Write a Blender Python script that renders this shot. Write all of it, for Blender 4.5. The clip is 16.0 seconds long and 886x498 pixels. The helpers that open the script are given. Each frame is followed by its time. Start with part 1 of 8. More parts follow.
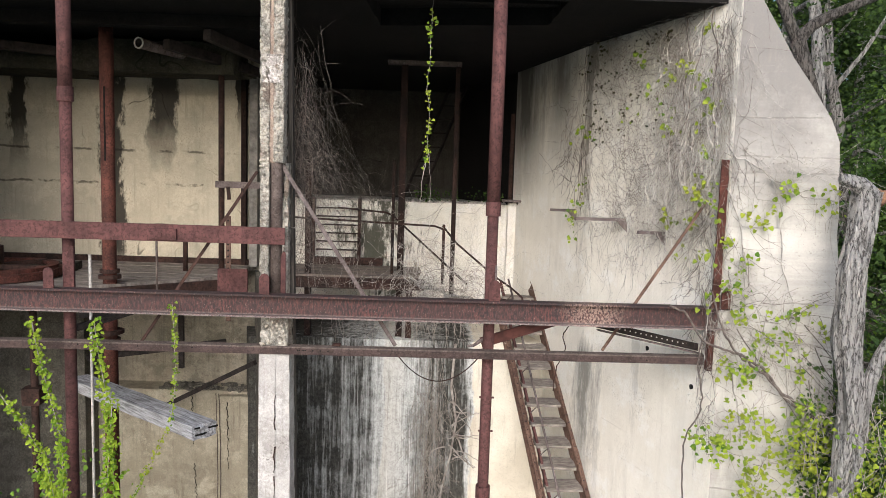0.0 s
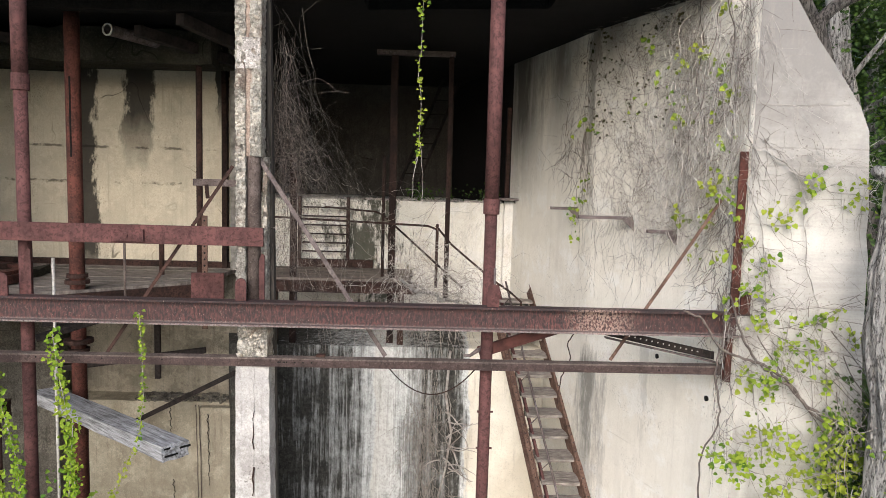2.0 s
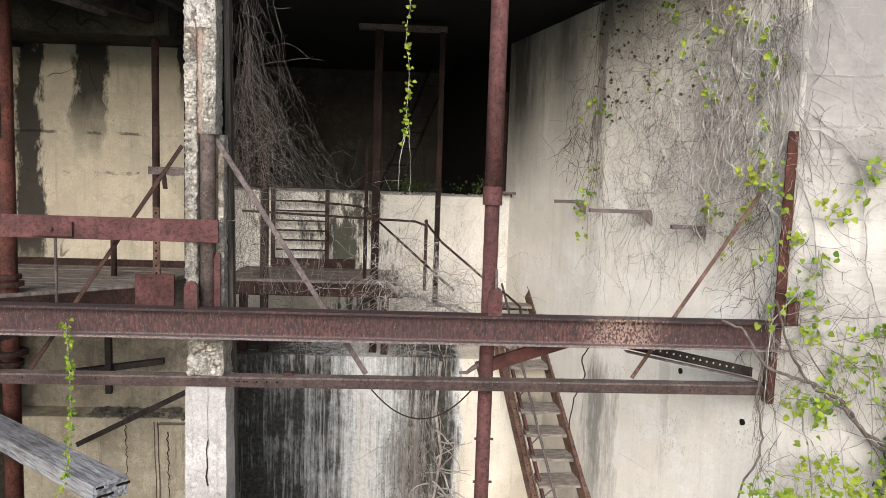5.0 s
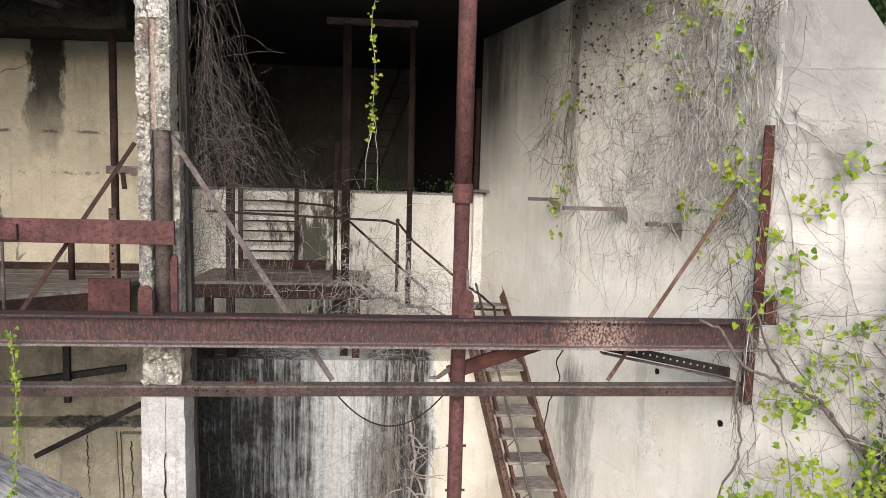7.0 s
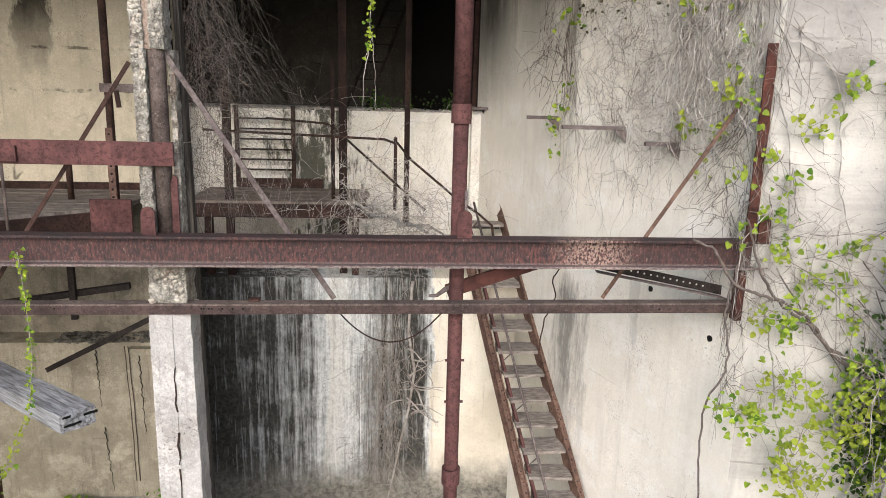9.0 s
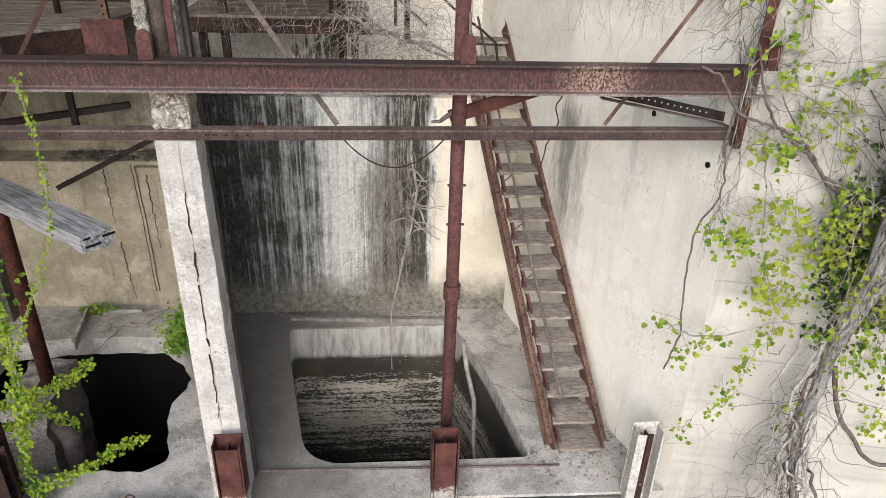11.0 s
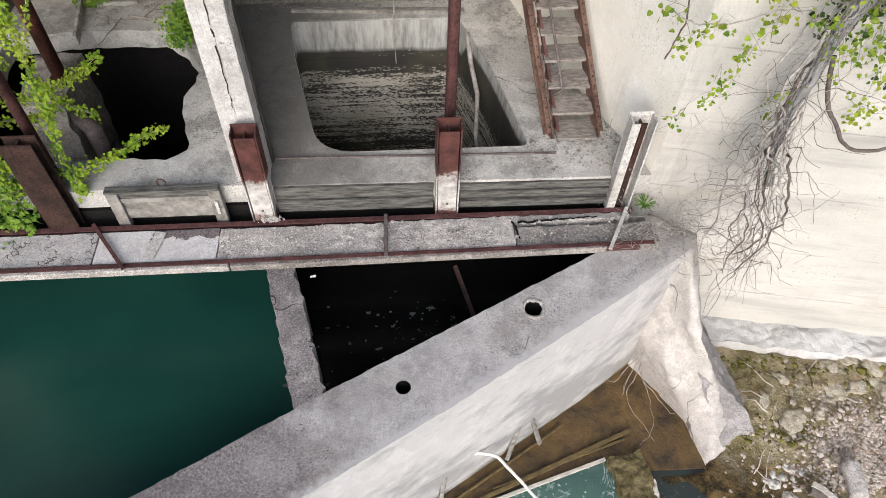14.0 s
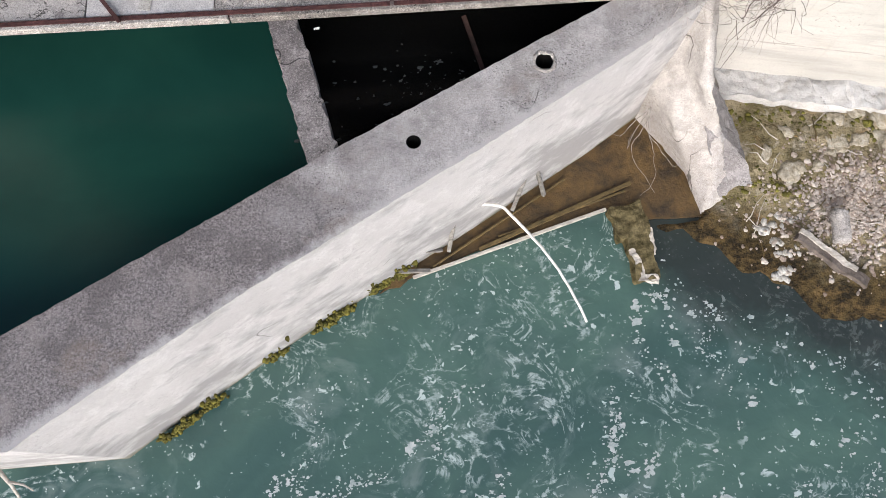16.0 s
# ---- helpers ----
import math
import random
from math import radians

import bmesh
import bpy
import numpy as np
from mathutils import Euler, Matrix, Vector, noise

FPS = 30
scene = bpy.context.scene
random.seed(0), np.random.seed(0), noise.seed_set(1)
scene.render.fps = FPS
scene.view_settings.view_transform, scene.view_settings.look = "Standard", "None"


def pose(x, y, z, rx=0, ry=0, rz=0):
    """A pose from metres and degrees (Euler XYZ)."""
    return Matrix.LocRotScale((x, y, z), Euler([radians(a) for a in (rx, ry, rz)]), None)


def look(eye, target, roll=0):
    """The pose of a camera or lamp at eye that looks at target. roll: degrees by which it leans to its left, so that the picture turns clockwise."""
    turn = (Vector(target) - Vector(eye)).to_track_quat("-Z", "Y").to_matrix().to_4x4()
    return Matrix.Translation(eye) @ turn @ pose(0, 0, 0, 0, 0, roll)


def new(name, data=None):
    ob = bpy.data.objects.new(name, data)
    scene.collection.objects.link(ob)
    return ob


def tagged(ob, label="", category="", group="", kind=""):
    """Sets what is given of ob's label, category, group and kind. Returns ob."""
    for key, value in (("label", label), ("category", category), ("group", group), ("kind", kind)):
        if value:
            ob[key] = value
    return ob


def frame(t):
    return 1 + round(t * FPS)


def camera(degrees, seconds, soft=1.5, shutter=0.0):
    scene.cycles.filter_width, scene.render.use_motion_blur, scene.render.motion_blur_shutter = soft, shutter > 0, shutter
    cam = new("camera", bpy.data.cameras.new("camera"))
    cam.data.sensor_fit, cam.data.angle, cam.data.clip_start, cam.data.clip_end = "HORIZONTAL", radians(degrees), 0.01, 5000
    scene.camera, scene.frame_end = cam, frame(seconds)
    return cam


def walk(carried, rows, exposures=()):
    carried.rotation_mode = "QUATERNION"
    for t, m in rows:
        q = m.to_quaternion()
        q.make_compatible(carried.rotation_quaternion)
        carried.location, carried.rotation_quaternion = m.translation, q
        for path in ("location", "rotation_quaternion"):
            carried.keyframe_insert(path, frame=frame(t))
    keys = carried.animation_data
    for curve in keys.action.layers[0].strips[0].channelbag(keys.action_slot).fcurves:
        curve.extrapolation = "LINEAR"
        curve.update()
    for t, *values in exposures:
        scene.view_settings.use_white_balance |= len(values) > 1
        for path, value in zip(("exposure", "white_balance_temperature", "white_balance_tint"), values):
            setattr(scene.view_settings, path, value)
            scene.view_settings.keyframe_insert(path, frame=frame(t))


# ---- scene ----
cam = camera(64.8, 16.0, 0.62)
PATH = [
    (0, (0.04, -0.017, 5.993), (0.067, 1.973, 5.795), 1.8),
    (0.5, (0.036, 0.088, 6.01), (0.06, 2.078, 5.807), 1.7),
    (1, (0.029, 0.233, 5.982), (0.056, 2.223, 5.78), 1.6),
    (1.5, (0.025, 0.429, 5.946), (0.07, 2.419, 5.749), 1.6),
    (2, (0.041, 0.642, 5.932), (0.088, 2.632, 5.737), 1.6),
    (2.5, (0.069, 0.881, 5.934), (0.115, 2.871, 5.74), 1.6),
    (3, (0.05, 1.112, 5.913), (0.1, 3.102, 5.72), 1.6),
    (3.5, (0.022, 1.317, 5.884), (0.075, 3.306, 5.691), 1.6),
    (4, (0.008, 1.493, 5.834), (0.063, 3.484, 5.643), 1.7),
    (4.2, (0.0, 1.559, 5.826), (0.056, 3.549, 5.632), 1.8),
    (6.5, (0.09, 2.016, 5.741), (0.242, 4.001, 5.55), 1.5),
    (7, (0.103, 2.02, 5.781), (0.254, 4.005, 5.587), 1.5),
    (7.5, (0.097, 2.003, 5.791), (0.253, 3.986, 5.585), 1.5),
    (8, (0.098, 1.985, 5.784), (0.258, 3.963, 5.539), 1.5),
    (8.2, (0.097, 1.981, 5.794), (0.258, 3.955, 5.519), 1.5),
    (10.5, (0.052, 1.924, 5.921), (0.213, 3.747, 5.115), 1.7),
    (11, (0.058, 1.911, 5.989), (0.218, 3.672, 5.054), 1.9),
    (11.5, (0.04, 1.88, 6.046), (0.197, 3.569, 4.987), 1.9),
    (12, (0.033, 1.85, 6.092), (0.184, 3.456, 4.91), 2.0),
    (12.5, (0.018, 1.802, 6.119), (0.165, 3.32, 4.825), 2.0),
    (13, (0.025, 1.756, 6.159), (0.171, 3.178, 4.76), 2.2),
    (13.5, (0.052, 1.711, 6.122), (0.186, 3.036, 4.63), 2.1),
    (14, (0.037, 1.651, 6.083), (0.163, 2.872, 4.504), 2.2),
    (14.5, (-0.002, 1.638, 6.081), (0.119, 2.737, 4.414), 2.4),
    (15, (-0.027, 1.628, 6.097), (0.082, 2.581, 4.342), 2.6),
    (15.5, (-0.045, 1.641, 6.128), (0.052, 2.423, 4.29), 3.1),
    (16, (-0.044, 1.606, 6.14), (0.036, 2.221, 4.239), 3.2),
]
walk(cam, [(t, look(eye, target, roll)) for t, eye, target, roll in PATH], ((0, 0.47, 5900, 11.5), (8.2, 0.47, 5900, 11.5), (10.5, 0.38, 5900, 11.0), (12.5, 0.35, 5850, 9.5), (16, 0.35, 5850, 11.0)))

# ---- world and light ----
SUN_DIR = (0.16, 0.87, -0.47)
world = bpy.data.worlds.new("sky")
scene.world = world
world.use_nodes = True
wn = world.node_tree.nodes
wn.clear()
sky = wn.new("ShaderNodeTexSky")
sky.sky_type, sky.sun_disc = "NISHITA", False
sky.sun_elevation, sky.sun_rotation = radians(28), radians(190.4)
sky.air_density, sky.dust_density, sky.ozone_density = 1.0, 4.0, 1.0
wbg = wn.new("ShaderNodeBackground")
wbg.inputs["Strength"].default_value = 0.15
wout = wn.new("ShaderNodeOutputWorld")
world.node_tree.links.new(sky.outputs[0], wbg.inputs[0])
world.node_tree.links.new(wbg.outputs[0], wout.inputs[0])
sun_data = bpy.data.lights.new("sun", "SUN")
sun_data.energy, sun_data.angle, sun_data.color = 2.15, radians(52), (1.0, 0.98, 0.95)
sun_lamp = new("sun", sun_data)
sun_lamp.matrix_world = look((0, 0, 30), Vector((0, 0, 30)) + Vector(SUN_DIR))


# ---- material helpers ----
def material(name, rough=0.85, metal=0.0):
    m = bpy.data.materials.new(name)
    m.use_nodes = True
    b = m.node_tree.nodes["Principled BSDF"]
    b.inputs["Roughness"].default_value, b.inputs["Metallic"].default_value = rough, metal
    if rough > 0.78:
        b.inputs["Specular IOR Level"].default_value = 0.12
    return m, m.node_tree, b


def node(t, kind, **values):
    n = t.nodes.new(kind)
    for k, v in values.items():
        n.inputs[k.replace("_", " ")].default_value = v
    return n


def place_coords(t, scale=(1, 1, 1), turn=(0, 0, 0)):
    g = t.nodes.new("ShaderNodeNewGeometry")
    mp = t.nodes.new("ShaderNodeMapping")
    mp.inputs["Scale"].default_value, mp.inputs["Rotation"].default_value = scale, turn
    t.links.new(g.outputs["Position"], mp.inputs["Vector"])
    return mp.outputs[0]


def grain(t, scale, detail=4.0, rough=0.6, stretch=(1, 1, 1), warp=0.0):
    n = node(t, "ShaderNodeTexNoise", Scale=scale, Detail=detail, Roughness=rough, Distortion=warp)
    t.links.new(place_coords(t, stretch), n.inputs["Vector"])
    return n.outputs["Fac"]


def step_range(t, fac, low, high, to_low=0.0, to_high=1.0):
    n = node(t, "ShaderNodeMapRange", From_Min=low, From_Max=high, To_Min=to_low, To_Max=to_high)
    t.links.new(fac, n.inputs["Value"])
    return n.outputs[0]


def blend(t, fac, a, b, mode="MIX"):
    n = t.nodes.new("ShaderNodeMix")
    n.data_type, n.blend_type = "RGBA", mode
    if isinstance(fac, (int, float)):
        n.inputs[0].default_value = fac
    else:
        t.links.new(fac, n.inputs[0])
    for slot, v in ((6, a), (7, b)):
        if isinstance(v, tuple):
            n.inputs[slot].default_value = (*v, 1)
        else:
            t.links.new(v, n.inputs[slot])
    return n.outputs[2]


def maths(t, op, a, b=0.0):
    n = t.nodes.new("ShaderNodeMath")
    n.operation = op
    for i, v in enumerate((a, b)):
        if isinstance(v, (int, float)):
            n.inputs[i].default_value = v
        else:
            t.links.new(v, n.inputs[i])
    return n.outputs[0]


def bumped(t, b, fac, strength=0.4, distance=0.01):
    n = node(t, "ShaderNodeBump", Strength=strength, Distance=distance)
    t.links.new(fac, n.inputs["Height"])
    t.links.new(n.outputs[0], b.inputs["Normal"])


def axis_of(t, axis):
    s = t.nodes.new("ShaderNodeSeparateXYZ")
    g = t.nodes.new("ShaderNodeNewGeometry")
    t.links.new(g.outputs["Position"], s.inputs[0])
    return s.outputs[axis]


def crack_lines(t, scale, width, where=0.5, seed=0.0):
    """Thin wandering lines that come and go."""
    n = node(t, "ShaderNodeTexNoise", Scale=scale, Detail=3.5, Roughness=0.5)
    mp = place_coords(t)
    mp.node.inputs["Location"].default_value = (seed, seed * 0.7, seed * 1.3)
    t.links.new(mp, n.inputs["Vector"])
    off = maths(t, "ABSOLUTE", maths(t, "SUBTRACT", n.outputs["Fac"], 0.5))
    return maths(t, "MULTIPLY", step_range(t, off, width, width * 0.35), step_range(t, grain(t, scale * 1.3, 3), where, where + 0.06))


def concrete(name, pale, dark, stain=(0.2, 0.17, 0.12), streaks=0.5, boards=True, blotch=0.5, pits=0.5, cracks=0.8, grime=0.25, crumble=0.5):
    m, t, b = material(name, 0.92)
    big = step_range(t, grain(t, 0.55, 6, 0.66), 0.38, 0.64)
    c = blend(t, maths(t, "MULTIPLY", big, blotch), pale, dark)
    cloud = step_range(t, grain(t, 2.4, 8, 0.72), 0.475, 0.56)
    c = blend(t, maths(t, "MULTIPLY", cloud, 0.55 * blotch), c, dark)
    run = step_range(t, grain(t, 2.2, 6, 0.66, (1.6, 1.6, 0.14)), 0.53, 0.70)
    c = blend(t, maths(t, "MULTIPLY", run, streaks * 0.85), c, stain)
    drip = step_range(t, grain(t, 9, 6, 0.7, (2.0, 2.0, 0.10)), 0.57, 0.66)
    c = blend(t, maths(t, "MULTIPLY", drip, streaks * 0.6), c, stain)
    soil = step_range(t, grain(t, 1.3, 10, 0.78), 0.485, 0.56)
    c = blend(t, maths(t, "MULTIPLY", soil, grime), c, tuple(v * 1.25 for v in stain))
    bleach = step_range(t, grain(t, 1.9, 9, 0.76), 0.515, 0.57)
    c = blend(t, maths(t, "MULTIPLY", bleach, 0.5), c, tuple(min(0.9, v * 1.18) for v in pale))
    fine = grain(t, 34, 8, 0.82)
    c = blend(t, step_range(t, fine, 0.45, 0.56, 0.0, 0.35 + 0.5 * crumble), c, dark)
    scuff = step_range(t, grain(t, 6.5, 9, 0.8), 0.515, 0.555, 0.0, 0.25 + 0.45 * crumble)
    c = blend(t, scuff, c, dark)
    grit = grain(t, 85, 4, 0.75)
    c = blend(t, step_range(t, grit, 0.51, 0.60, 0.0, 0.15 + 0.7 * crumble), c, stain)
    chips = step_range(t, grain(t, 48, 4, 0.65), 0.55, 0.59, 0.0, 0.75 * crumble)
    c = blend(t, chips, c, tuple(min(0.9, v * 1.25) for v in pale))
    hole = step_range(t, grain(t, 46, 5, 0.66), 0.575, 0.60, 0.0, min(0.95, 0.2 + 0.6 * pits))
    patch = step_range(t, grain(t, 1.5, 7, 0.7), 0.53, 0.60, 0.04 + 0.1 * pits, 1.0)
    c = blend(t, maths(t, "MULTIPLY", hole, patch), c, tuple(v * 0.55 for v in stain))
    crack = crack_lines(t, 0.45, 0.0026, 0.56)
    c = blend(t, maths(t, "MULTIPLY", crack, cracks), c, tuple(v * 0.5 for v in stain))
    height = maths(t, "ADD", maths(t, "MULTIPLY", fine, 0.5), maths(t, "MULTIPLY", grain(t, 4, 4), 0.8))
    height = maths(t, "SUBTRACT", height, maths(t, "MULTIPLY", hole, 0.5))
    if boards:
        wob = maths(t, "ADD", maths(t, "MULTIPLY", axis_of(t, 2), 2.6), maths(t, "MULTIPLY", grain(t, 1.5, 4), 0.06))
        cell = maths(t, "FRACT", wob)
        line = maths(t, "LESS_THAN", cell, 0.035)
        patchy = step_range(t, grain(t, 0.9, 7, 0.72), 0.56, 0.62)
        line = maths(t, "MULTIPLY", line, patchy)
        lift = node(t, "ShaderNodeTexWhiteNoise")
        lift.noise_dimensions = "1D"
        t.links.new(maths(t, "FLOOR", wob), lift.inputs["W"])
        c = blend(t, maths(t, "MULTIPLY", line, 0.3), c, stain)
        tone = maths(t, "MULTIPLY", lift.outputs["Value"], step_range(t, grain(t, 0.7, 4), 0.4, 0.6, 0.15, 0.5))
        c = blend(t, tone, c, dark)
        height = maths(t, "SUBTRACT", height, maths(t, "MULTIPLY", line, 0.6))
    t.links.new(c, b.inputs["Base Color"])
    bumped(t, b, height, 0.6 + 0.4 * crumble, 0.012 + 0.012 * crumble)
    return m


def rust(name, base, deep, flake, flakes=0.25):
    m, t, b = material(name, 0.8, 0.15)
    c = blend(t, step_range(t, grain(t, 3.5, 5, 0.65), 0.35, 0.65), base, deep)
    c = blend(t, step_range(t, grain(t, 14, 4, 0.7, (1.5, 1.5, 0.3)), 0.5, 0.72, 0, 0.8), c, deep)
    c = blend(t, step_range(t, grain(t, 26, 7, 0.75), 0.50, 0.58, 0, 0.6), c, tuple(v * 0.55 for v in deep))
    c = blend(t, step_range(t, grain(t, 60, 5, 0.7), 0.57, 0.66, 0, flakes), c, flake)
    t.links.new(c, b.inputs["Base Color"])
    bumped(t, b, grain(t, 45, 5, 0.7), 0.5, 0.004)
    return m


def plain_mix(name, a, b2, scale=6, rough=0.8, stretch=(1, 1, 1), bump=0.4, depth=0.01, low=0.35, high=0.65, warp=0.0):
    m, t, b = material(name, rough)
    n = grain(t, scale, 6, 0.68, stretch, warp)
    c = blend(t, step_range(t, n, low, high), a, b2)
    t.links.new(c, b.inputs["Base Color"])
    bumped(t, b, maths(t, "ADD", n, maths(t, "MULTIPLY", grain(t, scale * 6, 4, 0.7, stretch), 0.4)), bump, depth)
    return m


# ---- materials ----
CREAM = concrete("cream_concrete", (0.66, 0.62, 0.53), (0.42, 0.38, 0.31), (0.20, 0.17, 0.12), 0.35)
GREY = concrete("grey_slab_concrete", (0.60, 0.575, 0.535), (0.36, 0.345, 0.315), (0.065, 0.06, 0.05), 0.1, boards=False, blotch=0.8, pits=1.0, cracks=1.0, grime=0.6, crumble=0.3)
TOPGREY = concrete("weathered_coping_concrete", (0.46, 0.42, 0.395), (0.19, 0.167, 0.16), (0.045, 0.04, 0.038), 0.1, boards=False, blotch=0.75, pits=1.6, grime=0.5, crumble=0.5)
# Near-black: soot and the lack of light indoors, both put into colour.
DARKC = concrete("shade_black_concrete", (0.017, 0.015, 0.014), (0.008, 0.007, 0.0065), (0.005, 0.005, 0.005), 0.6)
# Dark tone stands in for the dim light at the far back.
DIMBACK = concrete("dim_light_concrete", (0.085, 0.078, 0.066), (0.035, 0.032, 0.028), (0.012, 0.011, 0.010), 0.7)
RUST = rust("purple_brown_rust", (0.135, 0.062, 0.057), (0.060, 0.030, 0.028), (0.20, 0.13, 0.115), 0.2)
RUSTRED = rust("red_rust", (0.125, 0.046, 0.034), (0.045, 0.021, 0.017), (0.30, 0.16, 0.1))
STEEL = rust("grey_steel", (0.20, 0.165, 0.155), (0.09, 0.07, 0.065), (0.3, 0.27, 0.25))
PALEST = rust("pale_painted_steel", (0.62, 0.60, 0.56), (0.40, 0.37, 0.33), (0.25, 0.16, 0.12))


def grained_wood(name, pale, dark, angle):
    """Cracked silver wood whose grain runs at that angle in plan."""
    m, t, b = material(name, 0.9)
    turned = place_coords(t, (1, 1, 1), (0, 0, radians(-angle)))
    mp = t.nodes.new("ShaderNodeMapping")
    mp.inputs["Scale"].default_value = (1.2, 16, 16)
    t.links.new(turned, mp.inputs["Vector"])
    n = node(t, "ShaderNodeTexNoise", Scale=2.2, Detail=7.0, Roughness=0.7, Distortion=0.4)
    t.links.new(mp.outputs[0], n.inputs["Vector"])
    c = blend(t, step_range(t, n.outputs["Fac"], 0.32, 0.62), dark, pale)
    c = blend(t, step_range(t, grain(t, 2.0, 4), 0.5, 0.7, 0, 0.5), c, dark)
    t.links.new(c, b.inputs["Base Color"])
    bumped(t, b, n.outputs["Fac"], 1.0, 0.03)
    return m


WOOD = grained_wood("silver_weathered_wood", (0.42, 0.42, 0.43), (0.07, 0.065, 0.06), -41)
TIMBER = plain_mix("brown_weathered_plank", (0.20, 0.165, 0.14), (0.085, 0.07, 0.06), 7, 0.9, (1, 1, 1), 0.6)
def furrowed_bark(name, ridge, furrow, scale):
    """Bark in long crooked ridges with thin dark furrows between them."""
    m, t, b = material(name, 0.95)
    fold = maths(t, "ABSOLUTE", maths(t, "SUBTRACT", grain(t, scale, 5, 0.6, (1, 1, 0.2), 0.25), 0.5))
    split = maths(t, "ABSOLUTE", maths(t, "SUBTRACT", grain(t, scale * 2.3, 5, 0.65, (1, 1, 0.3), 0.2), 0.5))
    top = maths(t, "ADD", step_range(t, fold, 0.0, 0.09), maths(t, "MULTIPLY", step_range(t, split, 0.0, 0.08), 0.6))
    top = maths(t, "ADD", top, maths(t, "MULTIPLY", grain(t, 90, 5, 0.75), 0.5))
    c = blend(t, step_range(t, top, 0.45, 1.35), furrow, ridge)
    c = blend(t, step_range(t, grain(t, 3, 6, 0.7), 0.5, 0.66, 0, 0.4), c, tuple(0.6 * v for v in ridge))
    t.links.new(c, b.inputs["Base Color"])
    bumped(t, b, top, 1.0, 0.03)
    return m


BARK = furrowed_bark("grey_bark", (0.52, 0.495, 0.465), (0.10, 0.09, 0.08), 17)
DRY = plain_mix("dry_vine_stem", (0.42, 0.39, 0.35), (0.18, 0.15, 0.13), 8, 0.9)


def leaf_mix(name, a, b2, c3):
    """Leaves that differ one from another, with light coming through them."""
    m, t, b = material(name, 0.6)
    b.inputs["Specular IOR Level"].default_value = 0.25
    g = t.nodes.new("ShaderNodeNewGeometry")
    c = blend(t, g.outputs["Random Per Island"], a, b2)
    c = blend(t, step_range(t, grain(t, 1.5, 3), 0.45, 0.65, 0, 0.6), c, c3)
    t.links.new(c, b.inputs["Base Color"])
    thin = t.nodes.new("ShaderNodeBsdfTranslucent")
    t.links.new(c, thin.inputs["Color"])
    mix = t.nodes.new("ShaderNodeMixShader")
    mix.inputs[0].default_value = 0.3
    t.links.new(b.outputs[0], mix.inputs[1])
    t.links.new(thin.outputs[0], mix.inputs[2])
    t.links.new(mix.outputs[0], t.nodes["Material Output"].inputs["Surface"])
    return m


LEAFY = leaf_mix("yellow_green_leaf", (0.31, 0.40, 0.03), (0.065, 0.14, 0.010), (0.33, 0.34, 0.035))
LEAFG = leaf_mix("fresh_green_leaf", (0.16, 0.30, 0.03), (0.05, 0.14, 0.015), (0.24, 0.32, 0.03))
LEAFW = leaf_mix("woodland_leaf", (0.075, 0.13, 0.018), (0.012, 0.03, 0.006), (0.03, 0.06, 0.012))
SILT = plain_mix("brown_silt", (0.15, 0.088, 0.025), (0.022, 0.014, 0.006), 3.2, 0.6, bump=1.0, depth=0.03, low=0.30, high=0.70, warp=0.3)
MOSS = plain_mix("yellow_moss", (0.19, 0.17, 0.035), (0.055, 0.05, 0.018), 9, 0.95, bump=1.0, depth=0.03)
FOAM = plain_mix("pale_foam", (0.54, 0.56, 0.53), (0.27, 0.32, 0.30), 9, 0.6)


def water(name, a, b2, scale, rough=0.08, ripple=0.15, veins=None):
    m, t, b = material(name, rough)
    c = blend(t, step_range(t, grain(t, scale, 4, 0.6, (1, 1, 1), 0.8), 0.3, 0.7), a, b2)
    if veins:
        pool = step_range(t, grain(t, 0.42, 3, 0.5, (1, 1, 1), 0.8), 0.42, 0.62, 0.12, 1.0)
        lace = maths(t, "ABSOLUTE", maths(t, "SUBTRACT", grain(t, 1.5, 6, 0.6, (1, 1, 1), 1.4), 0.5))
        lace = maths(t, "MULTIPLY", step_range(t, lace, 0.035, 0.006), step_range(t, grain(t, 7, 5, 0.7), 0.44, 0.58))
        lace = maths(t, "MULTIPLY", lace, step_range(t, grain(t, 0.7, 3, 0.5, (1, 1, 1), 0.6), 0.46, 0.60))
        blob = maths(t, "MULTIPLY", step_range(t, grain(t, 6.5, 4, 0.55, (1, 1, 1), 0.5), 0.615, 0.645), step_range(t, grain(t, 1.1, 4, 0.6, (1, 1, 1), 1.0), 0.50, 0.58))
        speck = maths(t, "MULTIPLY", step_range(t, grain(t, 17, 3, 0.5), 0.66, 0.69), step_range(t, grain(t, 0.9, 4, 0.6, (1, 1, 1), 0.8), 0.46, 0.56))
        haze = maths(t, "MULTIPLY", step_range(t, grain(t, 0.9, 7, 0.62, (1, 1, 1), 1.6), 0.50, 0.66, 0, 0.35), pool)
        c = blend(t, haze, c, tuple(0.6 * v for v in veins))
        froth = maths(t, "MAXIMUM", maths(t, "MAXIMUM", maths(t, "MULTIPLY", lace, 0.7), maths(t, "MULTIPLY", blob, 0.9)), maths(t, "MULTIPLY", speck, 0.85))
        c = blend(t, froth, c, veins)
        t.links.new(step_range(t, froth, 0.0, 1.0, rough, 0.7), b.inputs["Roughness"])
    t.links.new(c, b.inputs["Base Color"])
    b.inputs["IOR"].default_value = 1.33
    bumped(t, b, grain(t, 3.5, 3, 0.5, (1, 1, 1), 0.5), ripple, 0.05)
    return m


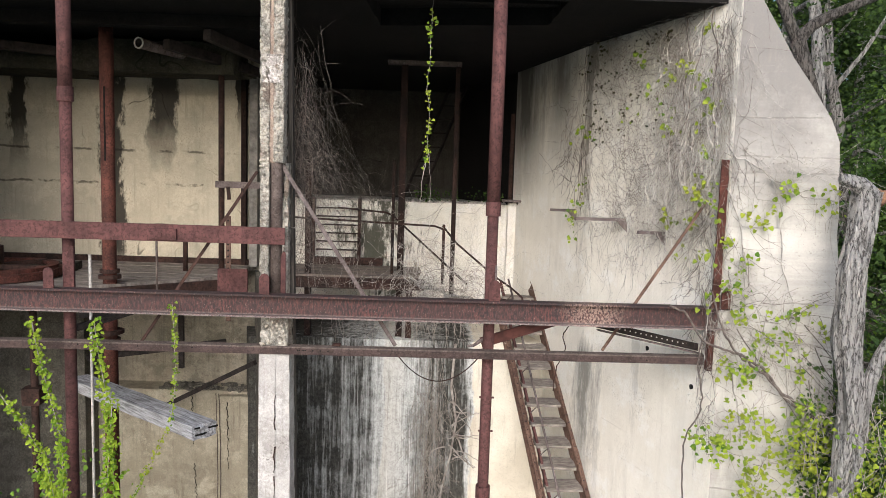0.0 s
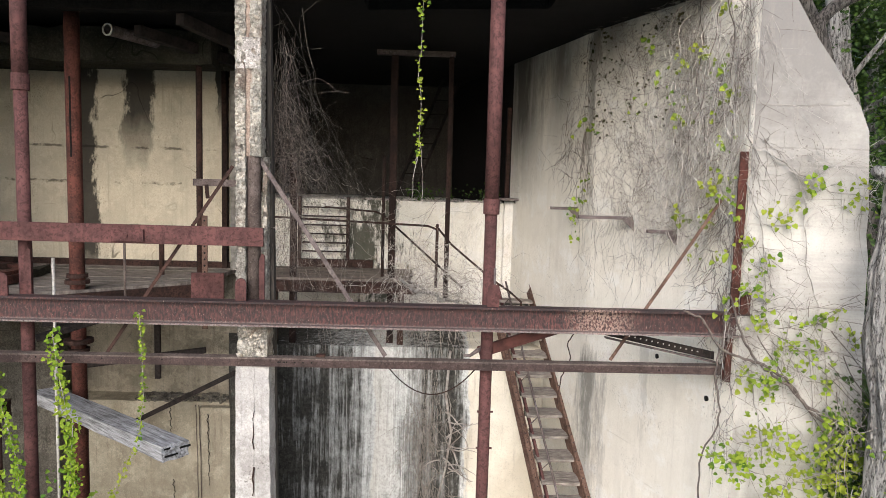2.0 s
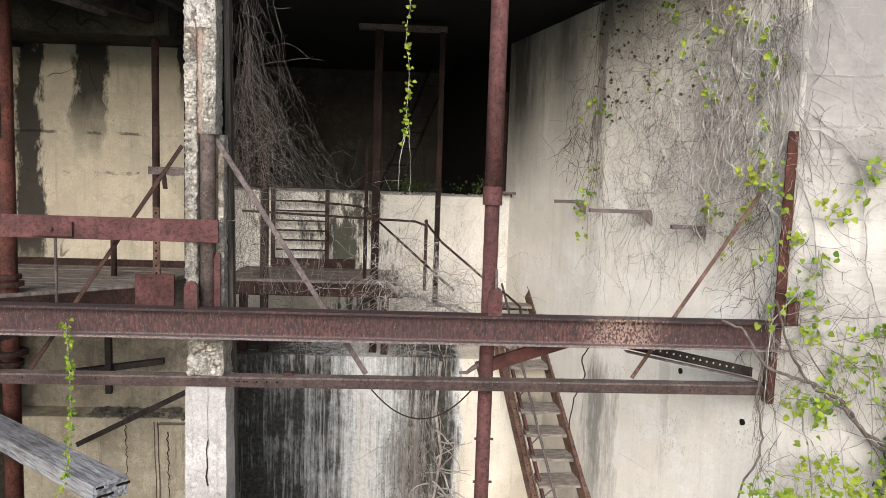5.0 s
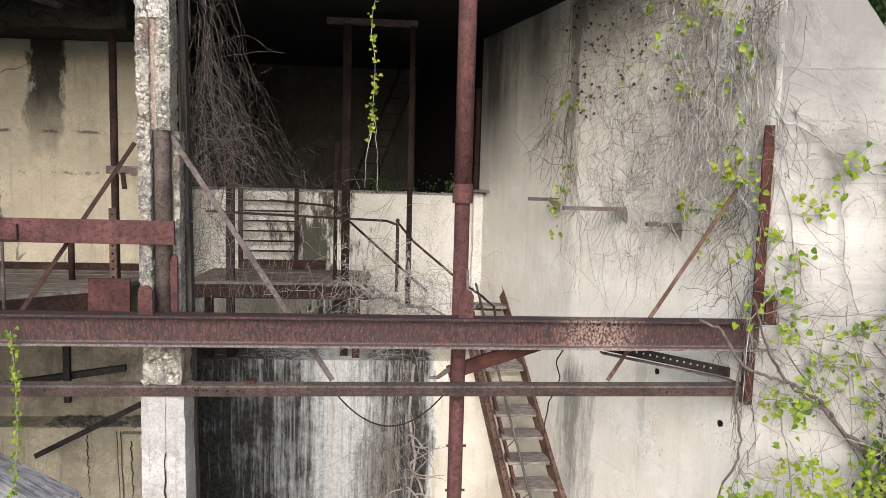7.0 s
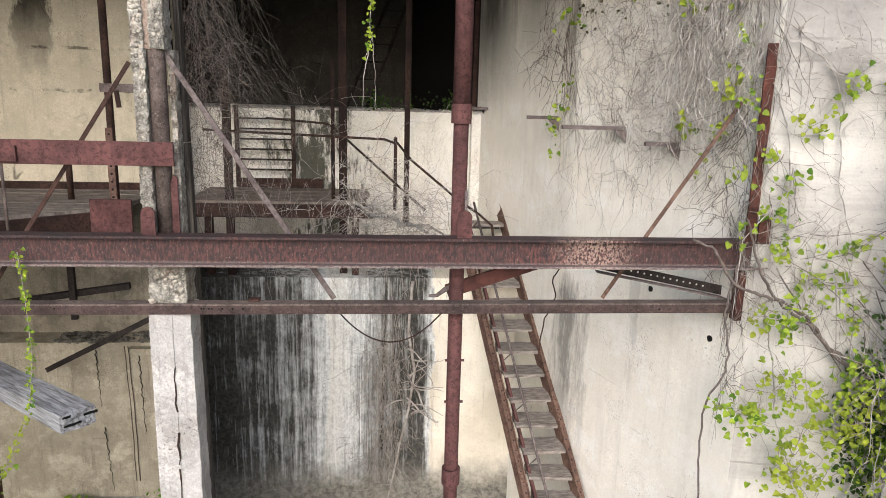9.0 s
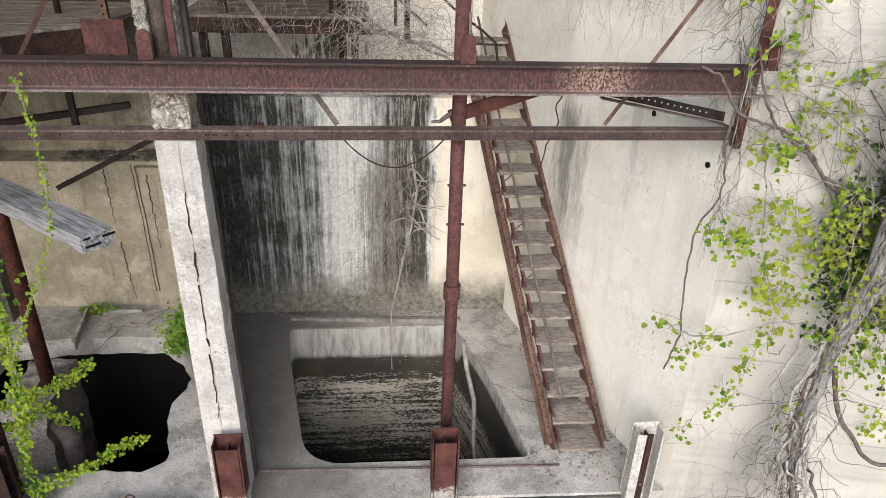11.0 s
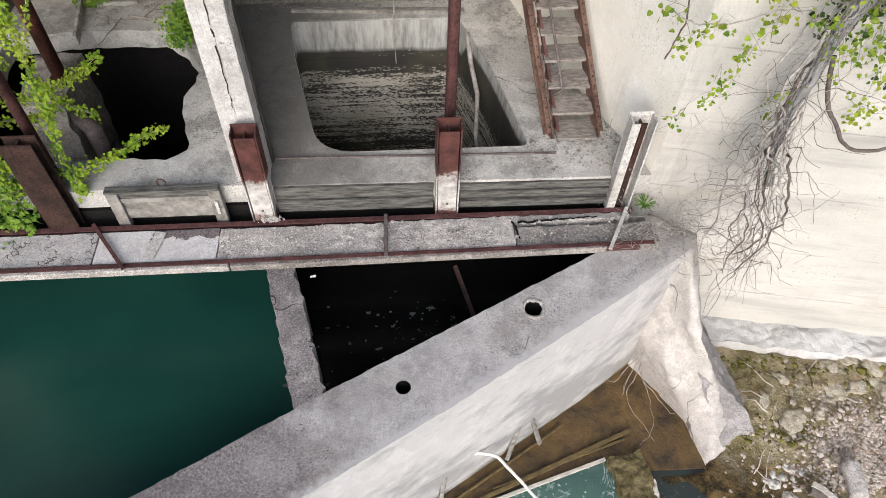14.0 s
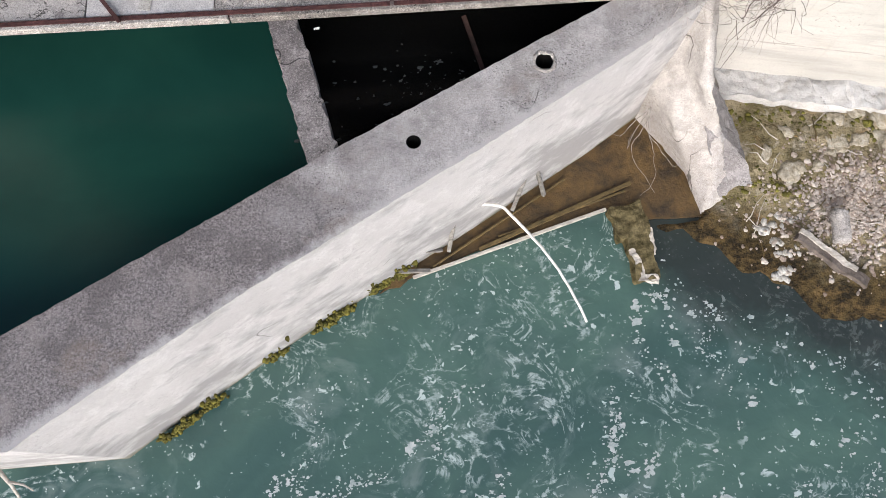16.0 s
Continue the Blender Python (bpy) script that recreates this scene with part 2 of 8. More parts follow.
RIVER = water("teal_river_water", (0.085, 0.145, 0.115), (0.042, 0.082, 0.076), 0.45, 0.10, 0.3, (0.50, 0.57, 0.54))
POOL = water("green_pool_water", (0.0145, 0.058, 0.042), (0.007, 0.033, 0.026), 0.25, 0.22, 0.04)
BLACKW = water("black_still_water", (0.006, 0.006, 0.005), (0.003, 0.003, 0.003), 0.6, 0.2, 0.05)


def ramped(t, fac, stops):
    r = t.nodes.new("ShaderNodeValToRGB")
    e = r.color_ramp.elements
    while len(e) < len(stops):
        e.new(0.5)
    for k, (p, v) in zip(e, stops):
        k.position, k.color = p, (v, v, v, 1)
    t.links.new(fac, r.inputs[0])
    return r.outputs[0]


def streaked_wall():
    """Cream concrete with black growth and white lime running down it."""
    m, t, b = material("lime_streaked_concrete", 0.9)
    x = maths(t, "ADD", axis_of(t, 0), maths(t, "MULTIPLY", maths(t, "SUBTRACT", grain(t, 1.6, 6, 0.7, (1, 1, 0.35)), 0.5), 0.55))
    f = step_range(t, x, -3.0, 2.0)
    dark = ramped(t, f, ((0.0, 0.85), (0.19, 0.80), (0.30, 0.55), (0.40, 0.46), (0.45, 0.16), (0.53, 0.20), (0.57, 0.50), (0.66, 0.62), (0.69, 0.78), (0.735, 0.72), (0.76, 0.05), (1.0, 0.0)))
    fine = grain(t, 12, 10, 0.78, (2.4, 2.4, 0.11))
    broad = grain(t, 4.0, 6, 0.62, (2.4, 2.4, 0.05))
    cloud = grain(t, 2.2, 9, 0.75)
    v = maths(t, "ADD", maths(t, "ADD", maths(t, "MULTIPLY", fine, 0.38), maths(t, "MULTIPLY", broad, 0.32)), maths(t, "ADD", maths(t, "MULTIPLY", cloud, 0.26), maths(t, "MULTIPLY", grain(t, 9, 9, 0.78, (1.3, 1.3, 0.5)), 0.19)))
    v = maths(t, "SUBTRACT", v, maths(t, "MULTIPLY", dark, 0.27))
    pale = step_range(t, v, 0.39, 0.53)
    c = blend(t, pale, (0.036, 0.035, 0.031), (0.60, 0.61, 0.59))
    c = blend(t, step_range(t, grain(t, 18, 8, 0.8), 0.45, 0.6, 0, 0.4), c, (0.15, 0.14, 0.12))
    lime = maths(t, "MULTIPLY", step_range(t, grain(t, 26, 5, 0.6, (2.6, 2.6, 0.03)), 0.60, 0.66), step_range(t, dark, 0.6, 0.3))
    c = blend(t, lime, c, (0.78, 0.78, 0.76))
    cream = blend(t, step_range(t, grain(t, 0.9, 7, 0.65), 0.38, 0.62), (0.74, 0.69, 0.58), (0.56, 0.51, 0.41))
    cream = blend(t, step_range(t, grain(t, 5, 6, 0.7, (2, 2, 0.2)), 0.55, 0.68, 0, 0.45), cream, (0.30, 0.26, 0.19))
    c = blend(t, step_range(t, dark, 0.08, 0.2), cream, c)
    low = maths(t, "ADD", axis_of(t, 2), maths(t, "MULTIPLY", grain(t, 2.2, 7, 0.7), 0.8))
    mossy = blend(t, step_range(t, grain(t, 11, 9, 0.8), 0.38, 0.62), (0.085, 0.08, 0.065), (0.25, 0.235, 0.20))
    c = blend(t, step_range(t, low, 0.45, 0.95), mossy, c)
    speck = step_range(t, grain(t, 40, 7, 0.8), 0.53, 0.62, 0, 0.55)
    c = blend(t, maths(t, "MULTIPLY", speck, step_range(t, dark, 0.0, 0.3, 0.3, 1.0)), c, (0.10, 0.095, 0.08))
    t.links.new(c, b.inputs["Base Color"])
    bumped(t, b, maths(t, "ADD", grain(t, 30, 6, 0.78), maths(t, "MULTIPLY", fine, 0.5)), 0.6, 0.012)
    return m


def pit_wall():
    """Concrete with level tide marks: crusty pale specks over black."""
    m, t, b = material("tide_stained_concrete", 0.75)
    z = maths(t, "ADD", axis_of(t, 2), maths(t, "MULTIPLY", maths(t, "SUBTRACT", grain(t, 1.6, 6, 0.6), 0.5), 0.14))
    bands = grain(t, 2.4, 5, 0.65, (0.35, 0.35, 6.5))
    flecks = grain(t, 24, 5, 0.72, (0.7, 0.7, 1.7))
    v = maths(t, "ADD", maths(t, "MULTIPLY", bands, 0.55), maths(t, "MULTIPLY", flecks, 0.6))
    v = maths(t, "ADD", v, step_range(t, z, -1.02, -1.25, -0.16, 0.0))
    v = maths(t, "ADD", v, step_range(t, z, -2.2, -3.0, 0.0, -0.10))
    white = step_range(t, v, 0.535, 0.60)
    c = blend(t, white, (0.028, 0.025, 0.020), (0.50, 0.46, 0.38))
    c = blend(t, step_range(t, grain(t, 0.8, 4), 0.45, 0.65, 0, 0.4), c, (0.11, 0.095, 0.045))
    line = step_range(t, grain(t, 3.0, 5, 0.6, (0.25, 0.25, 9.0)), 0.60, 0.68, 0, 0.8)
    c = blend(t, line, c, (0.016, 0.014, 0.012))
    clean = blend(t, step_range(t, grain(t, 5, 7, 0.7, (2, 2, 0.3)), 0.42, 0.62), (0.40, 0.39, 0.36), (0.20, 0.19, 0.172))
    zc = maths(t, "ADD", z, step_range(t, axis_of(t, 1), 10.6, 10.8, -0.33, 0.0))
    c = blend(t, step_range(t, zc, -0.80, -0.72), c, clean)
    t.links.new(c, b.inputs["Base Color"])
    bumped(t, b, flecks, 0.7, 0.02)
    return m


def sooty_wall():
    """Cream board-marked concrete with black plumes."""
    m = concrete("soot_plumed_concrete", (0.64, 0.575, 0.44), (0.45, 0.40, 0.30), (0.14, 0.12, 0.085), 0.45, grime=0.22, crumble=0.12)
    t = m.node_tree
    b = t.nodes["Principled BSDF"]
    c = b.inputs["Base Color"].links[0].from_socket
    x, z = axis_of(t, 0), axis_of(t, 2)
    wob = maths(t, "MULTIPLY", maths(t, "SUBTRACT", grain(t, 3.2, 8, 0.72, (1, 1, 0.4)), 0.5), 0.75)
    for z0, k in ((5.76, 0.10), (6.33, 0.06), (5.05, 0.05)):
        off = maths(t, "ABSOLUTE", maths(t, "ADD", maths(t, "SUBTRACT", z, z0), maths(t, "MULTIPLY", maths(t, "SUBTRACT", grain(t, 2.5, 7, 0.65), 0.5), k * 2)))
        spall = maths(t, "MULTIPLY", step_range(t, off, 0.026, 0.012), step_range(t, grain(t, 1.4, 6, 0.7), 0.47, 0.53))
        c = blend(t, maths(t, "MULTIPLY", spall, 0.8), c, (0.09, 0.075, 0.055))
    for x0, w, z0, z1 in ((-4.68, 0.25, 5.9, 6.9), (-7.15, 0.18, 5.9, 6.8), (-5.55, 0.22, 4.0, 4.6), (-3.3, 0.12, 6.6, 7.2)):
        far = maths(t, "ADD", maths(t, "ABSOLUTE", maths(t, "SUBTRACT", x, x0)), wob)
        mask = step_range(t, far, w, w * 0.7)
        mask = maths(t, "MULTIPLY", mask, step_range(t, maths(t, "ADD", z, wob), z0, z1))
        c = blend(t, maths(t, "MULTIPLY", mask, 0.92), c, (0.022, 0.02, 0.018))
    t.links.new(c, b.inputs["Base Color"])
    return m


def east_wall():
    """Cream side wall with a damp dark patch, grey rain runs, and soot and shade painted high up."""
    m = concrete("rain_run_shade_topped_cream", (0.87, 0.83, 0.745), (0.72, 0.68, 0.59), (0.32, 0.285, 0.23), 0.32, cracks=0.5, grime=0.15, crumble=0.08)
    t = m.node_tree
    b = t.nodes["Principled BSDF"]
    c = b.inputs["Base Color"].links[0].from_socket
    y, z = axis_of(t, 1), axis_of(t, 2)
    wob = maths(t, "MULTIPLY", maths(t, "SUBTRACT", grain(t, 5.0, 8, 0.75, (1, 1, 0.2)), 0.5), 1.3)
    # The wide high masks put soot and ceiling shade into the colour.
    for y0, w, z0, z1, hi, amount in ((10.05, 0.36, 1.0, 2.4, 3.4, 0.75), (8.95, 0.08, 2.3, 3.2, 3.9, 0.22), (10.3, 0.12, 4.6, 6.2, 8.3, 0.6), (11.3, 0.75, 6.2, 7.5, 8.6, 0.75), (12.7, 1.1, 5.6, 7.0, 8.6, 0.93), (9.9, 0.6, 7.0, 7.9, 8.6, 0.6), (8.4, 0.7, 5.6, 7.4, 8.0, 0.25), (7.72, 0.14, 4.9, 6.6, 8.6, 0.5)):
        far = maths(t, "ADD", maths(t, "ABSOLUTE", maths(t, "SUBTRACT", y, y0)), wob)
        mask = maths(t, "MULTIPLY", step_range(t, far, w, w * 0.15), step_range(t, maths(t, "ADD", z, wob), z0, z1))
        mask = maths(t, "MULTIPLY", mask, step_range(t, maths(t, "ADD", z, wob), hi + 0.3, hi))
        c = blend(t, maths(t, "MULTIPLY", mask, amount), c, (0.09, 0.085, 0.075))
    t.links.new(c, b.inputs["Base Color"])
    return m


def aggregate():
    """Broken concrete that shows its pebbles."""
    m, t, b = material("spalled_aggregate", 0.92)
    lump = grain(t, 34, 5, 0.7)
    c = blend(t, step_range(t, lump, 0.36, 0.58), (0.27, 0.245, 0.205), (0.54, 0.50, 0.43))
    c = blend(t, step_range(t, grain(t, 7, 7, 0.75), 0.55, 0.62, 0, 0.8), c, (0.17, 0.14, 0.11))
    c = blend(t, step_range(t, grain(t, 3, 5, 0.65, (1, 1, 0.4)), 0.58, 0.66, 0, 0.6), c, (0.26, 0.17, 0.125))
    cell = node(t, "ShaderNodeTexVoronoi", Scale=48.0)
    cell.feature = "DISTANCE_TO_EDGE"
    warp = t.nodes.new("ShaderNodeMix")
    warp.data_type, warp.blend_type = "RGBA", "LINEAR_LIGHT"
    warp.inputs[0].default_value = 0.03
    swirl = node(t, "ShaderNodeTexNoise", Scale=14.0, Detail=4.0)
    spot = place_coords(t)
    t.links.new(spot, swirl.inputs["Vector"])
    t.links.new(spot, warp.inputs[6])
    t.links.new(swirl.outputs["Color"], warp.inputs[7])
    t.links.new(warp.outputs[2], cell.inputs["Vector"])
    crev = maths(t, "MULTIPLY", step_range(t, cell.outputs["Distance"], 0.20, 0.02), step_range(t, grain(t, 9, 5, 0.7), 0.44, 0.58))
    c = blend(t, maths(t, "MULTIPLY", crev, 0.45), c, (0.12, 0.105, 0.085))
    t.links.new(c, b.inputs["Base Color"])
    bumped(t, b, maths(t, "SUBTRACT", lump, crev), 1.0, 0.03)
    return m


def bank_mix():
    m, t, b = material("algae_gravel_bank", 0.8)
    c = blend(t, step_range(t, grain(t, 1.3, 7, 0.7), 0.40, 0.58), (0.42, 0.345, 0.22), (0.19, 0.155, 0.07))
    c = blend(t, step_range(t, grain(t, 2.6, 5, 0.7), 0.52, 0.64, 0, 0.75), c, (0.50, 0.44, 0.35))
    c = blend(t, step_range(t, grain(t, 0.9, 4, 0.6, (1, 1, 1), 0.7), 0.6, 0.72, 0, 0.7), c, (0.34, 0.16, 0.06))
    wet = step_range(t, axis_of(t, 2), RIVER_LEVEL + 0.06, RIVER_LEVEL + 0.26)
    ooze = blend(t, step_range(t, grain(t, 3.2, 8, 0.75), 0.42, 0.60), (0.030, 0.024, 0.012), (0.13, 0.085, 0.022))
    c = blend(t, wet, ooze, c)
    t.links.new(c, b.inputs["Base Color"])
    c2 = blend(t, step_range(t, grain(t, 4, 8, 0.75), 0.50, 0.58, 0, 0.65), c, (0.07, 0.055, 0.022))
    c2 = blend(t, step_range(t, grain(t, 34, 5, 0.75), 0.57, 0.66, 0, 0.5), c2, (0.36, 0.30, 0.21))
    t.links.new(c2, b.inputs["Base Color"])
    x, y = axis_of(t, 0), axis_of(t, 1)
    belt = maths(t, "ADD", maths(t, "ADD", y, maths(t, "MULTIPLY", x, 0.55)), maths(t, "MULTIPLY", maths(t, "SUBTRACT", grain(t, 2.2, 8, 0.75), 0.5), 2.2))
    ooze = blend(t, step_range(t, grain(t, 6, 8, 0.78), 0.44, 0.60), (0.018, 0.014, 0.009), (0.105, 0.072, 0.028))
    c2 = blend(t, step_range(t, belt, 7.75, 7.2, 0, 0.95), c2, ooze)
    patch = maths(t, "MULTIPLY", step_range(t, grain(t, 1.4, 6, 0.7, (1, 1, 1), 0.4), 0.52, 0.60), step_range(t, belt, 6.6, 6.9))
    c2 = blend(t, maths(t, "MULTIPLY", maths(t, "MULTIPLY", patch, step_range(t, belt, 7.8, 7.3)), 0.6), c2, (0.20, 0.13, 0.05))
    t.links.new(c2, b.inputs["Base Color"])
    bumped(t, b, maths(t, "ADD", grain(t, 18, 5, 0.7), grain(t, 5, 5, 0.7)), 1.0, 0.05)
    return m


def dirt_shade_slab():
    """Dusty grey slab; dirt and shade at one end are put into its colour."""
    m = concrete("dirt_shaded_grey_slab", (0.62, 0.595, 0.55), (0.38, 0.36, 0.33), (0.065, 0.06, 0.05), 0.1, boards=False, blotch=0.8, pits=1.0, cracks=1.0, grime=0.55, crumble=0.3)
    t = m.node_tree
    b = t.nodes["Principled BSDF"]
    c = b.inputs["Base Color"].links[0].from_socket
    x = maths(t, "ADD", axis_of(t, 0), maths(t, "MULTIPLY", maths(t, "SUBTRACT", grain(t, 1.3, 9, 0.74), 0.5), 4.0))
    # Broad dark tone at one end paints shadow and dirt together.
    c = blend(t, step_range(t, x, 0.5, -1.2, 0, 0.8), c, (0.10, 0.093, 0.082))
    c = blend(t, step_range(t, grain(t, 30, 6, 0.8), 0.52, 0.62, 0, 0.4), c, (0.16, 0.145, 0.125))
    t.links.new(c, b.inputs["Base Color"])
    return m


def patchy_slab():
    m = concrete("cracked_pale_slab", (0.55, 0.51, 0.48), (0.33, 0.30, 0.285), (0.12, 0.11, 0.10), 0.1, boards=False, blotch=0.5, pits=0.5)
    t = m.node_tree
    b = t.nodes["Principled BSDF"]
    c = b.inputs["Base Color"].links[0].from_socket
    for sc, w, k in ((2.6, 0.010, 0.0), (4.2, 0.008, 5.0)):
        c = blend(t, maths(t, "MULTIPLY", crack_lines(t, sc, w, 0.46, k), 0.85), c, (0.05, 0.045, 0.04))
    c = blend(t, step_range(t, grain(t, 1.6, 7, 0.7), 0.56, 0.60, 0, 0.8), c, (0.17, 0.15, 0.145))
    t.links.new(c, b.inputs["Base Color"])
    return m


def plaster_slab():
    """Smooth white skim that has come away in one dark patch."""
    m = concrete("white_skim_slab", (0.66, 0.63, 0.60), (0.50, 0.47, 0.45), (0.22, 0.20, 0.19), 0.05, boards=False, blotch=0.4, pits=0.3, cracks=0.3)
    t = m.node_tree
    b = t.nodes["Principled BSDF"]
    c = b.inputs["Base Color"].links[0].from_socket
    wob = maths(t, "MULTIPLY", maths(t, "SUBTRACT", grain(t, 7, 7, 0.7), 0.5), 0.35)
    x, y = maths(t, "ADD", axis_of(t, 0), wob), maths(t, "ADD", axis_of(t, 1), wob)
    lost = maths(t, "MULTIPLY", step_range(t, y, 7.205, 7.22), step_range(t, x, -3.0, -2.98))
    under = blend(t, step_range(t, grain(t, 40, 6, 0.75), 0.45, 0.6), (0.20, 0.165, 0.16), (0.085, 0.07, 0.07))
    c = blend(t, lost, c, under)
    t.links.new(c, b.inputs["Base Color"])
    return m


def beam_rust():
    """Dark purple-brown web with red runs and a few pale scabs."""
    m, t, b = material("streaked_beam_rust", 0.75, 0.1)
    runs = grain(t, 30, 7, 0.74, (1.7, 1.7, 0.6))
    c = blend(t, step_range(t, runs, 0.44, 0.60), (0.019, 0.012, 0.012), (0.100, 0.037, 0.031))
    c = blend(t, step_range(t, grain(t, 1.2, 3), 0.4, 0.65, 0, 0.5), c, (0.040, 0.021, 0.019))
    drip = step_range(t, grain(t, 34, 4, 0.6, (1.6, 1.6, 0.35)), 0.61, 0.69, 0, 0.5)
    c = blend(t, drip, c, (0.15, 0.09, 0.08))
    crown = maths(t, "MULTIPLY", step_range(t, axis_of(t, 2), 4.60, 4.655), step_range(t, grain(t, 3, 5, 0.7), 0.35, 0.6))
    c = blend(t, maths(t, "MULTIPLY", crown, 0.7), c, (0.016, 0.012, 0.012))
    spots = grain(t, 72, 4, 0.65, (1, 1, 0.7))
    x = axis_of(t, 0)
    scab = step_range(t, maths(t, "ABSOLUTE", maths(t, "SUBTRACT", x, 1.85)), 0.42, 0.1)
    scab = maths(t, "MULTIPLY", scab, step_range(t, spots, 0.46, 0.54))
    c = blend(t, maths(t, "MULTIPLY", scab, 0.7), c, (0.36, 0.25, 0.20))
    c = blend(t, step_range(t, spots, 0.63, 0.70, 0, 0.55), c, (0.36, 0.26, 0.22))
    edge = maths(t, "MULTIPLY", step_range(t, axis_of(t, 2), 4.462, 4.432), step_range(t, grain(t, 70, 5, 0.75, (0.6, 1, 1)), 0.36, 0.60))
    c = blend(t, maths(t, "MULTIPLY", edge, 0.6), c, (0.34, 0.29, 0.265))
    t.links.new(c, b.inputs["Base Color"])
    bumped(t, b, grain(t, 45, 5, 0.7), 0.5, 0.004)
    return m


def guide_rust():
    """Red rust above, flaking limewash on the foot."""
    m, t, b = material("rust_with_limewash_foot", 0.8, 0.1)
    c = blend(t, step_range(t, grain(t, 6, 5, 0.65), 0.35, 0.65), (0.105, 0.044, 0.036), (0.045, 0.021, 0.019))
    z = maths(t, "ADD", axis_of(t, 2), maths(t, "MULTIPLY", maths(t, "SUBTRACT", grain(t, 7, 5, 0.7), 0.5), 0.5))
    w = maths(t, "MULTIPLY", step_range(t, z, 0.10, -0.02), step_range(t, z, -0.62, -0.48))
    c = blend(t, w, c, blend(t, step_range(t, grain(t, 9, 5), 0.35, 0.65), (0.56, 0.53, 0.49), (0.27, 0.25, 0.23)))
    t.links.new(c, b.inputs["Base Color"])
    bumped(t, b, grain(t, 40, 5, 0.7), 0.5, 0.004)
    return m


RIVER_LEVEL = -3.7
# Darker copy of CREAM: stains plus the deck's shade put into colour.
CREAMD = concrete("shaded_cream_concrete", (0.52, 0.465, 0.36), (0.26, 0.23, 0.17), (0.11, 0.095, 0.07), 0.8, blotch=0.8, grime=0.35, pits=0.5, crumble=0.15)
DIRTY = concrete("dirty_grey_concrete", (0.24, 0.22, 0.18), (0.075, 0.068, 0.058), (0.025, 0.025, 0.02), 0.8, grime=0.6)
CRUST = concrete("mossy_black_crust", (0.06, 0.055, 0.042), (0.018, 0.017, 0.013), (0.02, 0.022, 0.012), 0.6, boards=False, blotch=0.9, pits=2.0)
def coping_mix():
    """Dark pebbly top at one end, paler and smoother at the other."""
    m = concrete("weathered_coping", (0.56, 0.53, 0.505), (0.36, 0.335, 0.315), (0.07, 0.062, 0.058), 0.1, boards=False, blotch=0.7, pits=1.2, grime=0.4, crumble=0.35)
    t = m.node_tree
    b = t.nodes["Principled BSDF"]
    c = b.inputs["Base Color"].links[0].from_socket
    x = maths(t, "ADD", axis_of(t, 0), maths(t, "MULTIPLY", maths(t, "SUBTRACT", grain(t, 1.1, 8, 0.72), 0.5), 5.0))
    pebbly = blend(t, step_range(t, grain(t, 34, 8, 0.82), 0.45, 0.55), (0.085, 0.073, 0.072), (0.265, 0.235, 0.225))
    pebbly = blend(t, step_range(t, grain(t, 40, 3, 0.6), 0.58, 0.62, 0, 0.7), pebbly, (0.40, 0.365, 0.345))
    pebbly = blend(t, step_range(t, grain(t, 2.0, 8, 0.75), 0.49, 0.56, 0, 0.6), pebbly, (0.085, 0.072, 0.07))
    c = blend(t, step_range(t, x, -0.2, -1.6, 0.0, 0.85), c, pebbly)
    pale = step_range(t, grain(t, 1.6, 8, 0.72, (1, 1, 1), 0.5), 0.53, 0.62, 0, 0.5)
    c = blend(t, pale, c, (0.34, 0.305, 0.28))
    brown = step_range(t, grain(t, 0.9, 7, 0.7), 0.54, 0.64, 0, 0.35)
    c = blend(t, brown, c, (0.26, 0.205, 0.16))
    edge = maths(t, "SUBTRACT", axis_of(t, 1), maths(t, "ADD", 4.56, maths(t, "MULTIPLY", axis_of(t, 0), 0.592)))
    edge = maths(t, "ADD", edge, maths(t, "MULTIPLY", maths(t, "SUBTRACT", grain(t, 7, 9, 0.78), 0.5), 0.5))
    c = blend(t, step_range(t, edge, 0.18, 0.04, 0, 0.9), c, (0.50, 0.473, 0.45))
    t.links.new(c, b.inputs["Base Color"])
    return m


def smeared_lime():
    """Whitewash with long soft grey smears and a dirty waterline."""
    m = concrete("limewashed_face", (0.54, 0.52, 0.505), (0.42, 0.40, 0.388), (0.30, 0.28, 0.26), 0.15, boards=False, blotch=0.5, pits=0.3, grime=0.1, crumble=0.05)
    t = m.node_tree
    b = t.nodes["Principled BSDF"]
    c = b.inputs["Base Color"].links[0].from_socket
    low = step_range(t, axis_of(t, 2), -0.9, -3.3, 0.0, 0.14)
    smear = maths(t, "ADD", grain(t, 1.1, 9, 0.66, (0.7, 0.7, 1.3)), low)
    c = blend(t, step_range(t, smear, 0.555, 0.68, 0, 0.75), c, (0.25, 0.24, 0.232))
    wet = maths(t, "ADD", axis_of(t, 2), maths(t, "MULTIPLY", grain(t, 3, 8, 0.7), 0.5))
    c = blend(t, step_range(t, wet, -3.30, -3.42, 0, 0.8), c, (0.14, 0.13, 0.075))
    t.links.new(c, b.inputs["Base Color"])
    return m


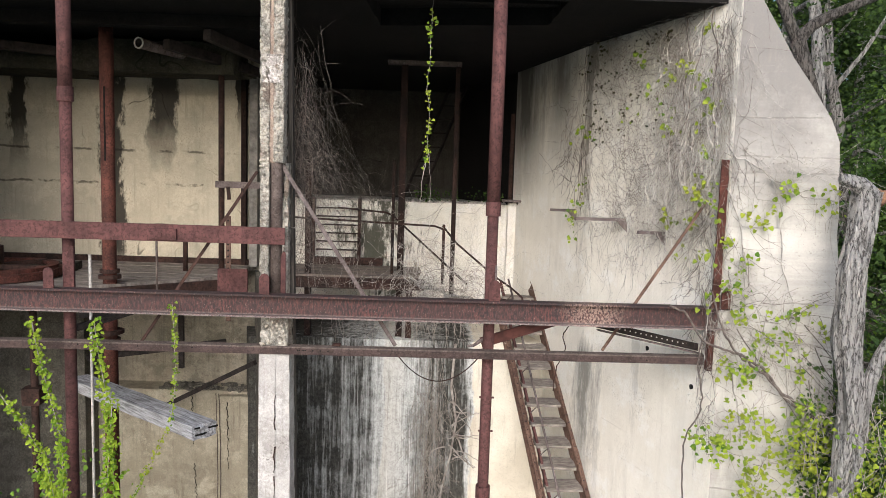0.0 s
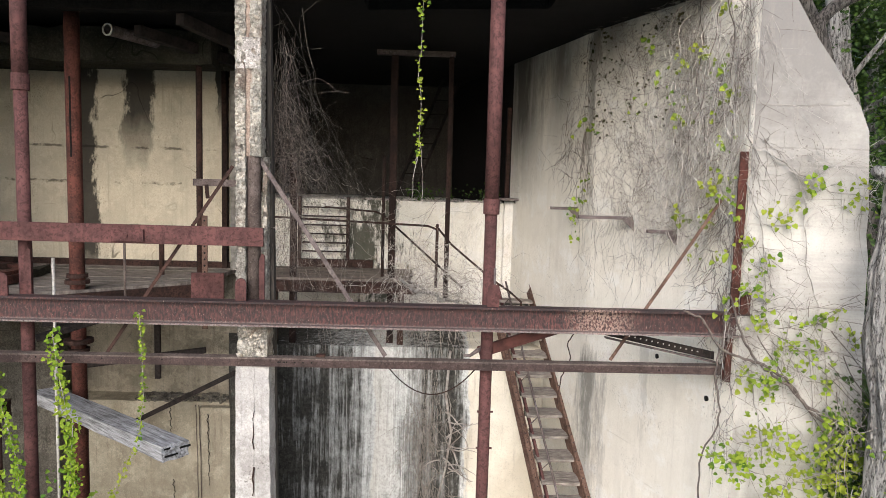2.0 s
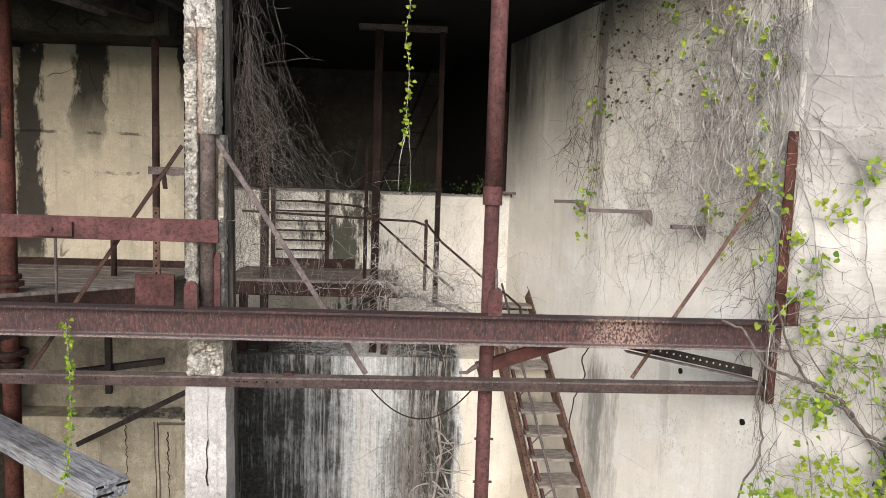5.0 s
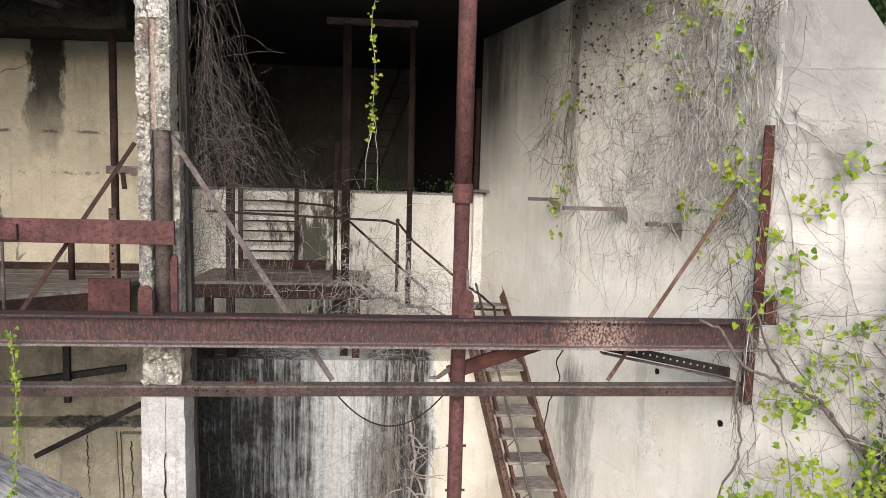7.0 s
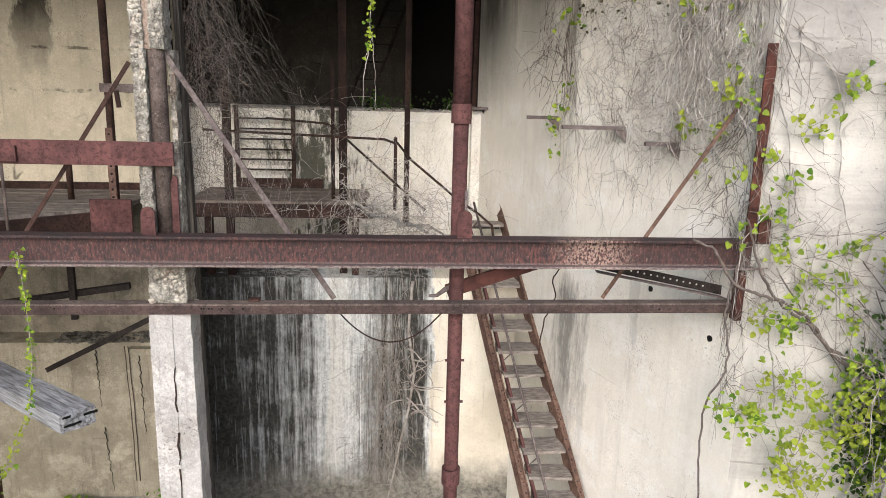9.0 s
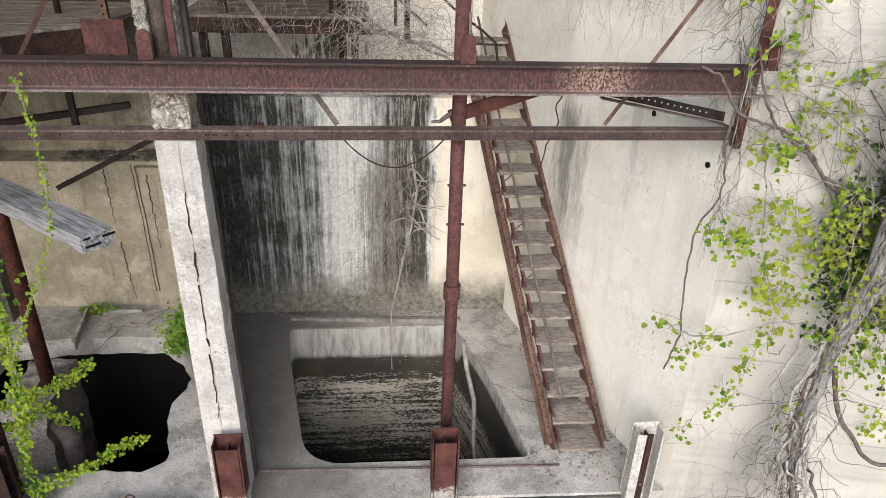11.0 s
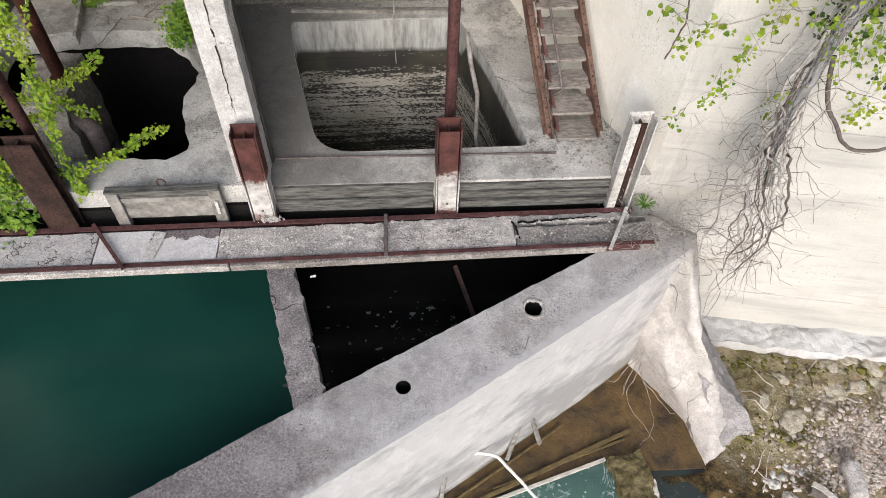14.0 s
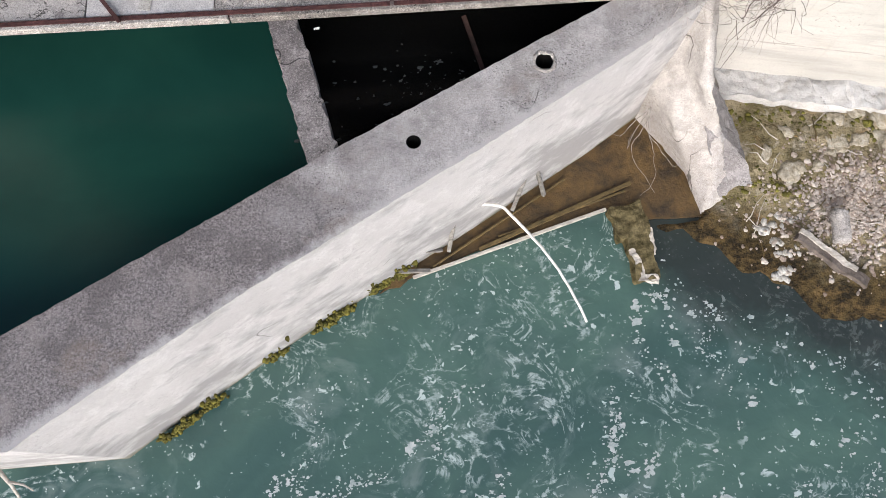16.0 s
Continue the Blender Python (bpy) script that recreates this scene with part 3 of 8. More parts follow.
ROUGHC = concrete("gritty_concrete", (0.64, 0.59, 0.54), (0.33, 0.30, 0.27), (0.07, 0.062, 0.055), 0.1, boards=False, blotch=0.6, pits=1.6, grime=0.5, crumble=0.65)
ROUGHD = concrete("dark_gritty_concrete", (0.44, 0.40, 0.36), (0.19, 0.17, 0.15), (0.05, 0.044, 0.04), 0.1, boards=False, blotch=0.7, pits=1.6, grime=0.6, crumble=0.65)
PIERW = concrete("stained_limewash", (0.56, 0.54, 0.51), (0.32, 0.30, 0.28), (0.12, 0.105, 0.09), 0.6, boards=False, blotch=0.9, pits=0.8, grime=0.45, crumble=0.16)
# Stained, and darker than CREAMD: shadow under the deck is in this colour.
DUSKY = concrete("deck_shaded_stained_concrete", (0.45, 0.40, 0.31), (0.22, 0.195, 0.15), (0.05, 0.042, 0.03), 0.9, blotch=0.9, grime=0.6, pits=0.5, crumble=0.15)
STAINEDC = concrete("rust_stained_concrete", (0.40, 0.33, 0.27), (0.22, 0.16, 0.125), (0.11, 0.07, 0.05), 0.8, boards=False, pits=0.9, crumble=0.4)
AGGR, COPINGMIX, SMEAR = aggregate(), coping_mix(), smeared_lime()
def cobble_mix():
    """Pale cobbles that differ one from another."""
    m, t, b = material("bared_cobbles", 0.9)
    g = t.nodes.new("ShaderNodeNewGeometry")
    c = blend(t, g.outputs["Random Per Island"], (0.20, 0.175, 0.14), (0.50, 0.46, 0.39))
    c = blend(t, step_range(t, grain(t, 40, 5, 0.7), 0.45, 0.65, 0, 0.5), c, (0.26, 0.22, 0.17))
    t.links.new(c, b.inputs["Base Color"])
    return m


COBBLE, DIRTSHADE = cobble_mix(), dirt_shade_slab()
BUTTR = concrete("rough_buttress_concrete", (0.62, 0.58, 0.53), (0.40, 0.365, 0.335), (0.15, 0.125, 0.10), 0.3, boards=False, blotch=0.8, pits=0.7, grime=0.3, crumble=0.25)
TOE = concrete("grey_toe_concrete", (0.40, 0.37, 0.355), (0.24, 0.22, 0.21), (0.10, 0.09, 0.08), 0.2, boards=False, blotch=0.7, pits=1.3, grime=0.4, crumble=0.35)
EASTWALL = east_wall()
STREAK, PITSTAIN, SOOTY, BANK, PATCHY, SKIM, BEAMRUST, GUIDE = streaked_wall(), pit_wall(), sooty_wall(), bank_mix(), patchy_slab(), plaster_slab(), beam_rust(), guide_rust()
# Near-black for holes, slots and cracks: their inner shade put into colour.
HOLLOW = plain_mix("dark_hollow", (0.010, 0.009, 0.008), (0.004, 0.004, 0.004), 10)
GREYWOOD = plain_mix("grey_board", (0.30, 0.28, 0.25), (0.12, 0.11, 0.095), 6, 0.9, (1, 6, 1))
WETWOOD = plain_mix("dark_wet_board", (0.15, 0.145, 0.13), (0.030, 0.028, 0.025), 14, 0.8, (0.25, 2, 2))
PALEWOOD = plain_mix("pale_driftwood", (0.62, 0.57, 0.49), (0.34, 0.30, 0.25), 6, 0.9, (1, 4, 4))
SILTWOOD = plain_mix("silted_timber", (0.17, 0.12, 0.05), (0.08, 0.06, 0.03), 5, 0.8)
FORESTFLOOR = plain_mix("forest_floor", (0.09, 0.075, 0.04), (0.035, 0.04, 0.018), 1.6, 0.95)
DARKRUST = rust("dark_brown_rust", (0.070, 0.038, 0.030), (0.024, 0.016, 0.0135), (0.16, 0.10, 0.08), 0.15)
DRYD = plain_mix("dim_dry_vine", (0.21, 0.19, 0.165), (0.05, 0.043, 0.036), 5, 0.9)
PALEVINE = plain_mix("bleached_vine_stem", (0.66, 0.63, 0.58), (0.36, 0.33, 0.29), 8, 0.9)
TWIG = plain_mix("brown_dead_twig", (0.40, 0.365, 0.32), (0.12, 0.10, 0.085), 8, 0.9)
DARKWOOD = plain_mix("dark_grey_timber", (0.10, 0.086, 0.073), (0.026, 0.023, 0.02), 30, 0.9, (1, 1, 0.06), 0.8)
DRYM = plain_mix("grey_root_twig", (0.44, 0.41, 0.375), (0.17, 0.15, 0.13), 8, 0.9)
LEAFYG = leaf_mix("lime_green_leaf", (0.26, 0.36, 0.022), (0.09, 0.19, 0.010), (0.26, 0.31, 0.026))
RUSTWOOD = plain_mix("torn_heartwood", (0.30, 0.17, 0.10), (0.12, 0.07, 0.045), 12, 0.9)
BLEACH = plain_mix("bleached_wood", (0.80, 0.77, 0.72), (0.60, 0.56, 0.50), 6, 0.8)
FROTH = plain_mix("stranded_froth", (0.56, 0.535, 0.49), (0.24, 0.22, 0.18), 14, 0.8, bump=0.2)
LITTER = plain_mix("dull_litter", (0.10, 0.10, 0.09), (0.04, 0.04, 0.035), 9, 0.8)
BARKD = furrowed_bark("dark_bark", (0.19, 0.17, 0.15), (0.04, 0.035, 0.03), 15)
BROWNSTEM = plain_mix("brown_creeper_stem", (0.17, 0.14, 0.12), (0.07, 0.055, 0.048), 12, 0.9)
STAIRRUST = rust("pinkish_stair_rust", (0.19, 0.118, 0.088), (0.08, 0.047, 0.036), (0.34, 0.28, 0.25), 0.3)
WETROCK = plain_mix("dull_river_rock", (0.36, 0.31, 0.22), (0.13, 0.105, 0.055), 6, 0.85)


def pebble_mix():
    """Pebbles that differ one from another."""
    m, t, b = material("mixed_pebbles", 0.85)
    g = t.nodes.new("ShaderNodeNewGeometry")
    c = blend(t, g.outputs["Random Per Island"], (0.24, 0.18, 0.14), (0.58, 0.515, 0.44))
    c = blend(t, step_range(t, grain(t, 25, 4), 0.4, 0.7, 0, 0.5), c, (0.16, 0.12, 0.09))
    t.links.new(c, b.inputs["Base Color"])
    return m


GRAVEL = pebble_mix()
PALEROCK = plain_mix("pale_bank_rock", (0.50, 0.45, 0.36), (0.24, 0.20, 0.13), 11, 0.9, bump=1.0, depth=0.03)
MOSSWOOD = plain_mix("mossy_river_timber", (0.20, 0.16, 0.08), (0.055, 0.045, 0.018), 9, 0.85, bump=0.9, depth=0.02)
LIMEROCK = concrete("crumbling_lime_rock", (0.60, 0.58, 0.55), (0.49, 0.47, 0.44), (0.20, 0.175, 0.14), 0.3, boards=False, blotch=0.8, pits=0.8, grime=0.35, crumble=0.3)
DECKW = plain_mix("dusty_deck_board", (0.23, 0.20, 0.175), (0.08, 0.068, 0.058), 5, 0.9, (1, 3, 1), 0.6)
STAIRWOOD = plain_mix("worn_grey_tread", (0.31, 0.275, 0.24), (0.12, 0.10, 0.085), 16, 0.9, (0.6, 2, 2), 0.8)
RAILRUST = rust("dull_rail_rust", (0.092, 0.062, 0.055), (0.043, 0.031, 0.028), (0.20, 0.155, 0.135), 0.4)
def grimy_wall():
    """Pale wall with a broad run of black-green growth."""
    m = concrete("pale_back_concrete", (0.90, 0.87, 0.79), (0.74, 0.70, 0.61), (0.20, 0.18, 0.13), 0.5)
    t = m.node_tree
    b = t.nodes["Principled BSDF"]
    c = b.inputs["Base Color"].links[0].from_socket
    far = maths(t, "ABSOLUTE", maths(t, "SUBTRACT", axis_of(t, 0), -1.0))
    v = maths(t, "ADD", maths(t, "MULTIPLY", grain(t, 2.4, 9, 0.72, (1, 1, 0.45)), 0.75), maths(t, "MULTIPLY", grain(t, 13, 6, 0.75, (1.6, 1.6, 0.3)), 0.35))
    v = maths(t, "SUBTRACT", v, maths(t, "MULTIPLY", far, 0.2))
    c = blend(t, step_range(t, v, 0.455, 0.53, 0, 0.92), c, (0.030, 0.033, 0.018))
    rusty = maths(t, "MULTIPLY", step_range(t, grain(t, 1.2, 7, 0.7), 0.56, 0.66), step_range(t, axis_of(t, 2), 4.9, 4.4))
    c = blend(t, maths(t, "MULTIPLY", rusty, 0.6), c, (0.30, 0.20, 0.10))
    t.links.new(c, b.inputs["Base Color"])
    return m


BACKWHITE = grimy_wall()
SOOTRUST = rust("soot_dark_rust", (0.040, 0.023, 0.018), (0.014, 0.010, 0.009), (0.09, 0.06, 0.05), 0.15)
BLACKIRON = rust("blackened_iron", (0.045, 0.036, 0.032), (0.02, 0.017, 0.016), (0.08, 0.06, 0.05), 0.1)
DUSTRUST = rust("dusty_brown_rust", (0.17, 0.135, 0.118), (0.08, 0.06, 0.053), (0.32, 0.285, 0.25), 0.5)


def shallows(m):
    """Water over the dark stony bottom near the shore lets the bottom show."""
    t = m.node_tree
    b = t.nodes["Principled BSDF"]
    c = b.inputs["Base Color"].links[0].from_socket
    x, y = axis_of(t, 0), axis_of(t, 1)
    wob = maths(t, "MULTIPLY", maths(t, "SUBTRACT", grain(t, 0.9, 5, 0.65), 0.5), 1.6)
    shore = maths(t, "ADD", maths(t, "ADD", y, maths(t, "MULTIPLY", x, 0.60)), wob)
    mask = maths(t, "MULTIPLY", step_range(t, shore, 5.55, 6.5), step_range(t, x, 3.0, 3.5))
    c = blend(t, maths(t, "MULTIPLY", mask, 0.9), c, (0.030, 0.033, 0.030))
    t.links.new(c, b.inputs["Base Color"])


shallows(RIVER)


def wing_wall():
    """Bleached board-cast wall: broad soft bands, thin lift lines, grey lichen near the top."""
    m, t, b = material("bleached_wing_concrete", 0.92)
    broad = step_range(t, grain(t, 0.8, 5, 0.6, (0.5, 0.5, 1.6)), 0.36, 0.64)
    c = blend(t, broad, (0.54, 0.515, 0.465), (0.43, 0.41, 0.368))
    lay = step_range(t, grain(t, 1.3, 8, 0.7, (0.35, 0.35, 3.0)), 0.50, 0.66, 0, 0.55)
    c = blend(t, lay, c, (0.30, 0.282, 0.262))
    z = axis_of(t, 2)
    high = maths(t, "ADD", z, maths(t, "MULTIPLY", maths(t, "SUBTRACT", grain(t, 1.4, 9, 0.75), 0.5), 3.4))
    c = blend(t, step_range(t, high, 5.4, 7.0, 0, 0.9), c, (0.20, 0.187, 0.176))
    # Streaky runs that grow darker towards the wall's inner edge.
    wet = maths(t, "MULTIPLY", step_range(t, grain(t, 3.2, 8, 0.72, (1, 1, 0.22)), 0.48, 0.64), step_range(t, axis_of(t, 0), 4.2, 3.3))
    c = blend(t, maths(t, "MULTIPLY", wet, 0.6), c, (0.27, 0.25, 0.225))
    run = step_range(t, grain(t, 6, 6, 0.7, (2.0, 2.0, 0.12)), 0.58, 0.70, 0, 0.35)
    c = blend(t, run, c, (0.33, 0.30, 0.26))
    patch = step_range(t, grain(t, 1.1, 5), 0.50, 0.60)
    pit = maths(t, "MULTIPLY", step_range(t, grain(t, 26, 5, 0.65), 0.615, 0.65), patch)
    c = blend(t, maths(t, "MULTIPLY", pit, 0.85), c, (0.14, 0.125, 0.11))
    tan = maths(t, "MULTIPLY", step_range(t, grain(t, 0.9, 6, 0.7, (0.4, 0.4, 1.8)), 0.58, 0.66), step_range(t, z, 1.5, 0.5))
    c = blend(t, maths(t, "MULTIPLY", tan, 0.35), c, (0.46, 0.40, 0.31))
    height = maths(t, "ADD", maths(t, "MULTIPLY", grain(t, 7, 6, 0.7), 0.7), maths(t, "MULTIPLY", grain(t, 60, 4, 0.7), 0.25))
    for z0 in (6.76, 6.34, 6.17, 5.58, 4.77, 4.31, 3.4, 2.6, 1.7, 0.7, -0.4, -1.5, -2.5):
        wob = maths(t, "MULTIPLY", maths(t, "SUBTRACT", grain(t, 3.0, 6, 0.65), 0.5), 0.05)
        off = maths(t, "ABSOLUTE", maths(t, "ADD", maths(t, "SUBTRACT", z, z0), wob))
        line = maths(t, "MULTIPLY", step_range(t, off, 0.014, 0.005), step_range(t, grain(t, 1.6, 6, 0.7), 0.44, 0.54))
        c = blend(t, maths(t, "MULTIPLY", line, 0.45), c, (0.22, 0.20, 0.18))
        height = maths(t, "SUBTRACT", height, maths(t, "MULTIPLY", line, 0.6))
    fine = step_range(t, grain(t, 45, 7, 0.8), 0.48, 0.60, 0, 0.22)
    c = blend(t, fine, c, (0.28, 0.26, 0.235))
    t.links.new(c, b.inputs["Base Color"])
    bumped(t, b, height, 0.5, 0.012)
    return m


WHITE = wing_wall()


# ---- mesh helpers ----
def link_mesh(name, bm, mat, smooth=False):
    bmesh.ops.recalc_face_normals(bm, faces=bm.faces)
    me = bpy.data.meshes.new(name)
    bm.to_mesh(me)
    bm.free()
    me.materials.append(mat)
    if smooth:
        for p in me.polygons:
            p.use_smooth = True
    return new(name, me)


def thing(name, bm, mat, label, category, group="", kind="", smooth=False):
    return tagged(link_mesh(name, bm, mat, smooth), label, category, group, kind)


def part(name, bm, mat, parent, label="", smooth=False):
    ob = link_mesh(name, bm, mat, smooth)
    ob.parent = parent
    if parent.matrix_world != Matrix():
        ob.matrix_parent_inverse = parent.matrix_basis.inverted()
    return tagged(ob, label)


def holder(name, label, category, group="", kind=""):
    return tagged(new(name), label, category, group, kind)


def box(bm, x0, x1, y0, y1, z0, z1, bevel=0.0):
    r = bmesh.ops.create_cube(bm, size=1.0, matrix=Matrix.LocRotScale(((x0 + x1) / 2, (y0 + y1) / 2, (z0 + z1) / 2), None, (x1 - x0, y1 - y0, z1 - z0)))
    if bevel:
        edges = {e for v in r["verts"] for e in v.link_edges}
        bmesh.ops.bevel(bm, geom=list(edges), offset=bevel, segments=2, affect="EDGES", profile=0.6)
    return bm


def bar(bm, a, b, w, h, bevel=0.0, up=(0, 0, 1)):
    """A straight bar of section w x h from a to b; h lies along up."""
    a, b = Vector(a), Vector(b)
    d = (b - a).normalized()
    u = Vector(up)
    side = d.cross(u)
    if side.length < 1e-3:
        side = d.cross(Vector((0, 1, 0)))
    side.normalize()
    u = side.cross(d)
    m = Matrix((( d.x, side.x, u.x, 0), (d.y, side.y, u.y, 0), (d.z, side.z, u.z, 0), (0, 0, 0, 1)))
    m.translation = (a + b) / 2
    r = bmesh.ops.create_cube(bm, size=1.0, matrix=m @ Matrix.Diagonal(((b - a).length, w, h, 1)))
    if bevel:
        edges = {e for v in r["verts"] for e in v.link_edges}
        bmesh.ops.bevel(bm, geom=list(edges), offset=bevel, segments=2, affect="EDGES", profile=0.6)
    return bm


def tube(bm, pts, r0, r1=None, sides=10, caps=True):
    """A round tube along pts, its radius going from r0 to r1."""
    pts = [Vector(p) for p in pts]
    r1 = r0 if r1 is None else r1
    rings = []
    n = len(pts)
    for i, p in enumerate(pts):
        d = (pts[min(i + 1, n - 1)] - pts[max(i - 1, 0)]).normalized()
        s = d.cross(Vector((0.13, 0.97, 0.21)))
        if s.length < 1e-3:
            s = d.cross(Vector((1, 0, 0)))
        s.normalize()
        u = s.cross(d)
        r = r0 + (r1 - r0) * i / max(1, n - 1)
        rings.append([bm.verts.new(p + (s * math.cos(a) + u * math.sin(a)) * r) for a in (2 * math.pi * k / sides for k in range(sides))])
    for a, b in zip(rings, rings[1:]):
        for k in range(sides):
            bm.faces.new((a[k], a[(k + 1) % sides], b[(k + 1) % sides], b[k]))
    if caps:
        bm.faces.new(rings[0][::-1])
        bm.faces.new(rings[-1])
    return bm


def prism(bm, poly, z0, z1):
    """An upright prism over a plan polygon."""
    low = [bm.verts.new((x, y, z0)) for x, y in poly]
    top = [bm.verts.new((x, y, z1)) for x, y in poly]
    n = len(poly)
    for i in range(n):
        bm.faces.new((low[i], low[(i + 1) % n], top[(i + 1) % n], top[i]))
    bm.faces.new(low[::-1])
    bm.faces.new(top)
    return bm


def panel(bm, front, back):
    """A solid between two rings of 3D points."""
    a = [bm.verts.new(p) for p in front]
    b = [bm.verts.new(p) for p in back]
    n = len(a)
    for i in range(n):
        bm.faces.new((a[i], a[(i + 1) % n], b[(i + 1) % n], b[i]))
    bm.faces.new(a[::-1])
    bm.faces.new(b)
    return bm


def rounded(poly, r, n=5):
    """The plan polygon with its corners rounded."""
    out = []
    k = len(poly)
    for i in range(k):
        p, a, b = Vector(poly[i]), Vector(poly[i - 1]), Vector(poly[(i + 1) % k])
        q0, q1 = p + (a - p).normalized() * r, p + (b - p).normalized() * r
        for j in range(n + 1):
            f = j / n
            c = q0 * (1 - f) ** 2 + p * 2 * f * (1 - f) + q1 * f * f
            out.append((c.x, c.y))
    return out


def roughen(bm, amp, scale=3.0, seed=0.0):
    for v in bm.verts:
        p = v.co * scale + Vector((seed, seed * 2, -seed))
        v.co += Vector((noise.noise(p), noise.noise(p + Vector((9, 0, 0))), noise.noise(p + Vector((0, 9, 0))))) * amp
    return bm


def cut(bm, length):
    """Divides long edges, so that a mesh can be roughened."""
    for _ in range(7):
        edges = [e for e in bm.edges if e.calc_length() > length]
        if not edges:
            break
        bmesh.ops.subdivide_edges(bm, edges=edges, cuts=1, use_grid_fill=True)
    bmesh.ops.triangulate(bm, faces=[f for f in bm.faces if len(f.verts) > 4])
    return bm


def skew(y):
    """How far the side walls of the bays have run to one side at y."""
    return -0.3 * (y - 7.9)


def jag(poly, step, amp, seed=1, closed=True):
    """A plan outline with small uneven breaks along its edges."""
    rng = random.Random(seed)
    out = []
    n = len(poly)
    for i in range(n if closed else n - 1):
        a, b = Vector(poly[i]), Vector(poly[(i + 1) % n])
        k = max(1, int((b - a).length / step))
        side = Vector((-(b - a).y, (b - a).x)).normalized()
        for j in range(k):
            p = a.lerp(b, j / k)
            if j:
                p = p + side * rng.uniform(-amp, amp) * (2.2 if rng.random() < 0.12 else 1)
            out.append((p.x, p.y))
    return out


def deck(bm, outer, holes, z0, z1):
    """A slab with holes right through it."""
    polys = [outer, *holes]
    lows = [[bm.verts.new((x, y, z0)) for x, y in p] for p in polys]
    tops = [[bm.verts.new((x, y, z1)) for x, y in p] for p in polys]
    for lo, hi in zip(lows, tops):
        n = len(lo)
        for i in range(n):
            bm.faces.new((lo[i], lo[(i + 1) % n], hi[(i + 1) % n], hi[i]))
    for rims in (lows, tops):
        edges = [bm.edges.get((r[i], r[(i + 1) % len(r)])) for r in rims for i in range(len(r))]
        bmesh.ops.triangle_fill(bm, use_beauty=True, edges=edges)
    return bm


def rough_box(bm, x0, x1, y0, y1, z0, z1, step=0.06, amp=0.02, scale=9.0, seed=0.0):
    """A broken, lumpy block."""
    b = bmesh.new()
    box(b, x0, x1, y0, y1, z0, z1)
    cut(b, step)
    for v in b.verts:
        p = v.co * scale + Vector((seed, seed, seed))
        n = noise.noise_vector(p)
        m = noise.noise(v.co * scale * 0.3 + Vector((seed, 3, 1)))
        v.co += n * amp * (0.6 + 0.9 * max(0.0, m))
    me = bpy.data.meshes.new("t")
    b.to_mesh(me)
    b.free()
    bm.from_mesh(me)
    bpy.data.meshes.remove(me)
    return bm


def circle(x, y, r, n=16):
    return [(x + r * math.cos(2 * math.pi * k / n), y + r * math.sin(2 * math.pi * k / n)) for k in range(n)]


def wander(rng, p, d, steps, step, curl=0.35, pull=(0, 0, 0)):
    """A wandering line of points."""
    p, d, pull = Vector(p), Vector(d).normalized(), Vector(pull)
    pts = [p.copy()]
    for _ in range(steps):
        d = (d + Vector((rng.gauss(0, curl), rng.gauss(0, curl), rng.gauss(0, curl))) + pull).normalized()
        p = p + d * step
        pts.append(p.copy())
    return pts


def sag(a, b, drop, n=10, rng=None, wob=0.0):
    a, b = Vector(a), Vector(b)
    pts = []
    for i in range(n + 1):
        f = i / n
        p = a.lerp(b, f)
        p.z -= drop * 4 * f * (1 - f)
        if rng and 0 < i < n:
            p += Vector((rng.gauss(0, wob), rng.gauss(0, wob), rng.gauss(0, wob)))
        pts.append(p)
    return pts


def leaf(bm, rng, p, size, face=(0, -1, 0.3)):
    """One leaf of two folded halves."""
    nrm = (Vector(face) + Vector((rng.gauss(0, 0.55), rng.gauss(0, 0.55), rng.gauss(0, 0.55)))).normalized()
    d = Vector((rng.gauss(0, 1), rng.gauss(0, 0.5), rng.gauss(-0.5, 0.8)))
    d = (d - nrm * d.dot(nrm)).normalized()
    s = d.cross(nrm)
    p = Vector(p)
    half = ((-0.04, 0.32, 0.08), (0.24, 0.56, 0.16), (0.48, 0.43, 0.10), (0.72, 0.36, 0.07), (0.90, 0.18, 0.0))
    base, tip = bm.verts.new(p), bm.verts.new(p + d * size * 1.12 - nrm * size * 0.12)
    for k in (1, -1):
        side = [bm.verts.new(p + d * size * a + s * size * b * k + nrm * size * c) for a, b, c in half]
        bm.faces.new((base, *side, tip))


def leaf_cluster(bm, rng, p, count, spread, size, face=(0, -1, 0.3)):
    for _ in range(count):
        leaf(bm, rng, Vector(p) + Vector((rng.gauss(0, spread), rng.gauss(0, spread * 0.6), rng.gauss(0, spread))), size * rng.uniform(0.6, 1.25), face)


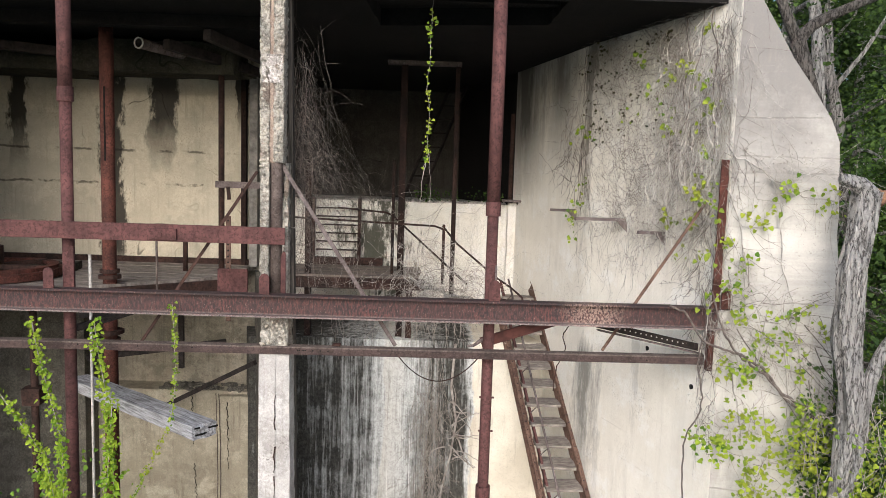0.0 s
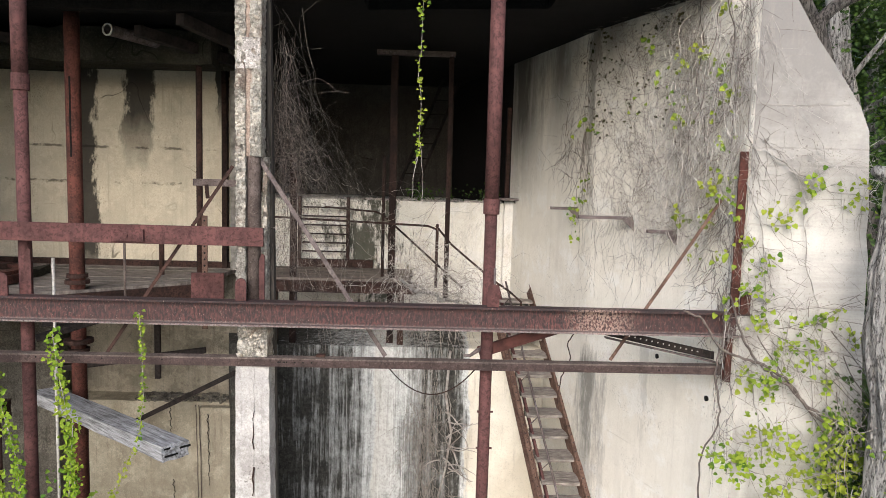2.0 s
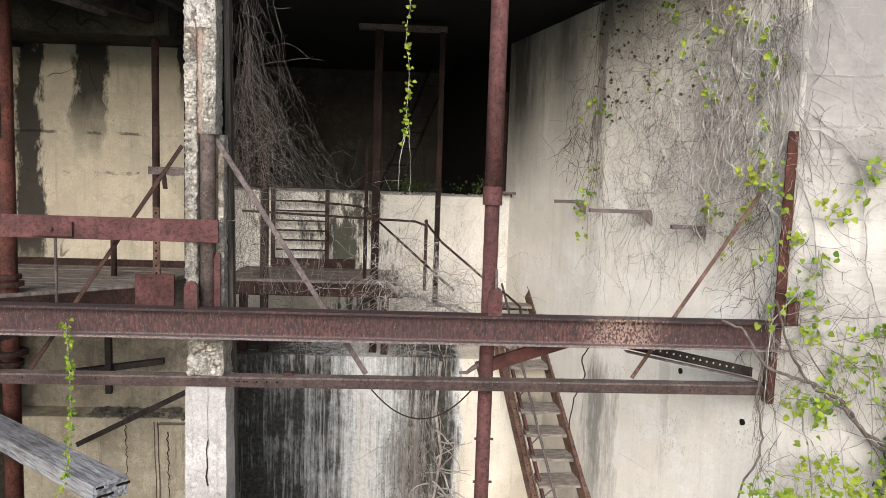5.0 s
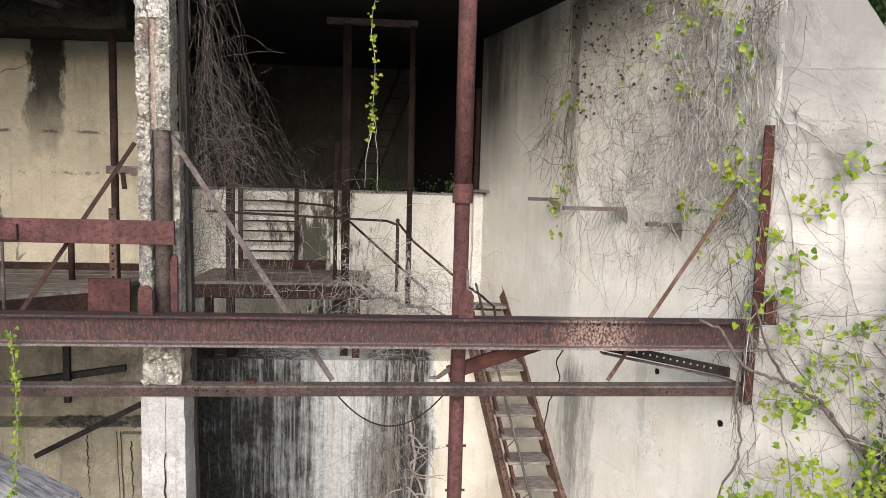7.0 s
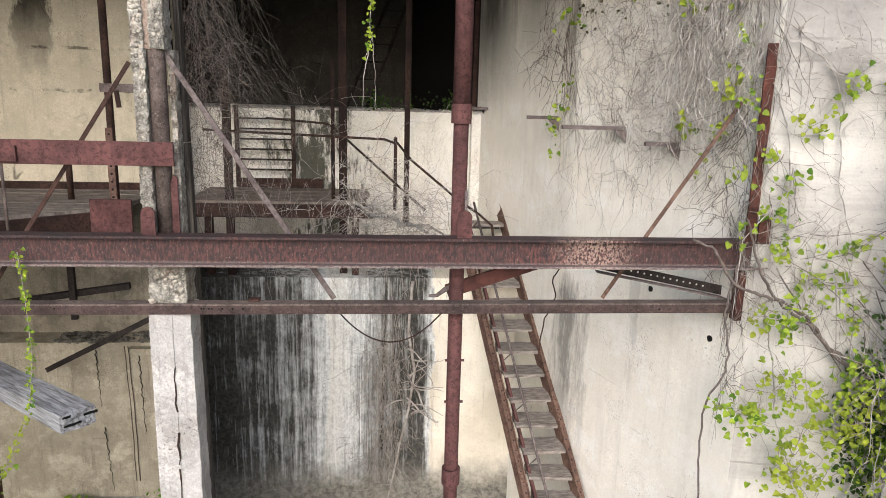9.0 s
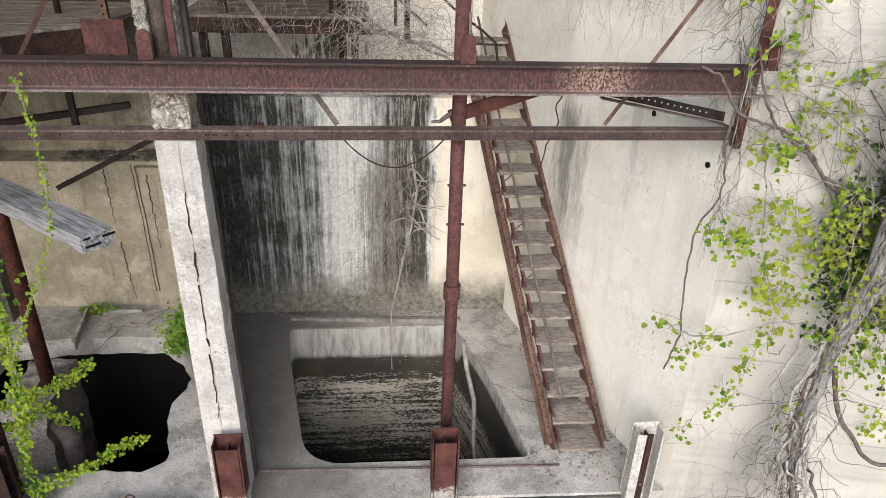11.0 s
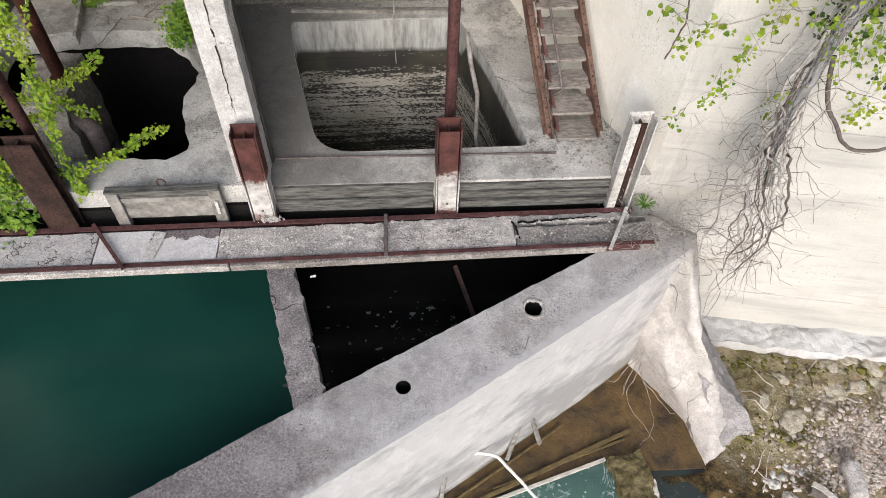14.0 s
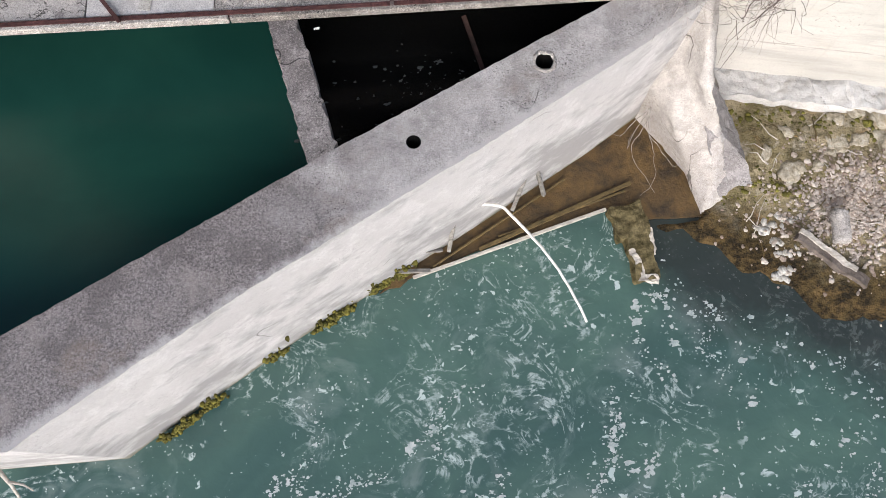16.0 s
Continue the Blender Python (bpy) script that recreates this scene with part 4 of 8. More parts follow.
def stone(bm, rng, p, r, flat=0.6):
    b = bmesh.new()
    bmesh.ops.create_icosphere(b, subdivisions=3 if r > 0.07 else 1, radius=1.0)
    sx, sy, sz = r * rng.uniform(0.8, 1.4), r * rng.uniform(0.7, 1.1), r * flat * rng.uniform(0.7, 1.2)
    a, off = rng.uniform(0, 6.3), rng.uniform(0, 90)
    for v in b.verts:
        k = 1 + 0.6 * noise.noise(v.co * 1.3 + Vector((off, 0, 0))) + 0.3 * abs(noise.noise(v.co * 2.4 + Vector((0, off, 0)))) + (0.22 * noise.noise(v.co * 6 + Vector((0, off, 9))) if r > 0.07 else 0)
        x, y, z = v.co.x * sx * k, v.co.y * sy * k, v.co.z * sz * k
        v.co = Vector((p[0] + x * math.cos(a) - y * math.sin(a), p[1] + x * math.sin(a) + y * math.cos(a), p[2] + z))
    me = bpy.data.meshes.new("t")
    b.to_mesh(me)
    b.free()
    bm.from_mesh(me)
    bpy.data.meshes.remove(me)


# ---- structure ----
FLOOR, ROOF, RIVER_Z, COPING, WALK = -0.2, 8.0, -3.7, -0.85, -0.65


def wall_at(y):
    """The face of the side wall, which bends a little at its joint."""
    return float(np.interp(y, (7.6, 10.2, 11.47, 13.1, 17.0), (3.25, 2.28, 1.95, 1.50, 0.40)))


# side wall of the bay, with a weep hole set into it
bends = (7.582, 10.2, 11.47, 13.1)
poly = [(3.257, 7.5886)] + [(wall_at(y), y) for y in bends[1:]] + [(wall_at(y) + 0.4, y) for y in reversed(bends[1:])] + [(3.36, 7.66)]
east = thing("wall_east", prism(bmesh.new(), poly, -3.8, 8.3), EASTWALL, "cream board-marked concrete side wall with rain stains and painted shade high up", "wall", kind="structure")
# Split off and coloured near-black: the shade under the roof is painted in.
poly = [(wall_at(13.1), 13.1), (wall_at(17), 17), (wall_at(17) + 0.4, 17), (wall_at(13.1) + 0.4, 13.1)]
thing("wall_east_back", prism(bmesh.new(), poly, 3.0, 8.3), DARKC, "inner stretch of the side wall above the ledge, shade put into its colour", "wall", kind="structure")
for y, z in ((7.96, 3.66), (8.75, 3.92)):
    bm = tube(bmesh.new(), [(wall_at(y) - 0.012, y, z), (wall_at(y) + 0.02, y, z)], 0.03, sides=14)
    part("weep_hole", bm, HOLLOW, east, "dark round weep hole")


def WY(x):
    return 7.62 - 0.2 * (x - 3.1)


outline = [(3.27, -3.9), (4.8, -3.9), (4.6, 2.2), (4.44, 3.77), (4.38, 5.02), (4.29, 6.52), (4.2, 6.75), (3.97, 7.12), (3.46, 7.97), (3.34, 8.4), (3.27, 8.4)]
outline = [p if p[0] > 3.3 else (3.257, p[1]) for p in outline]
outline = [outline[0]] + jag(outline[1:], 0.25, 0.012, 3, False) + [outline[-1]]
bm = panel(bmesh.new(), [(x, WY(x), z) for x, z in outline], [(x, WY(x) + 0.45, z) for x, z in outline])
thing("wall_wing", bm, WHITE, "pale concrete wing wall with a sloping top edge", "wall", kind="structure")
outline = [(4.5, -3.35), (14, -3.35), (14, 2.3), (6, 2.4), (4.9, 2.3), (4.5, 2.0)]
bm = panel(bmesh.new(), [(x, WY(x) + 0.03, z) for x, z in outline], [(x, WY(x) + 0.6, z) for x, z in outline])
thing("wall_retaining", bm, WHITE, "pale concrete retaining wall above the stony bank", "wall", kind="structure")
bm = rough_box(bmesh.new(), 4.78, 11.7, -0.42, 0.1, -3.9, -3.24, 0.06, 0.11, 2.2, 4)
roughen(bm, 0.035, 8, 3)
for v in bm.verts:
    v.co.y += WY(v.co.x)
thing("wall_footing", bm, LIMEROCK, "broken rough concrete footing under the retaining wall", "footing", kind="structure")

# slabs
pit = rounded([(-1.06, 8.75), (-1.0, 8.47), (-0.86, 8.26), (-0.62, 8.14), (1.78, 8.14), (1.72, 8.5), (1.47, 9.77), (1.10, 11.0), (-1.46, 11.0), (-1.36, 10.2)], 0.12)
outer = [(-1.75, 7.60), (3.24, 7.54), (wall_at(10.2), 10.2), (wall_at(11.6), 11.6), (-1.7 + skew(11.6), 11.6)]
pit_in = [(0.13 + (x - 0.13) * 0.994, 9.57 + (y - 9.57) * 0.995) for x, y in pit]
slab = thing("floor_east", deck(bmesh.new(), outer, [pit], -0.55, FLOOR), DIRTSHADE, "grey stained concrete slab round an open pit, one end's shade painted in", "floor", kind="structure")
bm = bmesh.new()
bar(bm, (-1.45, 8.05, FLOOR + 0.012), (2.1, 7.98, FLOOR + 0.012), 0.02, 0.03)
part("edge_strip", bm, STEEL, slab, "thin steel strip at the pit's edge")
bm = bmesh.new()
bar(bm, (-1.45, 11.25, FLOOR + 0.03), (1.2, 11.12, FLOOR + 0.03), 0.1, 0.06, 0.01)
part("sill_plank", bm, GREYWOOD, slab, "long grey sill plank")
for x0, x1, rows in ((-1.45, 0.50, ((-0.265, 0.035, 0.10), (-0.375, 0.015, 0.11), (-0.495, 0.05, 0.12), (-0.61, 0.02, 0.10))), (0.83, 2.72, ((-0.29, 0.03, 0.10), (-0.385, 0.055, 0.06), (-0.46, 0.02, 0.07), (-0.545, 0.06, 0.07), (-0.63, 0.03, 0.08)))):
    for z, d, h in rows:
        bm = bmesh.new()
        rough_box(bm, x0, x1, -d, 0.03, z - h / 2, z + h / 2, 0.09, 0.006, 8, z)
        for v in bm.verts:
            v.co.y += 7.595 - 0.012 * (v.co.x + 1.75)
        part("face_board", bm, WETWOOD, slab, "dark wet board along the slab's face")
hole = [(-5.5, 10.7), (-4.35, 10.86), (-3.34, 10.84), (-2.95, 10.5), (-2.62, 9.87), (-2.66, 9.6), (-2.78, 9.3), (-2.76, 9.1), (-2.58, 8.27), (-2.82, 8.10), (-3.5, 8.13), (-4.05, 8.13), (-5.3, 8.13), (-5.45, 9.4)]
outer = [(-9, 7.62), (-1.752, 7.62), (-1.75 + skew(12.1), 12.1), (-9, 12.1)]
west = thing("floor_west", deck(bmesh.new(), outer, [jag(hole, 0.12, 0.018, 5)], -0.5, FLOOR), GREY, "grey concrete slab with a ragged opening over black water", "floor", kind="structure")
bm = bmesh.new()
bar(bm, (-4.62, 11.5, FLOOR + 0.05), (-4.48, 10.55, FLOOR + 0.05), 0.05, 0.16, 0.01)
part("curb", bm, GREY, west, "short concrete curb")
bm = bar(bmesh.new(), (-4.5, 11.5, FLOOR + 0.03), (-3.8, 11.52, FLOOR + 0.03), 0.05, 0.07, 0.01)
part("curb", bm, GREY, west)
rng = random.Random(23)
for i in range(9):
    p = (rng.uniform(-4.6, -3.6), rng.uniform(10.95, 11.4), FLOOR + 0.02)
    pts = wander(rng, p, (rng.gauss(0.6, 0.5), rng.gauss(0, 0.4), 0), 9, 0.09, 0.16)
    pts = [Vector((q.x, min(q.y, 11.6), FLOOR + 0.012 + 0.02 * abs(math.sin(k)))) for k, q in enumerate(pts)]
    thing("fallen_twig", tube(bmesh.new(), pts, rng.uniform(0.005, 0.014), 0.003, 6), TWIG, "brown fallen twig on the concrete floor", "twig", "fallen twigs", smooth=True)

# pit lining and water below the slabs
bm = deck(bmesh.new(), rounded([(-1.3, 7.86), (2.1, 7.8), (2.05, 8.5), (1.45, 11.3), (-1.8, 11.3)], 0.2), [pit_in], -3.6, -0.552)
deck(bm, [(0.13 + (x - 0.13) * 0.9985, 9.57 + (y - 9.57) * 0.9985) for x, y in pit], [pit_in], -0.551, FLOOR - 0.025)
thing("pit_lining", bm, PITSTAIN, "concrete pit lining with horizontal tide stains", "pit", kind="structure")
bm = box(bmesh.new(), -9, 2.9, 7.705, 11.39, -3.1, -3.0)
thing("water_pit", bm, BLACKW, "black still water under the slab openings", "water", kind="structure")
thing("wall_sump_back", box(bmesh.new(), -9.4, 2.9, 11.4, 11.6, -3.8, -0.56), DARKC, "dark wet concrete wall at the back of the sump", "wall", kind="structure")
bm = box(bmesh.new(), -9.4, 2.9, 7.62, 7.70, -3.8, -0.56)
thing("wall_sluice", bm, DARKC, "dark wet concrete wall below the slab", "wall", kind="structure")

# back walls
bm = prism(bmesh.new(), jag([(-3.0, 11.47), (1.95, 11.47), (1.40, 13.4), (-3.6, 13.4)], 0.3, 0.01, 8), -0.4, 3.3)
thing("wall_lower_back", bm, STREAK, "lower back wall with black and white lime streaks", "wall", kind="structure")
bm = prism(bmesh.new(), jag([(-3.6, 13.1), (1.6, 13.1), (0.6, 16.5), (-4.6, 16.5)], 0.35, 0.012, 9), 3.3, 5.55)
upper = thing("wall_upper_back", bm, BACKWHITE, "pale upper back wall below a littered ledge", "wall", kind="structure")
bm = rough_box(bmesh.new(), 1.40, 1.62, 12.94, 13.1, 3.3, 5.6, 0.12, 0.02, 5, 4)
part("corner_pilaster", bm, BACKWHITE, upper, "chipped white corner pilaster")
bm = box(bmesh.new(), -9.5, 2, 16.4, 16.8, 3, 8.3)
thing("wall_far_back", bm, DIMBACK, "concrete wall at the far back, dim light put into its dark colour", "wall", kind="structure")
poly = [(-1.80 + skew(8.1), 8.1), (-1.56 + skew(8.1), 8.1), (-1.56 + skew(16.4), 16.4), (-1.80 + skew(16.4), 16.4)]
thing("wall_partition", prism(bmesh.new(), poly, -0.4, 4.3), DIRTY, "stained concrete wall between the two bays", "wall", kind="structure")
thing("wall_west_middle", box(bmesh.new(), -9.5, -2.9, 12.2, 12.6, 2.25, 4.3), DUSKY, "stained back wall under the deck, the deck's shadow put into its colour", "wall", kind="structure")
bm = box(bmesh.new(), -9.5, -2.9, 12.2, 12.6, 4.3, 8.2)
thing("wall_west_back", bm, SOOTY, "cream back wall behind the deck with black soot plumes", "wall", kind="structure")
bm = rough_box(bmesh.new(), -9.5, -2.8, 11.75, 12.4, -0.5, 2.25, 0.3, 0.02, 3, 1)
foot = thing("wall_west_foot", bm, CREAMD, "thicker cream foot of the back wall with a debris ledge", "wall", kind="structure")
bm = rough_box(bmesh.new(), -3.55, -2.9, 11.62, 11.8, -0.3, 2.2, 0.25, 0.012, 3, 6)
part("pilaster", bm, CREAMD, foot, "paler pilaster with lime runs")
for x0, z0, x1, z1, y in ((-4.04, 2.15, -4.02, 1.28, 11.728), (-4.0, 0.95, -3.94, -0.08, 11.728), (-3.40, 2.1, -3.38, 0.9, 11.606)):
    line = [Vector((x0 + (x1 - x0) * k / 24 + 0.02 * math.sin(k * 2.3) * math.sin(k * 0.9), y, z0 + (z1 - z0) * k / 24)) for k in range(25)]
    part("wall_crack", tube(bmesh.new(), line, 0.007, 0.003, 5), HOLLOW, foot, "dark jagged vertical crack")
for x in (-3.54, -3.59):
    line = [(x + 0.03 * min(1, k / 6) + 0.004 * math.sin(k * 1.7), 11.60, 2.25 - 0.175 * k) for k in range(13)]
    part("conduit", tube(bmesh.new(), line, 0.007, sides=6), DUSTRUST, foot, "thin rusty conduit down the pilaster", smooth=True)
# Added dark face that fills the bay's dark left corner.
thing("wall_west_dark_fill", box(bmesh.new(), -9.5, -5.65, 11.3, 11.75, -0.4, 4.25), DIRTY, "added dark concrete face filling the bay's dark corner under the deck", "wall", kind="structure")
# Out-of-view wall added to keep light off the bay's left side.
thing("wall_unseen_shading", box(bmesh.new(), -9.9, -6.7, 7.9, 8.3, -3.8, 8.3), CREAM, "added unseen wall that shades the left of the open bay", "wall", kind="structure")
bm = box(bmesh.new(), -9.9, -9.5, 8.3, 16.8, -3.8, 8.3)
thing("wall_west", bm, CREAM, "concrete side wall", "wall", kind="structure")
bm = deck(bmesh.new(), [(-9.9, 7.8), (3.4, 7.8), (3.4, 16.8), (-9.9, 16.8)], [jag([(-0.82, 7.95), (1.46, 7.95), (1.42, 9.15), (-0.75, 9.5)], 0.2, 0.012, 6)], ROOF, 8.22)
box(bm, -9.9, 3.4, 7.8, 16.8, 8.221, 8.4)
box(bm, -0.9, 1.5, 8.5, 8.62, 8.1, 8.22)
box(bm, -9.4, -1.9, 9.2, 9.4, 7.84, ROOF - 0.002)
thing("ceiling", bm, DARKC, "sooty beamed concrete ceiling with deep shade put into its colour", "ceiling", kind="structure")
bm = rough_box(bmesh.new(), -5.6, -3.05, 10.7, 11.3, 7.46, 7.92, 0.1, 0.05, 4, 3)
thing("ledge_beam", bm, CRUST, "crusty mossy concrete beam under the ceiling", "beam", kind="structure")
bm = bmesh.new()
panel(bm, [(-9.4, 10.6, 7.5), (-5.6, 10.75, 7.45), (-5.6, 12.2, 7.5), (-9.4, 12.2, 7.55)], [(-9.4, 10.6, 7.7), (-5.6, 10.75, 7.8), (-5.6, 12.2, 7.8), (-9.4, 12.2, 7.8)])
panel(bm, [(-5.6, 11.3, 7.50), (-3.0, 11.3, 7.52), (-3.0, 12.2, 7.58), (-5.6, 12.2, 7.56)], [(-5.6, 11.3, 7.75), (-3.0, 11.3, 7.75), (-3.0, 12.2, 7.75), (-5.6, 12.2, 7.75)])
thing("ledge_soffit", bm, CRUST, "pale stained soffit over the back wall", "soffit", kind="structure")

# walkway between steel angles
WX0, WX1 = -9.0, 3.2
walkway = holder("walkway", "crumbling concrete walkway between rusty steel angles", "walkway", kind="structure")
segments = [(-9.0, -3.62, 7.34, 0.0, 0.010, PATCHY, "cracked pale slab section"), (-3.60, -2.16, 7.34, 0.0, 0.006, SKIM, "white skimmed slab with a dark bare patch"), (-2.15, -0.14, 7.33, 0.008, 0.020, ROUGHC, "pale gritty slab section"), (-0.10, 1.48, 7.34, 0.0, 0.022, ROUGHC, "raised gritty slab section"), (1.50, 3.3, 7.19, 0.035, 0.030, ROUGHD, "broken sunken slab section"), (1.35, 3.0, 7.36, 0.02, 0.025, ROUGHC, "cracked-off back edge of the slab")]
for i, (a, b, y1, low, amp, mat, lab) in enumerate(segments):
    y0 = 6.86 if i < 5 else 7.27
    bm = rough_box(bmesh.new(), a, b, y0, y1, WALK - 0.2, WALK - 0.012 - low, 0.05, amp, 9, i)
    part("slab_section", bm, mat, walkway, lab)
for y, s in ((7.42, 1), (6.80, -1)):
    bm = bmesh.new()
    bar(bm, (WX0, y - 0.02, WALK + 0.012), (3.05 + (0.15 if s < 0 else 0), y - 0.06 if s > 0 else y + 0.02, WALK + 0.012), 0.055, 0.012)
    bar(bm, (WX0, y + 0.012 * s, WALK - 0.06), (3.05, y + 0.012 * s - (0.04 if s > 0 else -0.04), WALK - 0.06), 0.012, 0.16)
    part("edge_angle", bm, RUST, walkway, "rusty steel edge angle")
bm = bar(bmesh.new(), (WX0, 6.76, WALK - 0.06), (-2.0, 6.765, WALK - 0.06), 0.05, 0.10, 0.01)
part("edge_board", bm, ROUGHC, walkway, "pale concrete lip under the outer angle")
bm = bar(bmesh.new(), (-1.98, 6.765, WALK - 0.06), (2.6, 6.80, WALK - 0.06), 0.05, 0.10, 0.01)
part("edge_board", bm, ROUGHD, walkway, "rough brown lip under the outer angle")
for a, b, mat in (((-3.70, 7.44), (-3.20, 6.74), RUST), ((-0.11, 7.42), (-0.12, 6.77), STEEL), ((2.98, 7.38), (2.62, 6.72), PALEST)):
    bm = bar(bmesh.new(), (*a, WALK + 0.035), (*b, WALK + 0.035), 0.045, 0.03, 0.004)
    part("cross_strut", bm, mat, walkway, "narrow steel cross strut")
bm = bar(bmesh.new(), (-2.86, 7.30, WALK + 0.01), (-2.95, 6.9, WALK + 0.01), 0.13, 0.012, 0.004)
part("loose_plate", bm, PALEST, walkway, "pale flat plate lying on the slab")

# crumbled bits on the walkway and at the wall feet
rng = random.Random(17)
bm = bmesh.new()
for i in range(420):
    x = rng.uniform(-2.2, 3.2) if i < 300 else rng.gauss(-1.52, 0.07)
    y = rng.uniform(6.88, 7.34) if i < 300 else rng.uniform(7.38, 7.42)
    stone(bm, rng, (x, y, WALK - 0.01 if i < 300 else WALK + rng.uniform(0, 0.1)), 0.006 + abs(rng.gauss(0, 0.008)), 0.7)
tagged(thing("walkway_crumbs", bm, ROUGHC, "crumbled concrete bits on the walkway", "rubble"), kind="stuff")
bm = bmesh.new()
for i in range(420):
    f = rng.random()
    if i < 150:
        x, y = rng.uniform(1.75, 3.1), rng.uniform(7.7, 8.3)
    elif i < 300:
        y = rng.uniform(8.2, 11.3)
        x = wall_at(y) - abs(rng.gauss(0, 0.1)) - 0.02
    else:
        x, y = rng.uniform(-2.3, 1.8), 11.45 - abs(rng.gauss(0, 0.1))
    stone(bm, rng, (x, y, FLOOR + 0.002), 0.005 + abs(rng.gauss(0, 0.012)), 0.6)
tagged(thing("floor_crumbs", bm, ROUGHD, "dirt and crumbs along the wall feet", "rubble"), kind="stuff")

# dividing wall and diagonal wall
bm = deck(bmesh.new(), jag([(-1.60, 6.9), (-1.27, 6.9), (-0.80, 4.95), (-1.10, 4.7)], 0.06, 0.02, 4), [], -3.8, COPING - 0.004)
thing("wall_divider", bm, TOPGREY, "narrow ragged concrete dividing wall between the pools", "wall", kind="structure")
back_edge = [(3.45, 7.36), (2.33, 6.75), (-0.87, 5.1), (-4.24, 3.27), (-4.8, 3.12), (-9.5, 3.05)]
front_edge = [(-9.5, 2.08), (-4.05, 2.13), (-3.72, 2.36), (-1.72, 3.61), (0.68, 4.96), (2.72, 6.17), (3.75, 6.85)]
holes = [circle(0.02, 5.135, 0.085), circle(1.595, 6.06, 0.115)]
body = [(x, y + 0.012) for x, y in front_edge] + [(x, y - 0.012) for x, y in back_edge]
diagonal = thing("wall_diagonal", deck(bmesh.new(), body, holes, -4.3, COPING - 0.012), SMEAR, "thick whitewashed concrete wall crossing in front of the pools", "wall", kind="structure")
bm = deck(bmesh.new(), jag(front_edge + back_edge, 0.07, 0.006, 7), [jag(h, 0.05, 0.008, 3) for h in holes], COPING - 0.011, COPING)
part("coping", bm, COPINGMIX, diagonal, "dark weathered gritty top of the wall")
for x, y in ((0.02, 5.135), (1.595, 6.06)):
    r = 0.083 if x < 1 else 0.113
    # Sleeve paints the inside of the bright hole as if in shade.
    bm = tube(bmesh.new(), [(x, y, -1.9), (x, y, COPING - 0.003)], r, sides=16, caps=False)
    tube(bm, [(x, y, -2.0), (x, y, -1.85)], r + 0.05, sides=12)
    part("hole_shade_sleeve", bm, HOLLOW, diagonal, "near-black sleeve standing for the shade inside the round hole")
    if x > 1:
        rim = [(x + (r + 0.012) * math.cos(a), y + (r + 0.012) * math.sin(a), COPING - 0.004) for a in (k * math.pi / 12 for k in range(25))]
        part("chipped_rim", roughen(tube(bmesh.new(), rim, 0.022, 0.022, 7), 0.02, 18), ROUGHC, diagonal, "chipped pale rim of the hole")

# buttress where the diagonal wall meets the wing wall
rings = [[(3.3, 7.2), (3.68, 6.82), (3.80, 6.83), (3.95, 7.15), (3.4, 7.55)], [(3.3, 7.2), (3.72, 6.76), (3.87, 6.25), (4.01, 6.11), (3.4, 7.55)], [(3.3, 7.2), (3.74, 6.14), (4.32, 5.92), (4.41, 5.92), (3.5, 7.5)], [(3.3, 7.2), (4.02, 5.88), (4.43, 5.39), (4.66, 5.55), (4.3, 7.2)], [(3.3, 7.2), (4.22, 5.70), (4.27, 4.92), (4.82, 5.02), (4.6, 6.9)]]
bm = bmesh.new()
vs = [[bm.verts.new((x, y, z)) for x, y in r] for r, z in zip(rings, (-0.95, -1.9, -2.7, -3.3, -3.76))]
for a, b in zip(vs, vs[1:]):
    for k in range(5):
        bm.faces.new((a[k], a[(k + 1) % 5], b[(k + 1) % 5], b[k]))
bm.faces.new(vs[0])
bm.faces.new(vs[-1])
cut(bm, 0.1)
roughen(bm, 0.02, 4)
roughen(bm, 0.018, 11)
thing("buttress", bm, BUTTR, "rough whitewashed buttress spreading at its foot", "buttress", kind="structure", smooth=True)

bm = bmesh.new()
toe = [[(4.15, 6.0), (4.32, 6.0), (4.42, 6.7), (4.1, 6.8)], [(4.40, 5.55), (4.95, 5.60), (4.85, 6.5), (4.2, 6.7)], [(4.66, 5.0), (5.24, 5.12), (5.05, 6.5), (4.3, 6.7)]]
vs = [[bm.verts.new((x, y, z)) for x, y in r] for r, z in zip(toe, (-2.62, -3.2, -3.76))]
for a, b in zip(vs, vs[1:]):
    for k in range(4):
        bm.faces.new((a[k], a[(k + 1) % 4], b[(k + 1) % 4], b[k]))
bm.faces.new(vs[0])
bm.faces.new(vs[-1])
cut(bm, 0.08)
roughen(bm, 0.03, 5)
thing("buttress_toe", roughen(bm, 0.015, 14), TOE, "grey rough slab at the buttress foot", "buttress", kind="structure")

# pools and river
bm = prism(bmesh.new(), [(-9.5, 7.5), (-1.4, 7.5), (-1.05, 4.85), (-4.24, 3.15), (-9.5, 3.0)], -1.72, -1.70)
thing("water_pool", bm, POOL, "calm dark green pool water", "water", kind="structure")
# Same water as the pool; shadow and dark reflection are in its colour.
bm = prism(bmesh.new(), [(-1.4, 7.5), (-1.0, 5.0), (3.4, 7.3), (3.4, 7.5)], -1.72, -1.70)
thing("water_dark", bm, BLACKW, "still water with floating litter, its shadow put into the black colour", "water", kind="structure")
bm = box(bmesh.new(), -400, 400, -400, 7.0, RIVER_Z - 0.05, RIVER_Z)
thing("water_river", bm, RIVER, "teal river water with foam flecks", "water", kind="structure")

# stony bank and hillside as one sheet
bm = bmesh.new()


